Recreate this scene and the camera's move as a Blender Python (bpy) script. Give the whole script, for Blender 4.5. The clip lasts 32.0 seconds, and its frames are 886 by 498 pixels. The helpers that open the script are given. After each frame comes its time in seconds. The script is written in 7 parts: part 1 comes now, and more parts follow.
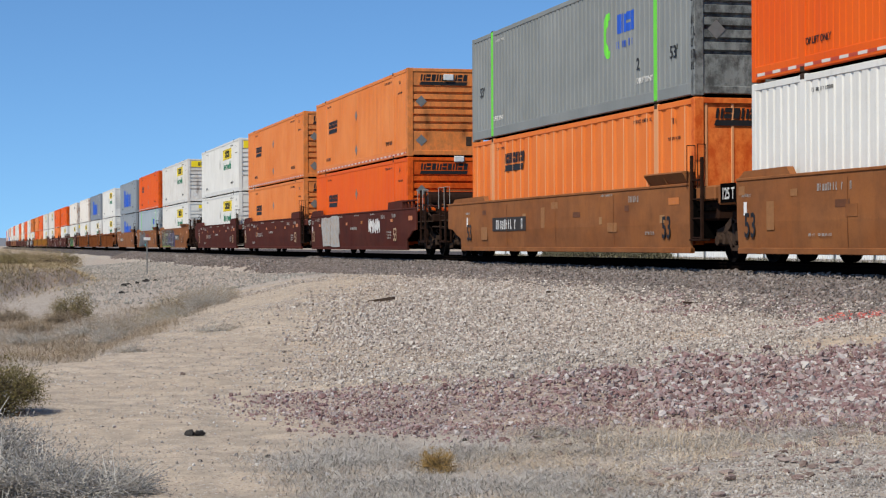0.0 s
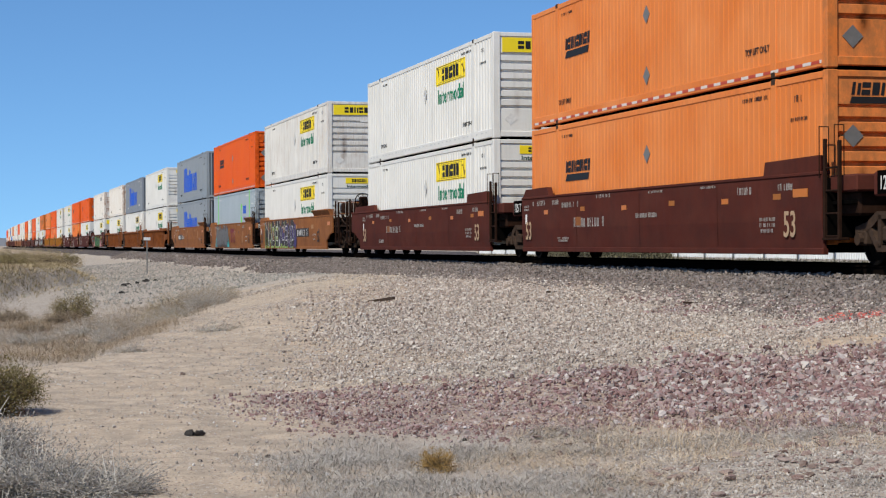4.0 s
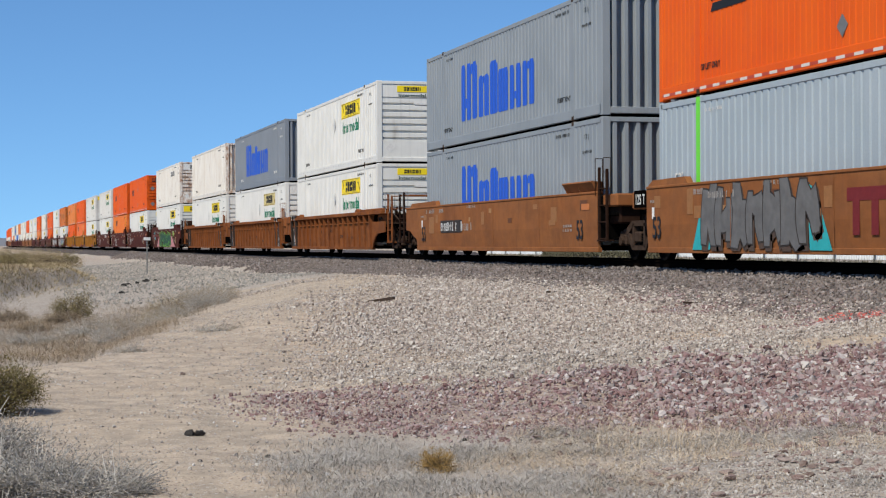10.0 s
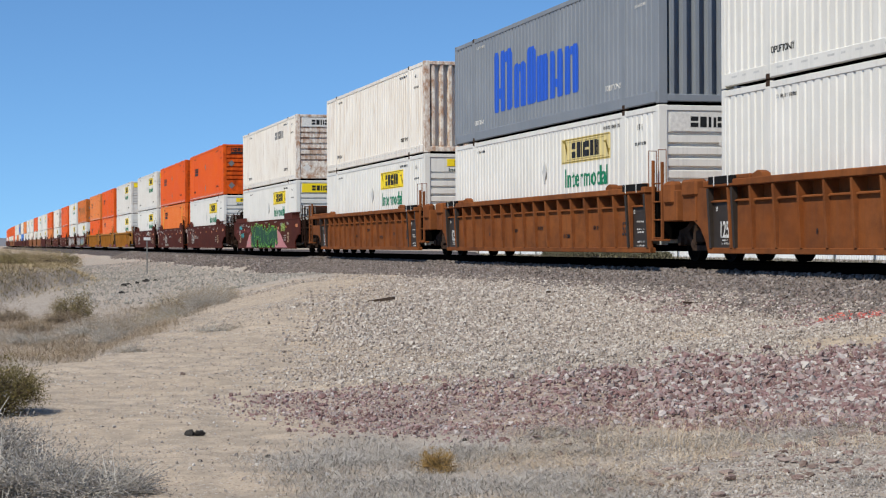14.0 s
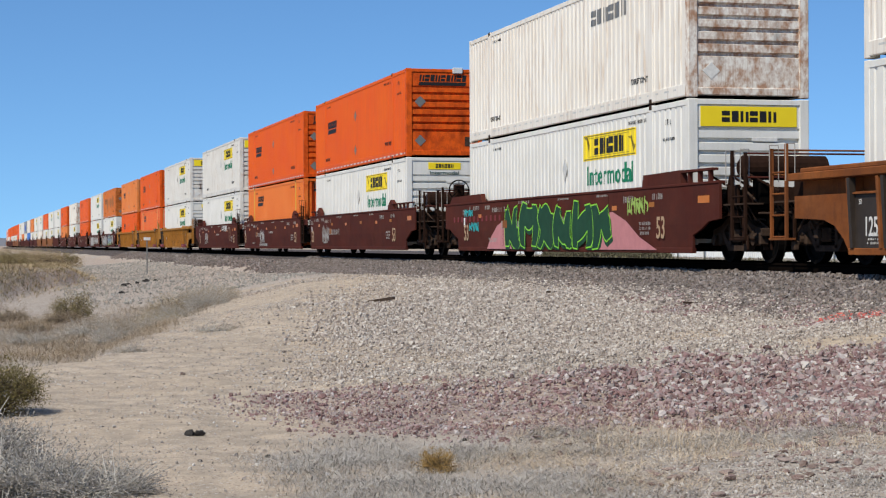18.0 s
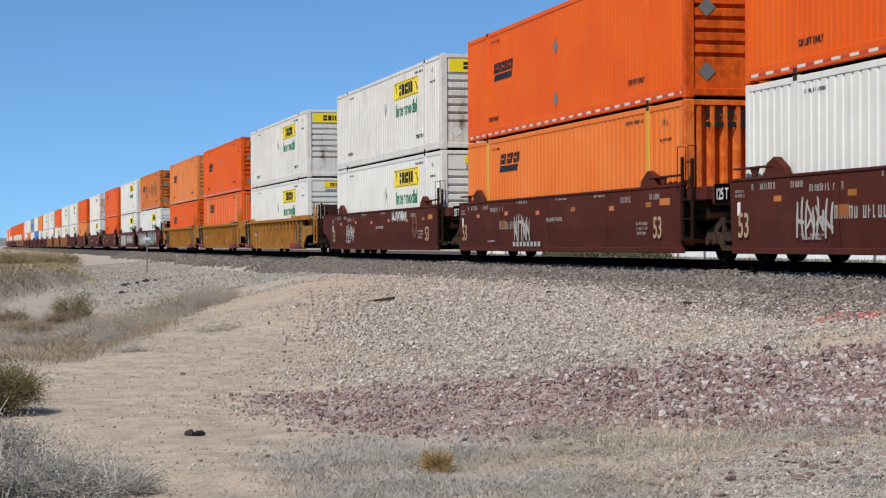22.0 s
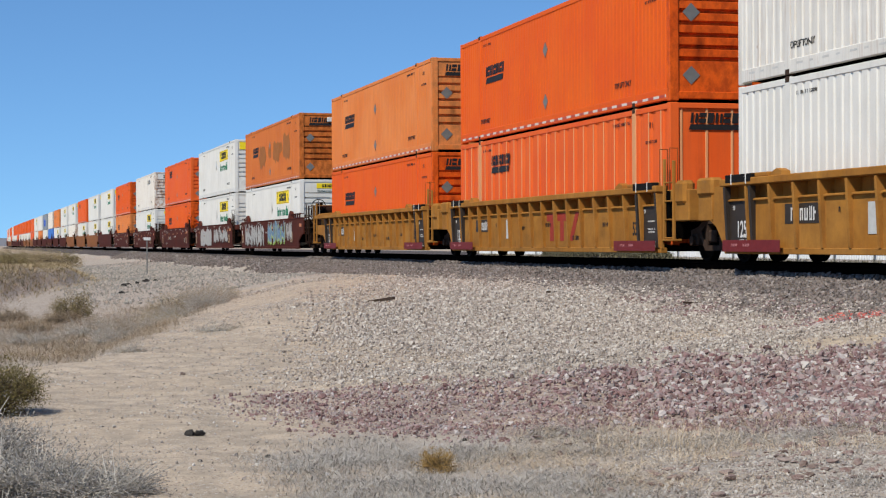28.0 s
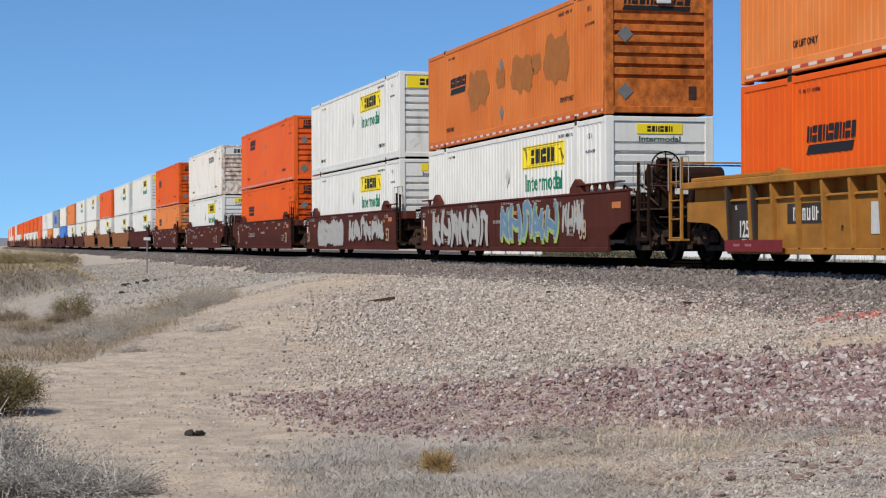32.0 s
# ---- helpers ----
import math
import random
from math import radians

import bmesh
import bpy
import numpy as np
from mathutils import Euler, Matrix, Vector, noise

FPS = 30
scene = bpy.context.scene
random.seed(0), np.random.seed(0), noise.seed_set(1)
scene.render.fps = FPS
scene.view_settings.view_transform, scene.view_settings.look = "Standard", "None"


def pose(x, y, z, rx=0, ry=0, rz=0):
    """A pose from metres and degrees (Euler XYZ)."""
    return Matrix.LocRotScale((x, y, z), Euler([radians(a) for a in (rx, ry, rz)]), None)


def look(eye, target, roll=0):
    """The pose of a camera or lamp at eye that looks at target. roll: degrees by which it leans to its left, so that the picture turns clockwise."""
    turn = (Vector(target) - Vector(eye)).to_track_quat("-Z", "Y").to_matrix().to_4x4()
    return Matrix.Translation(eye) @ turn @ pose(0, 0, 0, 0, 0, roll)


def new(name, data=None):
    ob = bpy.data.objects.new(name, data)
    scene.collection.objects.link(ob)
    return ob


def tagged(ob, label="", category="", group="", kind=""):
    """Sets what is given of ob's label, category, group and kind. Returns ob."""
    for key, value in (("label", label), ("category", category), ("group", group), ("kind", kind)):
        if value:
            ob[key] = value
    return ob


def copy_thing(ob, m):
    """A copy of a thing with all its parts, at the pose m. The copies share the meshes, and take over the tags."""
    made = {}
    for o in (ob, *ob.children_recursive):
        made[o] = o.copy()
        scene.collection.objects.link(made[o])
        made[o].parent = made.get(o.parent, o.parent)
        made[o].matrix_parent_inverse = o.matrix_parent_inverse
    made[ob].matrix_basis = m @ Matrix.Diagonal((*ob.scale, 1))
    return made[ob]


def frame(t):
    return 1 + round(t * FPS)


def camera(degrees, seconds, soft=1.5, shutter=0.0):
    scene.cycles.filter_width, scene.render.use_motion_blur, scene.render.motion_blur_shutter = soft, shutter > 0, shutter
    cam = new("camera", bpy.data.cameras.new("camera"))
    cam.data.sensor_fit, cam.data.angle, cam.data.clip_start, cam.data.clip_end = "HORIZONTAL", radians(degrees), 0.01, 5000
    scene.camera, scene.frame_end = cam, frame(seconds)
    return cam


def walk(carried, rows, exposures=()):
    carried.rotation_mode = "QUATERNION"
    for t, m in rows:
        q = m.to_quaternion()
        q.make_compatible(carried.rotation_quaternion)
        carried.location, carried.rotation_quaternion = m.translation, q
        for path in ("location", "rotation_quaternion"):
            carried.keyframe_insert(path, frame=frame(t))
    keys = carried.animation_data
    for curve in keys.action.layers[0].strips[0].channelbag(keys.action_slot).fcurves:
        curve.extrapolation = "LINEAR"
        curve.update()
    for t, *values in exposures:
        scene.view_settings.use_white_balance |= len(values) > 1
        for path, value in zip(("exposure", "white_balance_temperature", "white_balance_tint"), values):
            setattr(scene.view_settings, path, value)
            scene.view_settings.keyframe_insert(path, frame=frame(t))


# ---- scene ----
import functools

# ---- camera: on a tripod, a little above rail height ----
CAM_Z = 0.382
cam = camera(28.30, 32.0, soft=1.2)
CAM_POSE = look((0, 0, CAM_Z), (-0.96794, 0.25115, CAM_Z - 0.00316), -0.25)
walk(cam, [(0, CAM_POSE), (32, CAM_POSE)])

# ---- daylight: clear sky, sun behind the camera ----
SUN_TO = Vector((0.53, -0.64, 0.89)).normalized()
world = bpy.data.worlds.new("sky")
scene.world = world
world.use_nodes = True
wn = world.node_tree
bg = wn.nodes["Background"]
sky = wn.nodes.new("ShaderNodeTexSky")
sky.sky_type = "NISHITA"
sky.sun_disc = False
sky.sun_elevation = math.asin(SUN_TO.z)
sky.sun_rotation = math.atan2(SUN_TO.x, SUN_TO.y)
sky.air_density, sky.dust_density, sky.ozone_density = 1.0, 0.2, 1.8
# the air is clear: the blue reaches low down, so the sky is looked up a little higher than the eye looks
tc = wn.nodes.new("ShaderNodeTexCoord")
lift = wn.nodes.new("ShaderNodeVectorMath")
lift.operation = "MULTIPLY_ADD"
lift.inputs[1].default_value, lift.inputs[2].default_value = (1, 1, 1.25), (0, 0, 0.12)
wn.links.new(tc.outputs["Generated"], lift.inputs[0])
wn.links.new(lift.outputs[0], sky.inputs[0])
tint = wn.nodes.new("ShaderNodeMix")
tint.data_type, tint.blend_type = "RGBA", "MULTIPLY"
tint.inputs[0].default_value = 1.0
tint.inputs[7].default_value = (0.68, 1.0, 1.26, 1)
wn.links.new(sky.outputs[0], tint.inputs[6])
wn.links.new(tint.outputs[2], bg.inputs[0])
bg.inputs[1].default_value = 0.118
sun = new("sun", bpy.data.lights.new("sun", "SUN"))
sun.data.energy, sun.data.angle, sun.data.color = 4.5, radians(0.53), (1.0, 0.935, 0.80)
sun.matrix_world = look(SUN_TO * 50, (0, 0, 0))
scene.view_settings.exposure = 0.0


# ---- mesh tools ----
class Solid:
    """Collects vertices and faces, then becomes one mesh."""

    def __init__(self):
        self.v, self.f = [], []

    def add(self, verts, faces):
        n = len(self.v)
        self.v += [tuple(p) for p in verts]
        self.f += [tuple(n + i for i in face) for face in faces]
        return self

    def box(self, x0, y0, z0, x1, y1, z1, c=0.0):
        if c <= 0:
            v = [(x, y, z) for x in (x0, x1) for y in (y0, y1) for z in (z0, z1)]
            return self.add(v, [(0, 1, 3, 2), (4, 6, 7, 5), (0, 4, 5, 1), (2, 3, 7, 6), (0, 2, 6, 4), (1, 5, 7, 3)])
        v, key = [], {}
        for i, x in enumerate((x0, x1)):
            for j, y in enumerate((y0, y1)):
                for k, z in enumerate((z0, z1)):
                    sx, sy, sz = (c, -c)[i], (c, -c)[j], (c, -c)[k]
                    for a, p in enumerate(((x, y + sy, z + sz), (x + sx, y, z + sz), (x + sx, y + sy, z))):
                        key[i, j, k, a] = len(v)
                        v.append(p)
        K = key
        f = []
        for s in (0, 1):
            q = [(0, 0), (1, 0), (1, 1), (0, 1)]
            for a, mk in ((0, lambda p: (s, p[0], p[1])), (1, lambda p: (p[0], s, p[1])), (2, lambda p: (p[0], p[1], s))):
                face = [K[(*mk(p), a)] for p in q]
                flip = (s == 0) if a != 1 else (s == 1)
                f.append(tuple(reversed(face)) if flip else tuple(face))
        for i in (0, 1):
            for j in (0, 1):
                f.append((K[i, j, 0, 0], K[i, j, 1, 0], K[i, j, 1, 1], K[i, j, 0, 1]))
                f.append((K[i, 0, j, 0], K[i, 1, j, 0], K[i, 1, j, 2], K[i, 0, j, 2]))
                f.append((K[0, i, j, 1], K[1, i, j, 1], K[1, i, j, 2], K[0, i, j, 2]))
        for i in (0, 1):
            for j in (0, 1):
                for k in (0, 1):
                    f.append((K[i, j, k, 0], K[i, j, k, 1], K[i, j, k, 2]))
        return self.add(v, f)

    def prism(self, profile, axis, a, b):
        """A closed outline in the two other axes, drawn out from a to b along the axis."""
        n = len(profile)
        put = {"x": lambda p, s: (s, p[0], p[1]), "y": lambda p, s: (p[0], s, p[1]), "z": lambda p, s: (p[0], p[1], s)}[axis]
        v = [put(p, a) for p in profile] + [put(p, b) for p in profile]
        f = [(i, (i + 1) % n, n + (i + 1) % n, n + i) for i in range(n)] + [tuple(range(n))[::-1], tuple(range(n, 2 * n))]
        return self.add(v, f)

    def tube(self, p, q, r, n=8, r2=None):
        p, q = Vector(p), Vector(q)
        d = (q - p).normalized()
        a = d.orthogonal().normalized()
        b = d.cross(a)
        r2 = r if r2 is None else r2
        v = []
        for c, rr in ((p, r), (q, r2)):
            v += [c + a * rr * math.cos(6.28318 * i / n) + b * rr * math.sin(6.28318 * i / n) for i in range(n)]
        f = [(i, (i + 1) % n, n + (i + 1) % n, n + i) for i in range(n)] + [tuple(range(n))[::-1], tuple(range(n, 2 * n))]
        return self.add(v, f)

    def ring(self, c, axis, R, r, n=20, m=6):
        c, d = Vector(c), Vector(axis).normalized()
        a = d.orthogonal().normalized()
        b = d.cross(a)
        v, f = [], []
        for i in range(n):
            t = 6.28318 * i / n
            o = a * math.cos(t) + b * math.sin(t)
            v += [c + o * (R + r * math.cos(6.28318 * j / m)) + d * r * math.sin(6.28318 * j / m) for j in range(m)]
        for i in range(n):
            for j in range(m):
                f.append((i * m + j, (i + 1) % n * m + j, (i + 1) % n * m + (j + 1) % m, i * m + (j + 1) % m))
        return self.add(v, f)

    def mesh(self, name, material, smooth=False):
        me = bpy.data.meshes.new(name)
        me.from_pydata(self.v, [], self.f)
        bm = bmesh.new()
        bm.from_mesh(me)
        bmesh.ops.recalc_face_normals(bm, faces=bm.faces)
        bm.to_mesh(me)
        bm.free()
        me.materials.append(material)
        if smooth:
            me.shade_smooth()
        return me


def part(name, solid, material, parent, label="", at=None, smooth=False):
    """One mesh object under a thing or a part."""
    me = solid if isinstance(solid, bpy.types.Mesh) else solid.mesh(name, material, smooth)
    ob = new(name, me)
    ob.parent = parent
    if at is not None:
        ob.location = at
    if label:
        tagged(ob, label)
    return ob


def thing(name, label, category, group=""):
    ob = new(name)
    ob.empty_display_size = 0.3
    return tagged(ob, label, category, group)


LETTERS = {}


def lettering(text, size, material, stretch=1.0):
    """A flat mesh of the words in the built-in font, in the xz plane, centred, read from -y."""
    key = (text, size, material.name, stretch)
    if key not in LETTERS:
        cu = bpy.data.curves.new("words", "FONT")
        cu.body, cu.size, cu.align_x, cu.align_y, cu.extrude, cu.offset = text, size, "CENTER", "CENTER", 0.002, 0.012 * size
        ob = bpy.data.objects.new("words", cu)
        me = bpy.data.meshes.new_from_object(ob)
        me.transform(Matrix.Diagonal((stretch, 1, 1, 1)))
        me.transform(Euler((radians(90), 0, 0)).to_matrix().to_4x4())
        me.materials.clear()
        me.materials.append(material)
        bpy.data.objects.remove(ob)
        LETTERS[key] = me
    return LETTERS[key]


# ---- value noise for the ground and for scattering ----
def hash2(i, j, seed):
    h = np.sin(i * 127.1 + j * 311.7 + seed * 74.7) * 43758.5453
    return h - np.floor(h)


def vnoise(x, y, seed=0):
    i, j = np.floor(x), np.floor(y)
    u, v = x - i, y - j
    u, v = u * u * (3 - 2 * u), v * v * (3 - 2 * v)
    a, b, c, d = hash2(i, j, seed), hash2(i + 1, j, seed), hash2(i, j + 1, seed), hash2(i + 1, j + 1, seed)
    return (a * (1 - u) + b * u) * (1 - v) + (c * (1 - u) + d * u) * v


def fbm(x, y, seed=0):
    return 0.5 * vnoise(x, y, seed) + 0.3 * vnoise(x * 2.1, y * 2.1, seed + 3) + 0.2 * vnoise(x * 4.3, y * 4.3, seed + 7)


def smooth(a, b, x):
    t = np.clip((x - a) / (b - a), 0, 1)
    return t * t * (3 - 2 * t)


# ---- materials ----
class Nodes:
    def __init__(self, name):
        self.m = bpy.data.materials.new(name)
        self.m.use_nodes = True
        self.t = self.m.node_tree
        self.b = self.t.nodes["Principled BSDF"]
        self.gloss = 0.2

    def n(self, kind, **inputs):
        node = self.t.nodes.new("ShaderNode" + kind)
        for k, val in inputs.items():
            self.set(node.inputs[k.replace("_", " ")], val)
        return node

    def set(self, socket, val):
        if isinstance(val, bpy.types.NodeSocket):
            self.t.links.new(val, socket)
        else:
            socket.default_value = val

    def noise(self, vec, scale, detail=4.0, rough=0.55):
        return self.n("TexNoise", Vector=vec, Scale=scale, Detail=detail, Roughness=rough).outputs[0]

    def scaled(self, vec, s):
        node = self.n("Mapping", Vector=vec)
        node.inputs["Scale"].default_value = s
        return node.outputs[0]

    def ramp(self, fac, a, b, lo=(0, 0, 0, 1), hi=(1, 1, 1, 1)):
        node = self.n("ValToRGB", Fac=fac)
        e = node.color_ramp.elements
        e[0].position, e[0].color = a, lo
        e[1].position, e[1].color = b, hi
        return node.outputs[0]

    def mix(self, fac, a, b, how="MIX"):
        node = self.n("Mix")
        node.data_type, node.blend_type = "RGBA", how
        self.set(node.inputs[0], fac)
        self.set(node.inputs[6], a)
        self.set(node.inputs[7], b)
        return node.outputs[2]

    def math(self, op, a, b=0.0):
        node = self.n("Math")
        node.operation = op
        self.set(node.inputs[0], a)
        self.set(node.inputs[1], b)
        return node.outputs[0]

    def coords(self):
        return self.n("TexCoord").outputs["Object"]

    def rand(self):
        return self.n("ObjectInfo").outputs["Random"]

    def bump(self, h, strength, dist):
        self.set(self.b.inputs["Normal"], self.n("Bump", Height=h, Strength=strength, Distance=dist).outputs[0])

    def done(self, color, rough=0.6, metal=0.0):
        self.set(self.b.inputs["Base Color"], color)
        self.set(self.b.inputs["Roughness"], rough)
        self.set(self.b.inputs["Metallic"], metal)
        if metal == 0.0 and not self.b.inputs["Specular IOR Level"].is_linked:
            self.b.inputs["Specular IOR Level"].default_value = self.gloss
        return self.m


def rgb(r, g, b):
    return (r, g, b, 1.0)


def paint(name, base, fade=None, rust=0.25, grime=0.35, rough=0.5, rustcol=(0.12, 0.04, 0.015), runs=0.0, soot=0.6, stain=0.0, gloss=0.15, end_rust_shade=0.0, dust=0.0, endcol=(0.30, 0.125, 0.045), sootcol=None):
    """Weathered paint on sheet steel: chalky patches, vertical run-off streaks, a little rust."""
    k = Nodes(name)
    k.gloss = gloss
    co = k.coords()
    r = k.rand()
    shift = k.n("VectorMath")
    k.set(shift.inputs[0], co)
    comb = k.n("CombineXYZ", X=k.math("MULTIPLY", r, 91.0), Y=k.math("MULTIPLY", r, 37.0))
    k.set(shift.inputs[1], comb.outputs[0])
    p = shift.outputs[0]
    fade = fade or tuple(min(1, c * 1.12 + 0.02) for c in base)
    big = k.noise(p, 0.6, 3)
    col = k.mix(k.ramp(big, 0.35, 0.7), rgb(*base), rgb(*fade))
    streak = k.noise(k.scaled(p, (9.0, 9.0, 0.5)), 1.0, 5, 0.6)
    dirt = tuple(c * 0.45 + 0.03 for c in base)
    col = k.mix(k.math("MULTIPLY", k.ramp(streak, 0.5, 0.78), grime), col, rgb(*dirt))
    if dust:
        # pale road dust in soft clouds, thickest where spray from the wheels has dried
        film = k.noise(k.scaled(p, (1.0, 1.0, 1.7)), 1.1, 6, 0.65)
        col = k.mix(k.math("MULTIPLY", k.ramp(film, 0.40, 0.72), dust), col, rgb(*[c * 0.6 + d for c, d in zip(base, (0.10, 0.060, 0.038))]))
    spots = k.noise(k.scaled(p, (3.0, 3.0, 1.4)), 1.7, 7, 0.7)
    rmask = k.math("MULTIPLY", k.ramp(spots, 0.66, 0.74), rust)
    col = k.mix(rmask, col, rgb(*rustcol))
    if runs:
        run = k.noise(k.scaled(p, (16.0, 16.0, 0.7)), 1.0, 3, 0.6)
        patchy = k.noise(p, 0.8, 3)
        col = k.mix(k.math("MULTIPLY", k.math("MULTIPLY", k.ramp(run, 0.52, 0.62), k.ramp(patchy, 0.36, 0.54)), runs), col, rgb(0.30, 0.14, 0.05))
    if stain:
        big2 = k.noise(k.scaled(p, (1.0, 1.0, 1.6)), 0.9, 6, 0.7)
        col = k.mix(k.math("MULTIPLY", k.ramp(big2, 0.40, 0.66), stain * 0.8), col, rgb(*[c * 0.35 + 0.012 for c in base]))
        wash = k.noise(k.scaled(p, (2.6, 2.6, 0.9)), 1.3, 5, 0.65)
        col = k.mix(k.math("MULTIPLY", k.ramp(wash, 0.50, 0.74), stain * 0.55), col, rgb(*[c * 0.25 + 0.01 for c in base]))
    # soot marks down the end walls
    xyz = k.n("SeparateXYZ", Vector=co)
    off = k.math("ABSOLUTE", k.math("SUBTRACT", k.math("ABSOLUTE", xyz.outputs[1]), 0.62))
    band = k.math("MULTIPLY", k.ramp(off, 0.02, 0.16, (1, 1, 1, 1), (0, 0, 0, 1)), k.math("GREATER_THAN", xyz.outputs[0], 7.9))
    high = k.math("MULTIPLY", k.ramp(xyz.outputs[2], 0.35, 0.75), k.ramp(k.math("MULTIPLY", xyz.outputs[2], 0.5), 0.55, 0.95, (1, 1, 1, 1), (0, 0, 0, 1)))
    blotch = k.ramp(k.noise(k.scaled(p, (2.0, 2.0, 1.0)), 2.0, 3), 0.35, 0.65)
    col = k.mix(k.math("MULTIPLY", k.math("MULTIPLY", k.math("MULTIPLY", band, high), blotch), soot), col, rgb(*(sootcol or [c * 0.12 for c in base])))
    # end-wall blotches: rust on whites; grime and painted-in shade on oranges and greys
    if end_rust_shade:
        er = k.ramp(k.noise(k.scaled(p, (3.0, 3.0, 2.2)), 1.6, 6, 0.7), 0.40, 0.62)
        col = k.mix(k.math("MULTIPLY", k.math("MULTIPLY", er, k.math("GREATER_THAN", xyz.outputs[0], 7.9)), end_rust_shade), col, rgb(*endcol))
    fine = k.noise(p, 38.0, 2)
    col = k.mix(0.10, col, k.mix(fine, rgb(0.02, 0.02, 0.02), rgb(1, 1, 1)), "OVERLAY")
    k.bump(k.noise(p, 2.2, 2), 0.25, 0.02)
    return k.done(col, k.math("ADD", k.math("MULTIPLY", big, 0.25), rough))


def plain(name, col, rough=0.6, metal=0.0, var=0.25, scale=6.0, gloss=0.2):
    k = Nodes(name)
    k.gloss = gloss
    co = k.coords()
    n1 = k.noise(co, scale, 4)
    c = k.mix(n1, rgb(*[v * (1 - var) for v in col]), rgb(*[min(1, v * (1 + var)) for v in col]))
    return k.done(c, rough, metal)


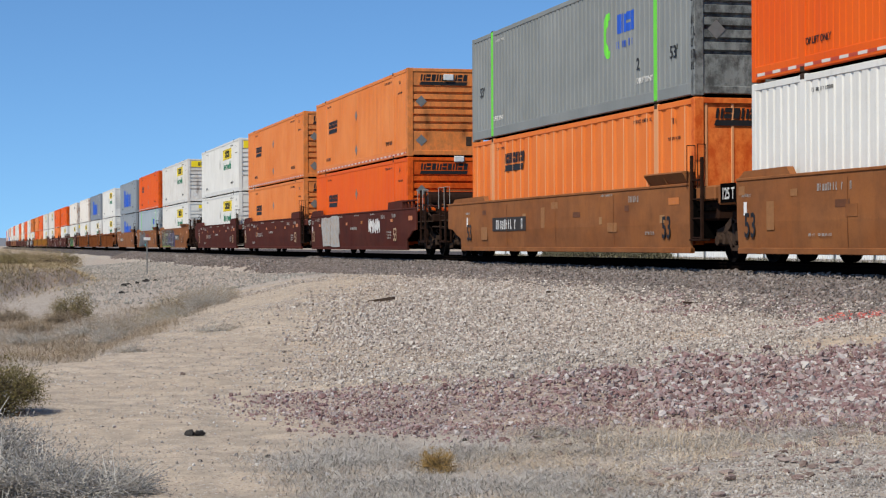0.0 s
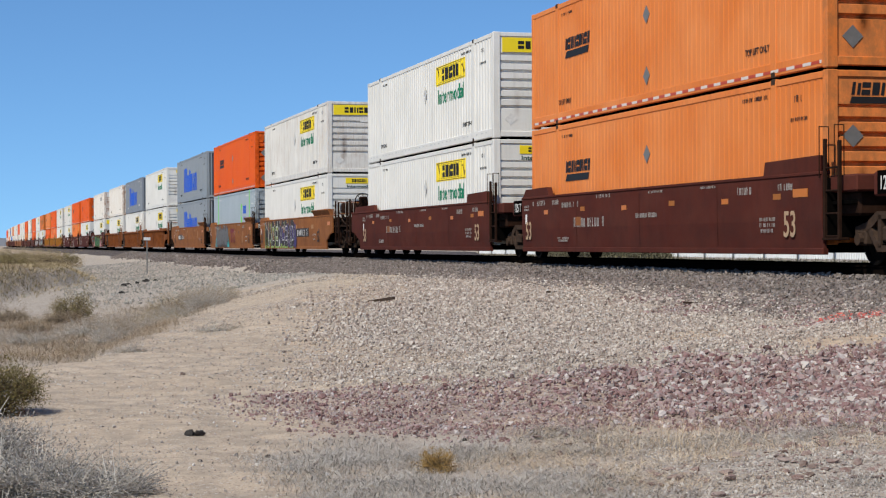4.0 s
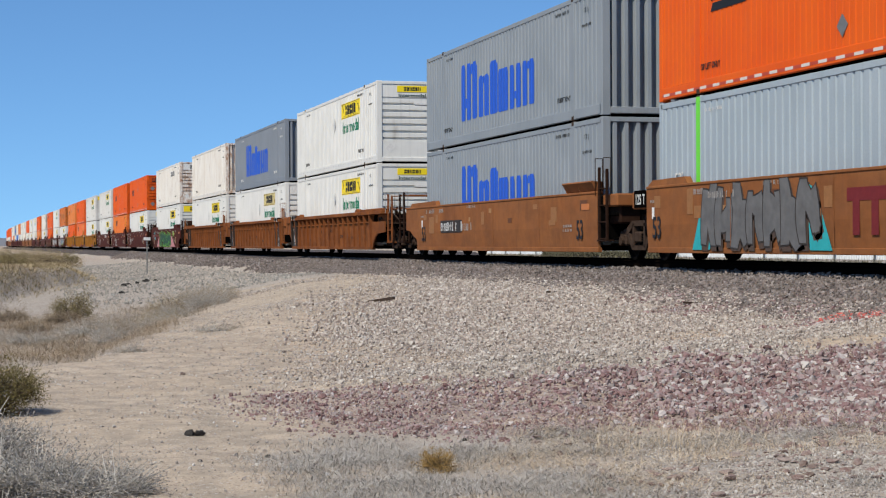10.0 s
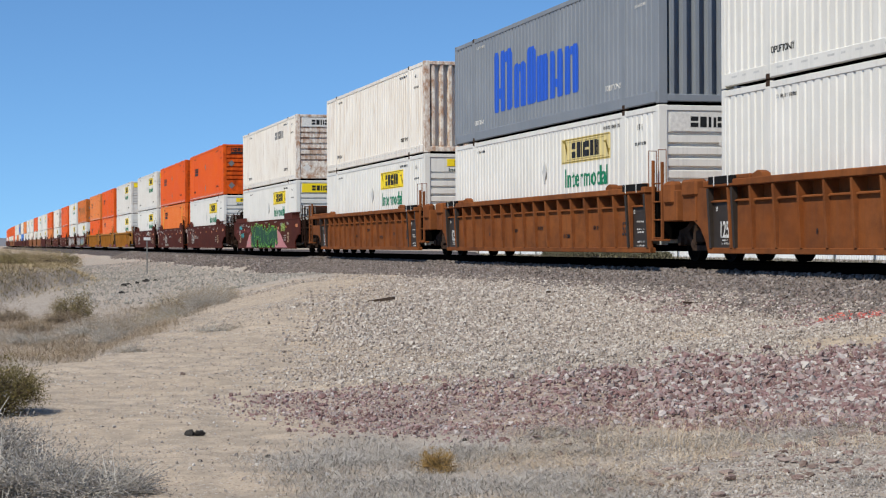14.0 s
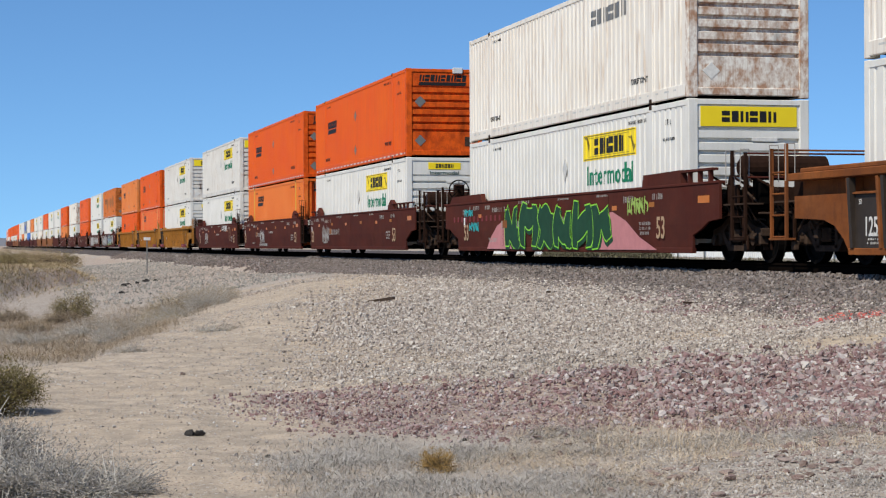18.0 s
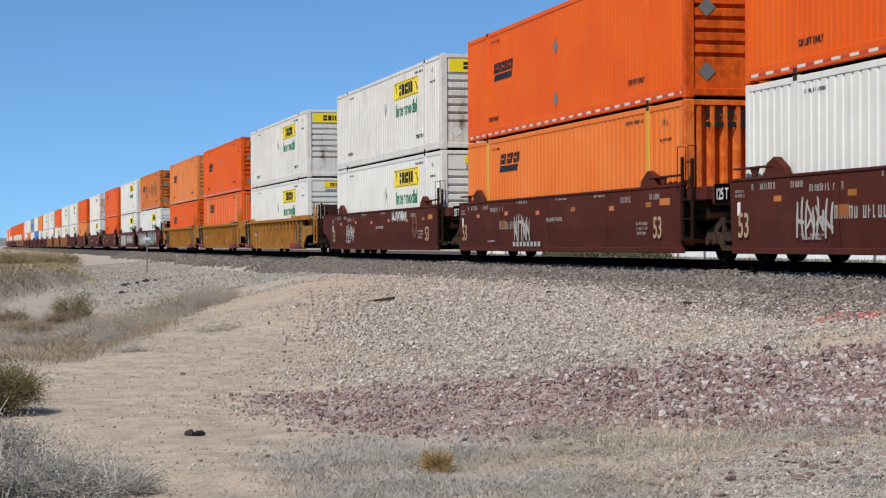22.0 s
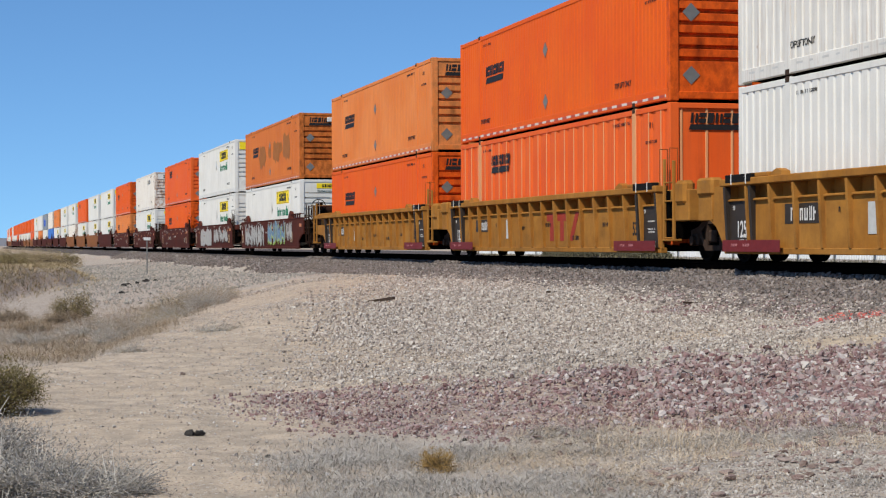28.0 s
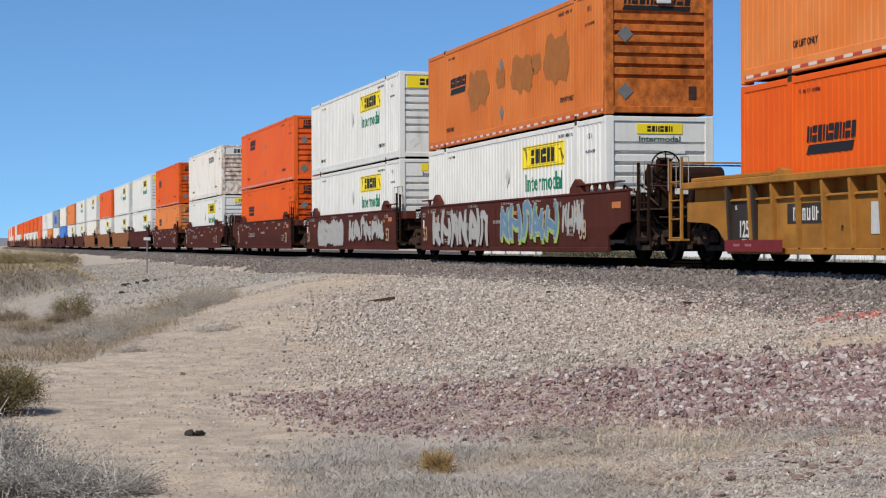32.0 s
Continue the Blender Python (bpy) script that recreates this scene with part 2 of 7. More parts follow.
M = dict(
    burnt=paint("burnt_orange_paint", (0.55, 0.135, 0.020), (0.62, 0.18, 0.04), 0.3, 0.35, soot=0.95, end_rust_shade=0.85, endcol=(0.22, 0.06, 0.012)),
    orange=paint("orange_paint", (0.69, 0.088, 0.005), (0.73, 0.116, 0.009), 0.12, 0.25, soot=0.95, end_rust_shade=0.7, endcol=(0.30, 0.035, 0.004)),
    amber=paint("faded_orange_paint", (0.66, 0.18, 0.035), (0.72, 0.24, 0.07), 0.25, 0.35, soot=0.95, end_rust_shade=0.6),
    bright=paint("bright_orange_paint", (0.69, 0.155, 0.022), (0.73, 0.20, 0.045), 0.15, 0.2, end_rust_shade=0.8, endcol=(0.46, 0.055, 0.006)),
    coral=paint("coral_orange_paint", (0.70, 0.095, 0.013), (0.74, 0.13, 0.025), 0.15, 0.3),
    mustard=paint("mustard_post_paint", (0.60, 0.30, 0.03), None, 0.2, 0.3),
    peach=paint("pale_orange_post_paint", (0.60, 0.27, 0.115), None, 0.2, 0.3),
    white=paint("white_paint", (0.665, 0.645, 0.59), (0.715, 0.695, 0.645), 0.16, 0.28, stain=0.10, soot=0.35, sootcol=(0.20, 0.12, 0.07)),
    spotted=paint("rust_spotted_white_paint", (0.655, 0.625, 0.565), (0.705, 0.68, 0.625), 0.75, 0.4, 0.5, (0.30, 0.13, 0.05), 0.28, stain=0.12, end_rust_shade=0.15, soot=1.0, sootcol=(0.085, 0.030, 0.010)),
    cream=paint("rusty_cream_paint", (0.72, 0.665, 0.58), (0.76, 0.72, 0.65), 0.5, 0.22, 0.55, (0.40, 0.22, 0.11), 0.36, end_rust_shade=0.85),
    grey=paint("dull_grey_paint", (0.20, 0.21, 0.20), (0.24, 0.25, 0.24), 0.1, 0.25, end_rust_shade=0.9, endcol=(0.055, 0.055, 0.052)),
    pale=paint("pale_blue_grey_paint", (0.31, 0.36, 0.39), (0.35, 0.40, 0.43), 0.08, 0.2, end_rust_shade=0.75, endcol=(0.10, 0.11, 0.115)),
    steel=paint("blue_grey_paint", (0.225, 0.25, 0.27), (0.26, 0.285, 0.305), 0.08, 0.25),
    slate=paint("slate_grey_paint", (0.19, 0.21, 0.235), (0.225, 0.245, 0.27), 0.08, 0.25),
    blue=paint("blue_paint", (0.05, 0.17, 0.50), None, 0.1, 0.2),
    brown=paint("brown_car_paint", (0.25, 0.088, 0.028), (0.31, 0.118, 0.040), 0.5, 0.22, 0.6, (0.10, 0.034, 0.014), stain=0.5, gloss=0.06, dust=0.38),
    maroon=paint("maroon_car_paint", (0.078, 0.0185, 0.0125), (0.096, 0.026, 0.018), 0.35, 0.2, 0.7, (0.04, 0.016, 0.009), stain=0.5, gloss=0.05, dust=0.13),
    rust=paint("rust_car_paint", (0.205, 0.062, 0.017), (0.265, 0.088, 0.026), 0.7, 0.35, 0.7, (0.07, 0.024, 0.011), stain=0.75, gloss=0.05, dust=0.25),
    yellow=paint("yellow_car_paint", (0.345, 0.142, 0.024), (0.42, 0.195, 0.042), 0.5, 0.28, 0.6, (0.12, 0.045, 0.018), stain=0.6, gloss=0.05, dust=0.2),
    grimy=plain("grimy_brown_steel", (0.024, 0.012, 0.008), 0.8, 0.0, 0.6, 9.0, 0.03),
    dark=plain("sooty_steel", (0.0035, 0.003, 0.0028), 0.9, 0.0, 0.5, 9.0, 0.0),
    wheel=plain("rolled_steel", (0.006, 0.005, 0.0045), 0.7, 0.0, 0.4, 12.0, 0.02),
    truck=plain("dusty_cast_steel", (0.052, 0.034, 0.025), 0.9, 0.0, 0.6, 8.0, 0.02),
    sign=plain("yellow_sheet", (0.80, 0.60, 0.02), 0.5, 0.0, 0.06, 3.0),
    fadedsign=plain("faded_yellow_sheet", (0.60, 0.49, 0.22), 0.5, 0.0, 0.15, 3.0),
    deepgreen=plain("deep_green_lettering", (0.012, 0.045, 0.035), 0.6, 0.0, 0.15, 8.0),
    tray=plain("black_hose", (0.012, 0.011, 0.011), 0.8, 0.0, 0.4, 8.0, 0.05),
    ink=plain("black_lettering", (0.015, 0.015, 0.016), 0.6, 0.0, 0.2, 8.0),
    green=plain("green_lettering", (0.01, 0.17, 0.085), 0.6, 0.0, 0.15, 8.0),
    royal=plain("blue_lettering", (0.02, 0.09, 0.47), 0.6, 0.0, 0.12, 8.0),
    lime=plain("lime_stripe", (0.15, 0.62, 0.05), 0.55, 0.0, 0.1, 4.0),
    chalk=plain("white_lettering", (0.62, 0.60, 0.56), 0.7, 0.0, 0.3, 14.0),
    dim=plain("worn_white_lettering", (0.33, 0.30, 0.27), 0.7, 0.0, 0.4, 14.0),
    silver=plain("dull_silver_placard", (0.17, 0.165, 0.155), 0.5, 0.2, 0.3, 8.0),
    smear=plain('brown_smear', (0.33, 0.115, 0.025), 0.7, 0.0, 0.3, 3.0),
    tan=plain('tan_lettering', (0.42, 0.28, 0.17), 0.7, 0.0, 0.3, 9.0),
    redspray=plain('dark_red_spray', (0.30, 0.035, 0.02), 0.7, 0.0, 0.3, 9.0),
    olive_ink=plain('olive_ink', (0.22, 0.16, 0.03), 0.7, 0.0, 0.3, 9.0),
    faint=plain('faded_brown_emblem', (0.13, 0.05, 0.022), 0.7, 0.0, 0.5, 9.0),
    palepatch=plain("pale_ochre_patch", (0.33, 0.17, 0.07), 0.7, 0.0, 0.35, 7.0),
    patch=plain('ochre_patch', (0.28, 0.125, 0.046), 0.7, 0.0, 0.3, 9.0),
    amberlens=plain('orange_reflector', (0.50, 0.15, 0.02), 0.4, 0.0, 0.15, 9.0),
    oxide=plain('dark_red_band', (0.16, 0.018, 0.018), 0.6, 0.0, 0.3, 9.0),
    teal=plain('teal_spray', (0.03, 0.35, 0.36), 0.6, 0.0, 0.3, 7.0),
    limespray=plain('lime_spray', (0.25, 0.62, 0.04), 0.6, 0.0, 0.2, 7.0),
    limedull=plain('dull_lime_spray', (0.30, 0.42, 0.09), 0.6, 0.0, 0.25, 7.0),
    forest=plain('dark_green_spray', (0.012, 0.055, 0.022), 0.6, 0.0, 0.4, 5.0),
    pink=plain('pink_spray', (0.50, 0.20, 0.20), 0.6, 0.0, 0.2, 5.0),
    greyspray=plain('mid_grey_spray', (0.13, 0.125, 0.12), 0.7, 0.0, 0.45, 4.0),
    brownspray=plain('dusky_brown_spray', (0.085, 0.055, 0.04), 0.7, 0.0, 0.45, 4.0),
    skyspray=plain('dusty_blue_spray', (0.13, 0.22, 0.30), 0.7, 0.0, 0.4, 4.0),
    ghost=plain('pale_grey_spray', (0.38, 0.36, 0.33), 0.7, 0.0, 0.35, 4.0),
    violet=plain('violet_spray', (0.06, 0.04, 0.12), 0.6, 0.0, 0.3, 5.0),
    soot=plain('dark_brown_spray', (0.036, 0.027, 0.021), 0.6, 0.0, 0.4, 5.0),
    holder=plain("pale_placard_holder", (0.50, 0.49, 0.46), 0.5, 0.0, 0.25, 9.0),
    lamp=plain('pale_device_box', (0.55, 0.56, 0.55), 0.5, 0.0, 0.2, 9.0),
    tape_white=plain("white_tape", (0.75, 0.72, 0.68), 0.5, 0.0, 0.15, 8.0),
)


def tape_material():
    """Red and white lengths in turn."""
    k = Nodes("reflective_tape")
    x = k.n("SeparateXYZ", Vector=k.coords()).outputs[0]
    on = k.math("GREATER_THAN", k.math("FRACT", k.math("MULTIPLY", x, 1.6)), 0.5)
    return k.done(k.mix(on, rgb(0.46, 0.06, 0.025), rgb(0.64, 0.55, 0.48)), 0.45)


M["tape"] = tape_material()


# ---- the line of the track: nearly straight, then a long bend away ----
TRACK_Y = 14.67


def bend(u):
    d = np.maximum(-30 - u, 0) / 100
    return -0.451 * d ** 2 + 0.0477 * d ** 3


def slope(u):
    d = np.maximum(-30 - u, 0) / 100
    return (0.902 * d - 0.1431 * d ** 2) / 100


def on_track(u, y=0.0, z=0.0, dx=0.0):
    """The pose of a thing on the track, u metres along it."""
    a = math.atan(float(slope(np.float64(u))))
    return pose(u, TRACK_Y + float(bend(np.float64(u))), z, 0, 0, math.degrees(a)) @ Matrix.Translation((dx, y, 0))


# ---- ground ----
def brink(x):
    """The edge of the sand bench above the wash."""
    return np.interp(-x, [18, 23, 25, 32, 47, 60, 90], [-6.0, -1.0, 1.4, 2.9, 6.0, 7.4, 8.6])


def hump_at(x, y):
    """The low scrubby rise beyond the wash."""
    front = x + 55 + 4.5 * np.maximum(y - 0.3, 0) + 2.5 * (fbm(y * 0.5, x * 0.1, 8) - 0.5)
    return smooth(0, -7, front) * smooth(5.0, 3.0, y - bend(x) - 0.012 * (-80 - x)) * smooth(-420, -150, x)


def bank(x, y):
    """Height of the ground: flat desert, the railway bank, a sand bench and the wash behind it."""
    yt = y - bend(x)
    z = -1.22 + 0.06 * (fbm(x * 0.12, y * 0.12, 2) - 0.5) * smooth(2, 8, np.abs(yt - 14.7))
    up = np.interp(yt, [4.0, 8.0, 11.0, 12.75, 13.1, 13.40, 13.46, 15.9, 16.3, 16.7, 18.2, 22], [0, 0.12, 0.36, 0.905, 0.945, 0.955, 1.03, 1.03, 0.945, 0.905, 0.35, 0])
    z = z + up
    out = y - brink(x) + 0.8 * (fbm(x * 0.3, y * 0.3, 31) - 0.5)
    # the sand bench leans against the railway bank
    bench = smooth(0.0, 3.0, out) * smooth(-75, -50, x) * smooth(-24, -34, x) * smooth(12.6, 10.5, yt)
    z = z + 0.34 * bench
    # the wash beyond it, then scrubby rising ground
    wash = smooth(0.3, -1.6, out) * smooth(-22, -26, x) * smooth(-66, -48, x)
    z = z - 0.50 * wash
    hump = hump_at(x, y)
    z = z + (0.62 + 0.4 * fbm(x * 0.1, y * 0.1, 5)) * hump * (0.75 + 0.25 * fbm(x * 0.5, y * 0.5, 6))
    # low scrubby berms beyond the track, with a gap between them
    q = -x / np.maximum(y, 1.0)
    z = z + 1.05 * smooth(21, 25, yt) * smooth(38, 32, yt) * np.clip(smooth(2.42, 2.50, q) * smooth(3.16, 3.10, q) + smooth(3.50, 3.58, q), 0, 1)
    # low ridge of dumped rock across the shoulder
    ridge = np.exp(-(((x + 17.8 + 0.30 * (y - 3)) / 1.5) ** 2)) * smooth(2.0, 5.5, y) * smooth(12.5, 10.5, y)
    z = z + 0.26 * ridge
    heap = smooth(-19.5, -18.2, x) * smooth(-13.0, -14.2, x) * smooth(3.0, 5.5, y) * smooth(12.0, 11.0, y)
    z = z + heap * 0.20 * (fbm(x * 1.6, y * 1.6, 17) - 0.45)
    near = smooth(-90, -40, x) * smooth(20, 10, y)
    z = z + near * (0.07 * (fbm(x * 0.9, y * 0.9, 11) - 0.5) + 0.03 * (vnoise(x * 4, y * 4, 13) - 0.5))
    return z


def zones(x, y):
    """How much ballast, pale gravel, red rock and dry litter lie at a place."""
    yt = y - bend(x)
    w = 1.2 * (fbm(x * 0.35, y * 0.5, 21) - 0.5)
    f = 0.7 * (fbm(x * 1.1, y * 1.1, 23) - 0.5)
    ballast = smooth(11.1, 11.9, yt + w) * smooth(70, 50, yt)
    top = np.interp(y, [2.5, 3.1, 4.4, 6.2, 8.2, 10.0, 11.5], [-18.2, -18.1, -17.5, -17.7, -18.4, -18.4, -18.6])
    # loose gravel that has rolled down the bank, thinning out over the sand
    pale = smooth(-41, -19, x + 8 * w + 2.6 * (y - 6)) * smooth(0.6, -0.5, x - top + 1.5 * f) * smooth(3.0, 6.0, y + 0.10 * (x + 22) + 1.8 * w)
    sandy = 1.3 * np.exp(-(((x + 48.0) / np.where(x > -48, 6.5, 16.0)) ** 2 + ((y - 8.6) / 1.7) ** 2)) + 0.9 * np.exp(-(((x + 36.2) / 2.6) ** 2 + ((y - 7.8 + 0.3 * (x + 36.2)) / 0.8) ** 2)) + 0.6 * np.exp(-(((x + 20.6 + 0.8 * f) / 0.5) ** 2)) * smooth(9.0, 10.0, y + 2 * w)
    sandy = sandy + 0.9 * np.exp(-(((x + 22.5) / 2.5) ** 2 + ((y - 5.6) / 1.2) ** 2))
    sandy = sandy + np.exp(-(((x + 23.3) / 1.1) ** 2 + ((y - 9.7) / 0.9) ** 2)) + np.exp(-(((x + 18.9 + 0.6 * f) / 0.45) ** 2)) * smooth(8.6, 9.4, y + w)
    pale = pale * np.clip(1.1 - sandy, 0, 1)
    foot = smooth(-13.6, -12.6, x + 0.8 * w + 0.3 * (6.5 - np.minimum(y, 7.5))) * smooth(3.2, 4.6, y + w)
    low = np.interp(y, [2.2, 2.6, 3.4, 4.8, 5.6, 6.8, 8.4, 11.0], [-15.8, -14.5, -13.9, -14.1, -13.9, -13.1, -13.2, -13.6])
    red = smooth(-0.5, 0.4, x - top + 1.3 * f) * smooth(0.9, -0.6, x - low + 1.6 * f) * smooth(1.9, 3.7, y + 1.2 * w) * smooth(12.4, 11.4, yt)
    redband = smooth(12.3, 11.8, yt + f) * smooth(10.3, 11.1, yt + f) * smooth(-34, -26, x) * smooth(0.36, 0.52, fbm(x * 0.5, y * 0.5, 81))
    redband = redband + 0.6 * smooth(11.0, 11.6, yt + w) * smooth(12.4, 11.8, yt + w) * smooth(-140, -60, x) * smooth(-40, -50, x)
    red = np.maximum(red, 0.75 * np.clip(redband, 0, 1))
    litter = smooth(-10.2, -11.0, x) * smooth(-14.9, -13.6, x + 0.8 * f) * smooth(1.6, 3.0, y + 2.5 * w) * smooth(8.4, 6.8, y + w)
    pale = np.maximum(pale, foot)
    washy = smooth(0.1, -0.9, y - brink(x) + 0.6 * w) * smooth(-23.5, -25.5, x + 0.5 * w) * smooth(-420, -150, x)
    # grey gravel between the scrub and the track
    gully = smooth(-49, -56, x + 5 * w) * (1 - smooth(0.2, 0.6, hump_at(x, y))) * smooth(12.6, 11.8, yt) * smooth(-300, -200, x)
    return ballast, np.maximum(pale, 0.85 * gully), red, np.maximum(litter, washy * (1 - gully))


def axis_steps(edges):
    out = []
    for a, b, s in edges:
        out += list(np.arange(a, b, s))
    return np.array(out + [edges[-1][1]])


def ground_material():
    k = Nodes("desert_ground")
    k.gloss = 0.05
    co = k.coords()
    at = {}
    for name in ("ballast", "pale", "red", "litter"):
        node = k.n("Attribute")
        node.attribute_name = name
        at[name] = node.outputs["Fac"]
    n1, n2, n3 = k.noise(co, 0.35, 4), k.noise(co, 3.0, 5, 0.65), k.noise(co, 26.0, 4, 0.7)
    sand = k.mix(n1, rgb(0.435, 0.34, 0.245), rgb(0.545, 0.45, 0.35))
    sand = k.mix(k.ramp(n2, 0.40, 0.62), sand, rgb(0.355, 0.295, 0.23))
    sand = k.mix(k.ramp(n3, 0.58, 0.72), sand, rgb(0.22, 0.17, 0.13))

    # fine grit of many colours, thicker in drifts
    grit = k.n("TexVoronoi", Vector=co, Scale=42.0)
    gh = k.n("SeparateColor", Color=grit.outputs["Color"])
    drift = k.ramp(k.noise(co, 0.9, 5, 0.65), 0.35, 0.7)
    dots = k.math("MULTIPLY", k.math("LESS_THAN", grit.outputs["Distance"], 0.42), k.math("LESS_THAN", gh.outputs[1], k.math("ADD", 0.10, k.math("MULTIPLY", drift, 0.35))))
    sand = k.mix(k.math("MULTIPLY", dots, 0.75), sand, k.ramp(gh.outputs[0], 0.25, 0.8, rgb(0.17, 0.125, 0.105), rgb(0.60, 0.56, 0.50)))

    def stones(scale, cols):
        v = k.n("TexVoronoi", Vector=co, Scale=scale)
        hue = k.n("SeparateColor", Color=v.outputs["Color"]).outputs[0]
        node = k.n("ValToRGB", Fac=hue)
        e = node.color_ramp.elements
        e[0].color, e[1].color = rgb(*cols[0]), rgb(*cols[-1])
        for i, c in enumerate(cols[1:-1]):
            e.new((i + 1) / (len(cols) - 1)).color = rgb(*c)
        return node.outputs[0], v.outputs["Distance"]

    c_bal, d_bal = stones(17, [(0.05, 0.043, 0.041), (0.125, 0.109, 0.104), (0.08, 0.064, 0.062), (0.165, 0.148, 0.142)])
    c_pal, d_pal = stones(15, [(0.27, 0.24, 0.21), (0.42, 0.38, 0.34), (0.31, 0.275, 0.245), (0.48, 0.445, 0.405)])
    c_red, d_red = stones(9, [(0.15, 0.10, 0.10), (0.29, 0.21, 0.205), (0.20, 0.138, 0.135), (0.34, 0.28, 0.27)])
    edge = k.noise(co, 1.4, 5, 0.7)

    def mask(a):
        return k.ramp(k.math("ADD", a, k.math("MULTIPLY", k.math("SUBTRACT", edge, 0.5), 0.7)), 0.42, 0.6)

    lit = k.mix(n2, rgb(0.30, 0.255, 0.212), rgb(0.47, 0.415, 0.352))
    col = k.mix(k.math("MULTIPLY", mask(at["litter"]), 0.8), sand, lit)
    col = k.mix(k.math("MULTIPLY", mask(at["pale"]), 0.6), col, c_pal)
    col = k.mix(mask(at["ballast"]), col, c_bal)
    col = k.mix(k.math("MULTIPLY", mask(at["red"]), 0.42), col, c_red)
    rocky = k.math("ADD", at["ballast"], k.math("ADD", at["pale"], at["red"]))
    h = k.math("ADD", k.math("MULTIPLY", n2, 0.6), k.math("ADD", k.math("MULTIPLY", n3, 0.4), k.math("MULTIPLY", k.math("MULTIPLY", d_bal, -0.6), rocky)))
    k.bump(h, 0.9, 0.05)
    return k.done(col, 0.95)


gx = axis_steps([(-4000, -1200, 200), (-1200, -400, 40), (-400, -140, 8), (-140, -60, 1.0), (-60, -30, 0.25), (-30, -7, 0.14), (-7, 20, 1.5), (20, 200, 20), (200, 3000, 200)])
gy = axis_steps([(-3000, -400, 200), (-400, -60, 30), (-60, -12, 3), (-12, -2, 0.5), (-2, 13.0, 0.14), (13.0, 13.6, 0.06), (13.6, 15.5, 0.5), (15.5, 19, 0.25), (19, 40, 1.5), (40, 60, 4), (60, 400, 30), (400, 3000, 200)])
X, Y = np.meshgrid(gx, gy, indexing="ij")
Z = bank(X, Y)
nx, ny = len(gx), len(gy)
idx = np.arange(nx * ny).reshape(nx, ny)
quads = np.stack([idx[:-1, :-1], idx[1:, :-1], idx[1:, 1:], idx[:-1, 1:]], -1).reshape(-1, 4)
gme = bpy.data.meshes.new("ground")
gme.from_pydata(np.stack([X, Y, Z], -1).reshape(-1, 3).tolist(), [], quads.tolist())
for name, val in zip(("ballast", "pale", "red", "litter"), zones(X, Y)):
    at = gme.attributes.new(name, "FLOAT", "POINT")
    at.data.foreach_set("value", np.ascontiguousarray(val.reshape(-1), dtype=np.float32))
gme.shade_smooth()
gme.materials.append(ground_material())
ground = tagged(new("ground", gme), "pale desert sand rising to a gravel railway bank", "ground", kind="structure")

# ---- track: two rails on ties ----
M["rail"] = plain("rusty_rail_steel", (0.007, 0.005, 0.004), 0.9, 0.0, 0.4, 5.0, 0.0)
M["railhead"] = plain("polished_rail_head", (0.35, 0.33, 0.31), 0.3, 0.9, 0.2, 5.0)
M["tie"] = plain("grey_concrete_tie", (0.24, 0.21, 0.19), 0.9, 0.0, 0.3, 7.0)
track = thing("railway_track", "steel rails on ties in gravel ballast", "railway track")
tagged(track, kind="structure")
us = list(np.arange(-1100, -140, 12.0)) + list(np.arange(-140, 60, 5.0))
RAIL = [(-0.07, -0.18), (0.07, -0.18), (0.07, -0.165), (0.012, -0.145), (0.012, -0.045), (0.036, -0.035), (0.036, 0), (-0.036, 0), (-0.036, -0.035), (-0.012, -0.045), (-0.012, -0.145), (-0.07, -0.165)]
for side in (-1, 1):
    s = Solid()
    v, f, n = [], [], len(RAIL)
    for u in us:
        m = on_track(u, side * 0.753)
        v += [m @ Vector((0, p[0], p[1])) for p in RAIL]
    for i in range(len(us) - 1):
        f += [(i * n + j, i * n + (j + 1) % n, (i + 1) * n + (j + 1) % n, (i + 1) * n + j) for j in range(n)]
    part("rail", s.add(v, f), M["rail"], track)
tie = Solid().box(-0.12, -1.20, -0.36, 0.12, 1.20, -0.185, 0.02).mesh("tie", M["tie"])
for i in range(110):
    ob = part("tie", tie, None, track)
    ob.matrix_local = on_track(-12 - 0.61 * i)


# ---- containers: 53 ft boxes, built along x, near side at -y, end that faces the camera at +x ----
CL, CW, CH = 16.15, 2.59, 2.895
HX, HY = CL / 2, CW / 2
POST = 6.03
PARTS = {}


def shared(key, make):
    """One mesh for all alike parts."""
    if key not in PARTS:
        PARTS[key] = make()
    return PARTS[key]


def wave_side(pitch, depth, x0, x1, z0, z1, y):
    s = Solid()
    xs = []
    x = x0
    while x < x1 - 1e-3:
        for dx, o in ((0, 0), (0.60, 0), (0.69, 1), (0.91, 1)):
            xs.append((min(x + dx * pitch, x1), o * depth))
        x += pitch
    xs.append((x1, 0))
    v = [(px, y + o, z) for px, o in xs for z in (z0, z1)]
    f = [(2 * i, 2 * i + 2, 2 * i + 3, 2 * i + 1) for i in range(len(xs) - 1)]
    return s.add(v, f)


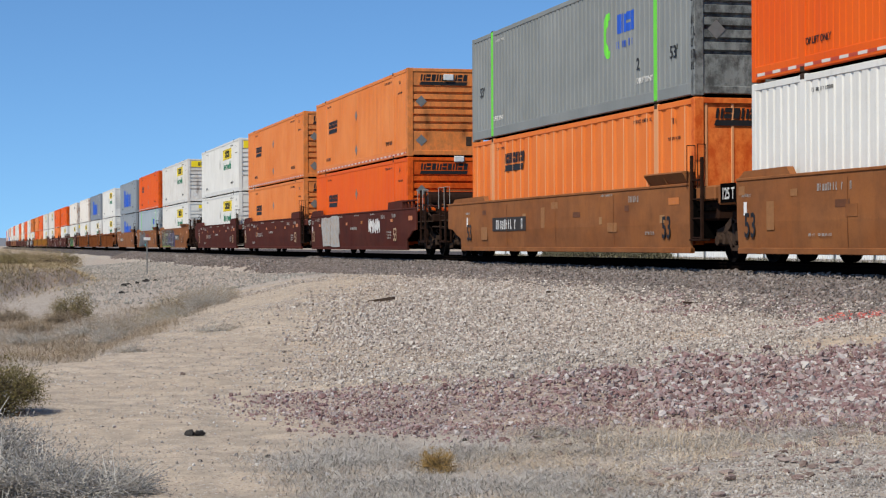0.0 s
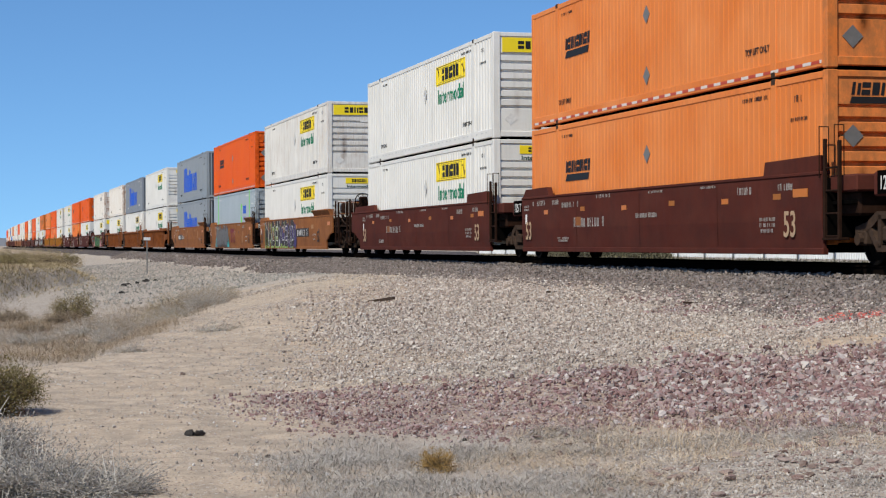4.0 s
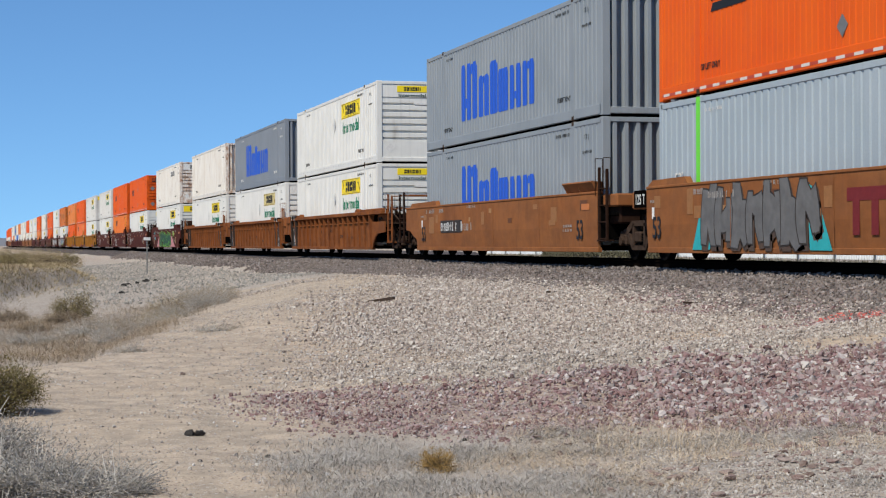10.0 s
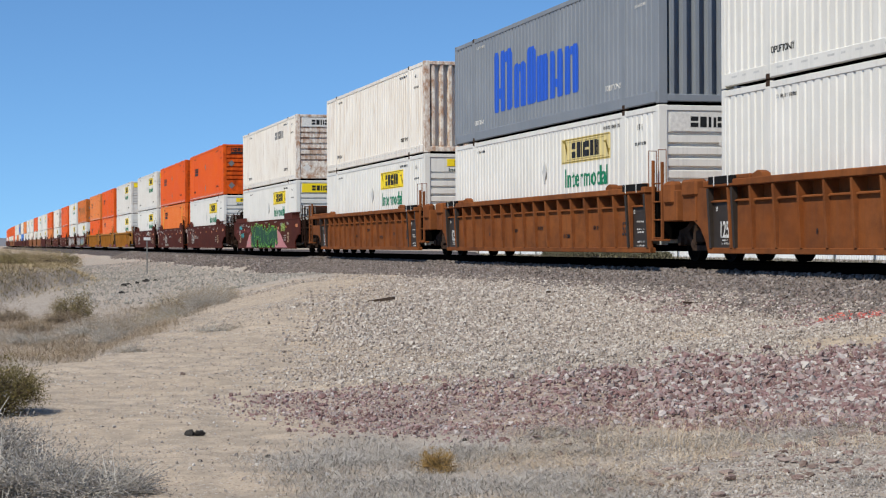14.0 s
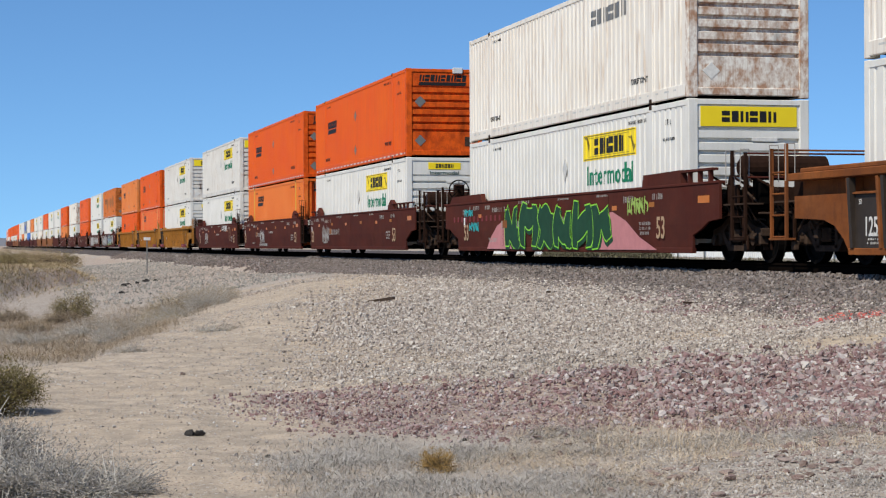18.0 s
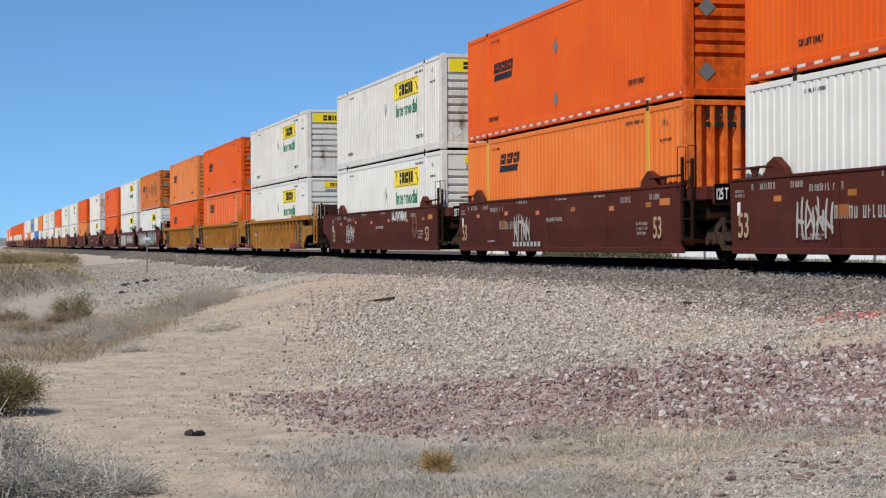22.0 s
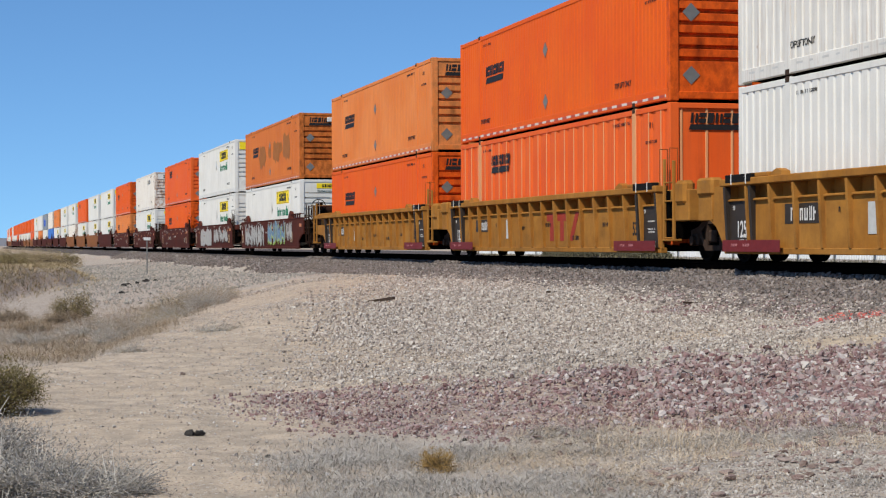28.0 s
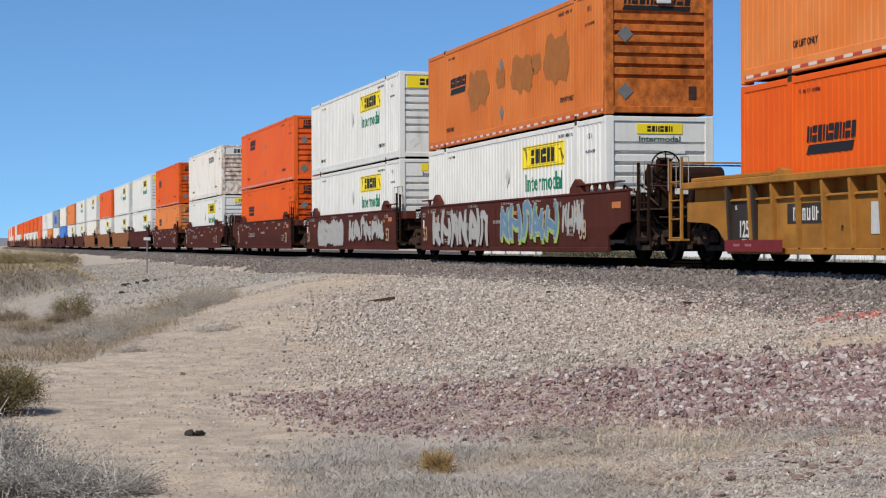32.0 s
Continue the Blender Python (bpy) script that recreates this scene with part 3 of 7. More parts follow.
def rib_end(z0, z1, flat_top, flat_bot):
    """Horizontal pressed ribs between a flat header and a flat sill panel."""
    prof = [(0.0, z0), (0.0, z0 + flat_bot)]
    n = 6
    step = (z1 - flat_top - z0 - flat_bot) / n
    for i in range(n):
        z = z0 + flat_bot + i * step
        prof += [(-0.075, z + 0.10 * step), (-0.075, z + 0.30 * step), (0.0, z + 0.42 * step), (0.0, z + step)]
    prof += [(0.0, z1 - flat_top), (-0.05, z1 - flat_top + 0.01), (-0.05, z1 - flat_top + 0.05), (0.0, z1 - flat_top + 0.06), (0.0, z1), (-0.12, z1), (-0.12, z0)]
    return Solid().prism([(HX - 0.03 + p[0], p[1]) for p in prof], "y", -HY + 0.20, HY - 0.20)


def word_bars(width, height, n, seed, material, slant=0.1, ascend=0.3, heights=None):
    """A brand's name as plain blocks, arches and frames of its size and colour."""
    rnd = random.Random(seed)
    s = Solid()
    w = width / n
    for i in range(n):
        h = heights[i] * height if heights else (height if i == 0 or rnd.random() < ascend else height * 0.78)
        a, b = -width / 2 + w * i + 0.07 * w, -width / 2 + w * (i + 1) - 0.07 * w
        t = 0.36 * (b - a)
        z = -height / 2

        def slab(x0, x1, z0, z1):
            s.prism([(x0 + slant * (z0 - z), z0), (x1 + slant * (z0 - z), z0), (x1 + slant * (z1 - z), z1), (x0 + slant * (z1 - z), z1)], "y", 0, 0.003)
        shape = (i + seed) % 3
        if shape == 0:
            slab(a, a + t, z, z + h)
            slab(b - t, b, z, z + h * 0.94)
        elif shape == 1:
            slab(a, b, z, z + h * 0.42)
            slab(a, b, z + h * 0.58, z + h)
        else:
            slab(a + 0.08 * (b - a), b - 0.08 * (b - a), z, z + h)
    return s.mesh("lettering", material)


def stencil(width, height, n, seed, material):
    """Small writing too far to read, as a row of thin little bars."""
    rnd = random.Random(seed)
    s = Solid()
    x = -width / 2
    while x < width / 2:
        w = rnd.uniform(0.55, 0.85) * height
        if rnd.random() < 0.84:
            t = 0.22 * w
            h0, h1 = -height / 2, height / 2 * rnd.uniform(0.7, 1)
            s.box(x, 0, h0, x + t, 0.002, h1)
            if rnd.random() < 0.6:
                s.box(x + 0.45 * w, 0, h0, x + 0.45 * w + t, 0.002, h1)
            z = rnd.choice((h0, (h0 + h1) / 2, h1 - t))
            s.box(x + t, 0, z, x + 0.45 * w, 0.002, z + t)
        x += w
    return s.mesh("stencil", material)


def wave_in(x, pitch=0.285, depth=0.023):
    """How far the corrugated side wall lies back at x."""
    fr = ((x + HX - 0.13) / pitch) % 1.0
    return depth * float(np.interp(fr, (0, 0.60, 0.69, 0.91, 1.0), (0, 0, 1, 1, 0)))


def drape(me, x, pitch=0.285):
    """Cuts a flat mesh along the folds of the corrugated wall and lays it into them."""
    bm = bmesh.new()
    bm.from_mesh(me)
    lo, hi = min(v.co.x for v in bm.verts), max(v.co.x for v in bm.verts)
    i0, i1 = math.floor((lo + x + HX) / pitch) - 1, math.ceil((hi + x + HX) / pitch) + 1
    for i in range(i0, i1):
        for fr in (0, 0.60, 0.69, 0.91):
            c = -HX + 0.13 + (i + fr) * pitch - x
            if lo < c < hi:
                bmesh.ops.bisect_plane(bm, geom=bm.verts[:] + bm.edges[:] + bm.faces[:], plane_co=(c, 0, 0), plane_no=(1, 0, 0))
    for v in bm.verts:
        v.co.y += wave_in(v.co.x + x)
    out = me.copy()
    bm.to_mesh(out)
    bm.free()
    return out


def decal(name, me, parent, x, y, z, end=False, label=""):
    ob = part(name, me, None, parent, label)
    ob.matrix_local = Matrix.Translation((x, y, z)) @ (Euler((0, 0, radians(90))).to_matrix().to_4x4() if end else Matrix())
    return tagged(ob, label, kind="stuff") if name == "lettering" else ob


def container(kind, far=False):
    """kind: (paint, side, end, marking). An Empty at the box's base and all its parts."""
    colour, side, end, mark = kind
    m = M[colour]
    trim = M[{"grey": "grey", "slate": "slate"}.get(colour, colour)]
    name_of = {"orange": "orange", "amber": "faded orange", "burnt": "brownish orange", "bright": "bright orange", "coral": "reddish orange", "white": "white", "cream": "rust-stained cream", "spotted": "rust-spotted white",
               "grey": "dull grey", "pale": "pale blue-grey", "steel": "blue-grey", "slate": "slate grey", "blue": "blue"}[colour]
    extra = {"hunt": " with yellow sign and green lettering", "hunt2": " with yellow sign and green lettering", "snl": " with dark lettering and grey placards", "oldhunt": " with faded grey lettering", "smear": " with brown smears over its side", "isl": " with large blue lettering", "lime": " with lime green stripes", "faded": " with faded yellow sign and green lettering", "": ""}[mark]
    ob = thing("shipping_container", f"{name_of} steel shipping container{extra}", "container", "stacked containers on the train")
    tz0, tz1 = 0.25, CH - 0.11

    def make_side(s):
        def go():
            if side == "wave":
                g = wave_side(0.285, 0.023, -HX + 0.13, HX - 0.13, tz0, tz1, -HY + 0.012)
            elif side == "fine":
                g = wave_side(0.22, 0.010, -HX + 0.13, HX - 0.13, tz0, tz1, -HY + 0.014)
            else:
                g = wave_side(0.69, 0.024, -HX + 0.13, HX - 0.13, tz0, tz1, -HY + 0.016)
            if s > 0:
                g.v = [(p[0], -p[1], p[2]) for p in g.v]
            return g.mesh("side_panel", m)
        return go

    for s in (-1, 1):
        part("side_panel", shared(("side", colour, side, s), make_side(s)), None, ob)
        part("top_rail", shared(("top", colour, s), lambda: Solid().box(-HX + 0.1, min(s * HY, s * (HY - 0.09)), CH - 0.13, HX - 0.1, max(s * HY, s * (HY - 0.09)), CH - 0.015, 0.008).mesh("top_rail", m)), None, ob)
        part("bottom_rail", shared(("bot", colour, s), lambda: Solid().box(-HX + 0.1, min(s * HY, s * (HY - 0.1)), 0.03, HX - 0.1, max(s * HY, s * (HY - 0.1)), 0.27, 0.012).mesh("bottom_rail", m)), None, ob)
        for e in (-1, 1):
            part("corner_post", shared(("post", colour, s, e), lambda: Solid().box(min(e * HX, e * (HX - 0.17)), min(s * HY, s * (HY - 0.2)), 0.0, max(e * HX, e * (HX - 0.17)), max(s * HY, s * (HY - 0.2)), CH, 0.012).mesh("corner_post", m)), None, ob)
            pst = part("lifting_post", shared(("lift", colour, side, end, s, e), lambda: Solid().box(e * POST - 0.11, min(s * (HY + 0.004), s * (HY - 0.08)), 0.02, e * POST + 0.11, max(s * (HY + 0.004), s * (HY - 0.08)), CH + 0.004, 0.01).mesh("lifting_post", M["peach"] if side == "post" else M["mustard"] if side == "wave" and end == "bars" and colour == "bright" else m)), None, ob)
            for z in () if far or s > 0 else (0.0, CH - 0.1):
                part("casting", shared(("cast", s, e, z), lambda: Solid().box(e * POST - 0.09, min(s * (HY + 0.008), s * (HY - 0.1)), z, e * POST + 0.09, max(s * (HY + 0.008), s * (HY - 0.1)), z + 0.112, 0.012).mesh("casting", M["truck"])), None, pst, "dark steel corner casting")
    part("roof", shared(("roof", colour), lambda: Solid().box(-HX + 0.1, -HY + 0.03, CH - 0.06, HX - 0.1, HY - 0.03, CH - 0.03).mesh("roof", m)), None, ob)
    part("floor", shared(("floor",), lambda: Solid().box(-HX + 0.1, -HY + 0.05, 0.06, HX - 0.1, HY - 0.05, 0.16).mesh("floor", M["dark"])), None, ob)
    part("rear_wall", shared(("rear", colour), lambda: Solid().box(-HX + 0.02, -HY + 0.19, 0.1, -HX + 0.08, HY - 0.19, CH - 0.1).mesh("rear_wall", m)), None, ob)
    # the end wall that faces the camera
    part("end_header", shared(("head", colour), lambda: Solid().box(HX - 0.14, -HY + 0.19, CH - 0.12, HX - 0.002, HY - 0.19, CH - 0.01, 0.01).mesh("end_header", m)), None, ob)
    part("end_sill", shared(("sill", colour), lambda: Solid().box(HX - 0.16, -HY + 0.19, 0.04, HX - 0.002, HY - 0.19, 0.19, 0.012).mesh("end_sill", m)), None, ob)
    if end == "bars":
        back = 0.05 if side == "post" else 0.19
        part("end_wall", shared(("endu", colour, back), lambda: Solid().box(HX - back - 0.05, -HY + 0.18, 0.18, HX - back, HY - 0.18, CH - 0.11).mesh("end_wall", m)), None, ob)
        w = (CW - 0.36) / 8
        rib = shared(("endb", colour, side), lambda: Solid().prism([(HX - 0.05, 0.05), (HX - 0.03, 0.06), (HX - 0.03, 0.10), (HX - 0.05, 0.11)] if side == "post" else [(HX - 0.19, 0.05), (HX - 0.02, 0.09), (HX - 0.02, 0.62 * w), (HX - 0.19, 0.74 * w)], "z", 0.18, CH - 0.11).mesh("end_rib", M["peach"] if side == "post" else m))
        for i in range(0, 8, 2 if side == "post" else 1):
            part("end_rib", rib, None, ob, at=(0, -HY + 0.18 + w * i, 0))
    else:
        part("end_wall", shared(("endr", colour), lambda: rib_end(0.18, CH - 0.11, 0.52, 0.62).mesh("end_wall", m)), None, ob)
    if side == "post":
        bar = shared(("bar", colour), lambda: Solid().box(-0.018, -HY + 0.004, 0.27, 0.018, -HY + 0.05, CH - 0.12, 0.005).mesh("side_stake", M["peach"]))
        for i in range(23):
            x = -HX + 0.45 + i * 0.69
            if abs(abs(x) - POST) > 0.2:
                part("side_stake", bar, None, ob, "pale stake on the side wall", at=(x, 0, 0))
    face, endf = -HY + 0.008, HX - 0.026

    def laid(key, make, x):
        """A painted mark, following the corrugation where there is one."""
        return shared((*key, "laid", x), lambda: drape(make(), x)) if side == "wave" else shared(key, make)

    if mark in ("hunt", "hunt2", "faded"):
        yel = M["fadedsign" if mark == "faded" else "sign"]
        part("sign_panel", laid(("sign", yel.name), lambda: Solid().box(1.75, face, 1.93, 5.15, face + 0.004, 2.52).mesh("sign_panel", yel), 0), None, ob, "yellow sign panel with dark blocks")
        decal("panel_frame", laid(("pframe",), lambda: Solid().box(-1.62, 0, 0.25, 1.62, 0.002, 0.275).box(-1.62, 0, -0.275, 1.62, 0.002, -0.25).box(-1.30, 0, 0.205, 1.30, 0.002, 0.215).box(-1.30, 0, -0.215, 1.30, 0.002, -0.205).mesh("panel_frame", M["olive_ink"]), 3.45), ob, 3.45, face - 0.003, 2.225)
        decal("lettering", laid(("huntbars",), lambda: word_bars(1.95, 0.36, 6, 4, M["ink"], 0.0, 1.0), 3.45), ob, 3.45, face - 0.006, 2.23)
        for x, z in ((2.02, 2.31), (4.90, 2.17)):
            decal("panel_mark", laid(("wedge",), lambda: Solid().prism([(-0.20, 0.17), (0.02, 0.19), (0.14, -0.18), (0.18, -0.02)], "y", 0, 0.002).mesh("panel_mark", M["olive_ink"]), x), ob, x, face - 0.006, z)
        decal("lettering", laid(("word", "green"), lambda: lettering("Intermodal", 0.62, M["green"], 1.10), 3.50), ob, 3.50, face - 0.004, 1.56, label="green word on the side wall")
        decal("placard_holder", shared(("dframe",), lambda: Solid().prism([(-0.17, 0), (0, -0.26), (0.17, 0), (0, 0.26)], "y", 0, 0.016).prism([(-0.11, -0.02), (0.0, -0.30), (0.05, -0.24), (0.02, -0.16)], "y", -0.006, 0).mesh("placard_holder", M["holder"])), ob, 0.45, face - 0.016, 1.80, label="pale diamond placard holder")
        if mark != "hunt2":
            yel = M["chalk" if mark == "faded" else "sign"]
            part("end_sign", shared(("esign", "w", mark), lambda: Solid().box(endf, -HY + 0.26, CH - 0.55, endf + 0.012, HY - 0.26, CH - 0.15, 0.003).mesh("end_sign", yel)), None, ob, "yellow sign panel on the end wall")
            decal("lettering", shared(("huntend",), lambda: word_bars(1.2, 0.22, 6, 4, M["ink"], 0.0, 1.0)), ob, endf + 0.016, 0.0, CH - 0.35, True)
        else:
            part("end_sign", shared(("esign", "n"), lambda: Solid().box(endf, -0.55, CH - 0.40, endf + 0.012, 0.55, CH - 0.17, 0.003).mesh("end_sign", M["sign"])), None, ob, "small yellow sign panel on the end wall")
            decal("lettering", shared(("huntend2",), lambda: word_bars(0.62, 0.13, 6, 4, M["ink"], 0.0, 1.0)), ob, endf + 0.016, 0.0, CH - 0.285, True)
            decal("lettering", lettering("Intermodal", 0.17, M["deepgreen"], 1.35), ob, endf + 0.005, 0.0, CH - 0.515, True)
        decal("placard", shared(("hplac",), lambda: Solid().prism([(-0.19, 0), (0, -0.17), (0.19, 0), (0, 0.17)], "y", 0, 0.008).mesh("placard", M["chalk"])), ob, endf + 0.004, -0.80, 0.52, True, "pale diamond placard")
        decal("plate", shared(("hplate",), lambda: Solid().box(-0.09, 0, -0.13, 0.09, 0.01, 0.13, 0.003).mesh("plate", M["silver"])), ob, endf + 0.004, 0.84, 0.54, True, "grey plate")
        decal("plate", shared(("hplate2",), lambda: Solid().box(-0.28, 0, -0.04, 0.28, 0.01, 0.04, 0.003).mesh("plate", M["chalk"])), ob, endf + 0.004, 0.34, CH - 0.80, True)
    elif mark == "oldhunt":
        decal("lettering", laid(("oldbars",), lambda: word_bars(2.3, 0.34, 6, 4, M["silver"], 0.0, 1.0), 3.45), ob, 3.45, face - 0.004, 2.23)
        part("end_sign", shared(("esign", "old"), lambda: Solid().box(endf, -HY + 0.26, CH - 0.55, endf + 0.012, HY - 0.26, CH - 0.15, 0.003).mesh("end_sign", M["chalk"])), None, ob, "white sign panel on the end wall")
        decal("lettering", shared(("oldend",), lambda: word_bars(1.2, 0.22, 6, 4, M["ink"], 0.0, 1.0)), ob, endf + 0.016, 0.0, CH - 0.35, True)
        decal("placard", shared(("hplac",), lambda: Solid().prism([(-0.19, 0), (0, -0.17), (0.19, 0), (0, 0.17)], "y", 0, 0.008).mesh("placard", M["chalk"])), ob, endf + 0.004, -0.80, 0.52, True, "pale diamond placard")
    elif mark in ("snl", "smear"):
        if mark == "smear":
            for i, (x, z, w, h) in enumerate(((-2.4, 1.45, 2.2, 1.1), (-0.2, 1.55, 0.9, 0.6), (1.7, 1.5, 2.1, 1.0), (3.0, 1.65, 0.8, 0.5), (4.6, 1.6, 2.1, 1.25))):
                rnd = random.Random(i)
                decal("smear", Solid().prism([(w / 2 * math.cos(a) * rnd.uniform(0.8, 1.1), h / 2 * max(-1, min(1, 1.3 * math.sin(a))) * rnd.uniform(0.7, 1.1)) for a in np.linspace(0, 6.0, 22)], "y", 0, 0.002).mesh("smear", M["smear"]), ob, x, face - 0.001, z, label="brown smear where lettering was painted out")
        xs, zs = (-4.55, 1.86) if colour in ("orange", "amber", "burnt") else (-4.05, 2.30)
        decal("lettering", laid(("snl",), lambda: word_bars(1.75, 0.27, 9, 9, M["ink"], 0.12, 1.0), xs), ob, xs, face - 0.003, zs)
        decal("underline", shared(("snl2",), lambda: Solid().prism([(-0.85, -0.08), (0.75, -0.08), (0.85, 0.08), (-0.75, 0.08)], "y", 0, 0.003).mesh("underline", M["ink"])), ob, xs - 0.03, face - 0.003, zs - 0.26)
        decal("lettering", shared(("snle",), lambda: word_bars(1.62, 0.21, 9, 9, M["ink"], 0.14, 1.0)), ob, endf + 0.004, -0.05, CH - 0.31, True)
        decal("underline", shared(("snle2",), lambda: Solid().prism([(-0.82, -0.055), (0.78, -0.055), (0.82, 0.055), (-0.78, 0.055)], "y", 0, 0.003).mesh("underline", M["ink"])), ob, endf + 0.004, -0.06, CH - 0.50, True)
        if end == "ribs":
            for z in (0.52, 1.80):
                decal("placard", shared(("plac",), lambda: Solid().prism([(-0.19, 0), (0, -0.19), (0.19, 0), (0, 0.19)], "y", 0, 0.008).mesh("placard", M["silver"])), ob, endf + 0.01, -0.82, z, True, "grey diamond placard")
                decal("placard", shared(("plac",), None), ob, -0.1, face - 0.006, z + 0.1)
            decal("plate", shared(("splate",), lambda: Solid().box(-0.10, 0, -0.16, 0.10, 0.02, 0.16, 0.01).mesh("plate", M["truck"])), ob, endf + 0.004, 0.80, 0.50, True, "dark document box")
            decal("tracker", shared(("strack",), lambda: Solid().box(-0.17, -0.05, -0.10, 0.17, 0.03, 0.10, 0.02).mesh("tracker", M["lamp"])), ob, endf + 0.03, 0.1 if colour in ("amber", "burnt") else 0.45, CH - 0.30 if colour in ("amber", "burnt") else CH - 0.06, True, "pale tracking device box")
            part("reflective_tape", shared(("tape",), lambda: Solid().box(-HX + 0.2, -HY - 0.005, 0.085, HX - 0.2, -HY + 0.001, 0.14).mesh("reflective_tape", M["tape"])), None, ob, "red and white reflective tape")
    elif mark == "isl":
        # one word as plain rounded blocks with narrow clefts, the first and widest one taller
        for i, (w, h, cleft) in enumerate(((1.62, 1.62, 2), (0.98, 1.15, 1), (0.66, 1.45, 0), (0.92, 1.15, 0), (1.02, 1.15, 1), (1.02, 1.15, 1))):
            x = -3.15 + (0, 1.52, 2.50, 3.42, 4.52, 5.66)[i]

            def block():
                o = Solid()
                n = cleft + 1
                t = w / (n + 0.34 * cleft)
                for j in range(n):
                    a = -w / 2 + j * 1.34 * t
                    o.prism([(a + 0.05, 0), (a + t - 0.05, 0), (a + t, 0.06), (a + t, h - 0.14), (a + t - 0.10, h), (a + 0.07, h), (a, h - 0.12), (a, 0.06)], "y", 0, 0.002)
                for j in range(cleft):
                    a = -w / 2 + t + j * 1.34 * t
                    z = (0.22 * h, 0.80 * h)[(i + j) % 2]
                    o.box(a, 0, z, a + 0.34 * t, 0.002, z + 0.17 * h)
                return o.mesh("letter_block", M["royal"])
            decal("letter_block", laid(("isl", i), block, x), ob, x, face - 0.003, 0.66, label="large blue lettering block")
    elif mark == "lime":
        for x in (-POST, POST):
            part("stripe", shared(("stripe", x), lambda: Solid().box(x - 0.095, -HY - 0.009, 0.05, x + 0.095, -HY + 0.002, CH - 0.02).mesh("stripe", M["lime"])), None, ob, "lime green stripe")
        decal("emblem", laid(("crescent",), lambda: Solid().prism([(0.34 * math.cos(a) * s + (0.10 if s < 0.9 else 0), 0.52 * math.sin(a) * s) for s, angs in ((1.0, np.linspace(1.2, 5.1, 12)), (0.66, np.linspace(4.9, 1.4, 12))) for a in angs], "y", 0, 0.003).mesh("emblem", M["lime"]), 3.15), ob, 3.15, face - 0.003, 1.72)
        decal("lettering", laid(("lime1",), lambda: word_bars(1.1, 0.42, 4, 2, M["royal"], 0.0, 1.0), 4.25), ob, 4.25, face - 0.003, 1.90)
        decal("lettering", shared(("lime2",), lambda: stencil(1.1, 0.16, 9, 5, M["royal"])), ob, 4.25, face - 0.003, 1.45)
        decal("emblem", shared(("crescent_end",), lambda: Solid().prism([(0.13 * math.cos(a) * s + (0.04 if s < 0.9 else 0), 0.17 * math.sin(a) * s) for s, angs in ((1.0, np.linspace(1.2, 5.1, 12)), (0.66, np.linspace(4.9, 1.4, 12))) for a in angs], "y", 0, 0.003).mesh("emblem", M["lime"])), ob, endf + 0.004, -0.05, CH - 0.34, True)
        decal("lettering", shared(("lime3",), lambda: word_bars(0.7, 0.24, 4, 2, M["royal"], 0.0, 1.0)), ob, endf + 0.004, 0.5, CH - 0.34, True)
        down = M["chalk"] if colour == "pale" else M["ink"]
        for i in range(10):
            if i != 4:
                tagged(decal("stencil", shared(("upright", i % 4, down.name), lambda: stencil(0.13, 0.17, 1, 3 + i % 4, down)), ob, HX - 0.10, -HY - 0.004, 2.62 - 0.225 * i), kind="stuff")
        for t, x, z in (("53'", -7.05, 1.3), ("53'", 7.0, 0.95), ("2", 5.0, 0.9)):
            decal("lettering", lettering(t, 0.36, M["chalk"] if colour == "pale" else M["ink"]), ob, x, face - 0.004, z)
        decal("placard", shared(("plac",), lambda: Solid().prism([(-0.19, 0), (0, -0.19), (0.19, 0), (0, 0.19)], "y", 0, 0.008).mesh("placard", M["silver"])), ob, endf + 0.01, -0.82, 1.30, True, "grey diamond placard")
    if far:
        return ob
    if colour in ("white", "spotted", "cream") and side == "wave":
        tagged(part("slotted_strip", shared(("slots",), lambda: functools.reduce(lambda o, i: o.box(-7.6 + 0.48 * i, -HY - 0.002, 0.165, -7.6 + 0.48 * i + (0.24, 0.14)[i % 2], -HY + 0.002, 0.20), range(32), Solid()).mesh("slotted_strip", M["holder"])), None, ob, "row of small slots along the bottom rail"), kind="stuff")
    tone = M["ink"] if colour not in ("grey", "pale", "slate") else M["chalk"]
    for i, (x, z, w, h) in enumerate(((5.35, 0.55, 0.9, 0.13), (-5.5, 0.5, 0.8, 0.11), (5.2, 2.62, 1.1, 0.08), (7.0, 2.5, 0.3, 0.12), (7.0, 2.15, 0.6, 0.07), (-5.3, 2.6, 0.8, 0.07))):
        if i < 2:
            decal("lettering", laid(("lift", tone.name), lambda: lettering("TOP LIFT ONLY", 0.17, tone, 0.85), x), ob, x, face - 0.003, z)
            continue
        tagged(decal("stencil", shared(("sten", i, tone.name), lambda: stencil(w, h, 6, i, tone)), ob, x, face - 0.002, z), kind="stuff")
    return ob


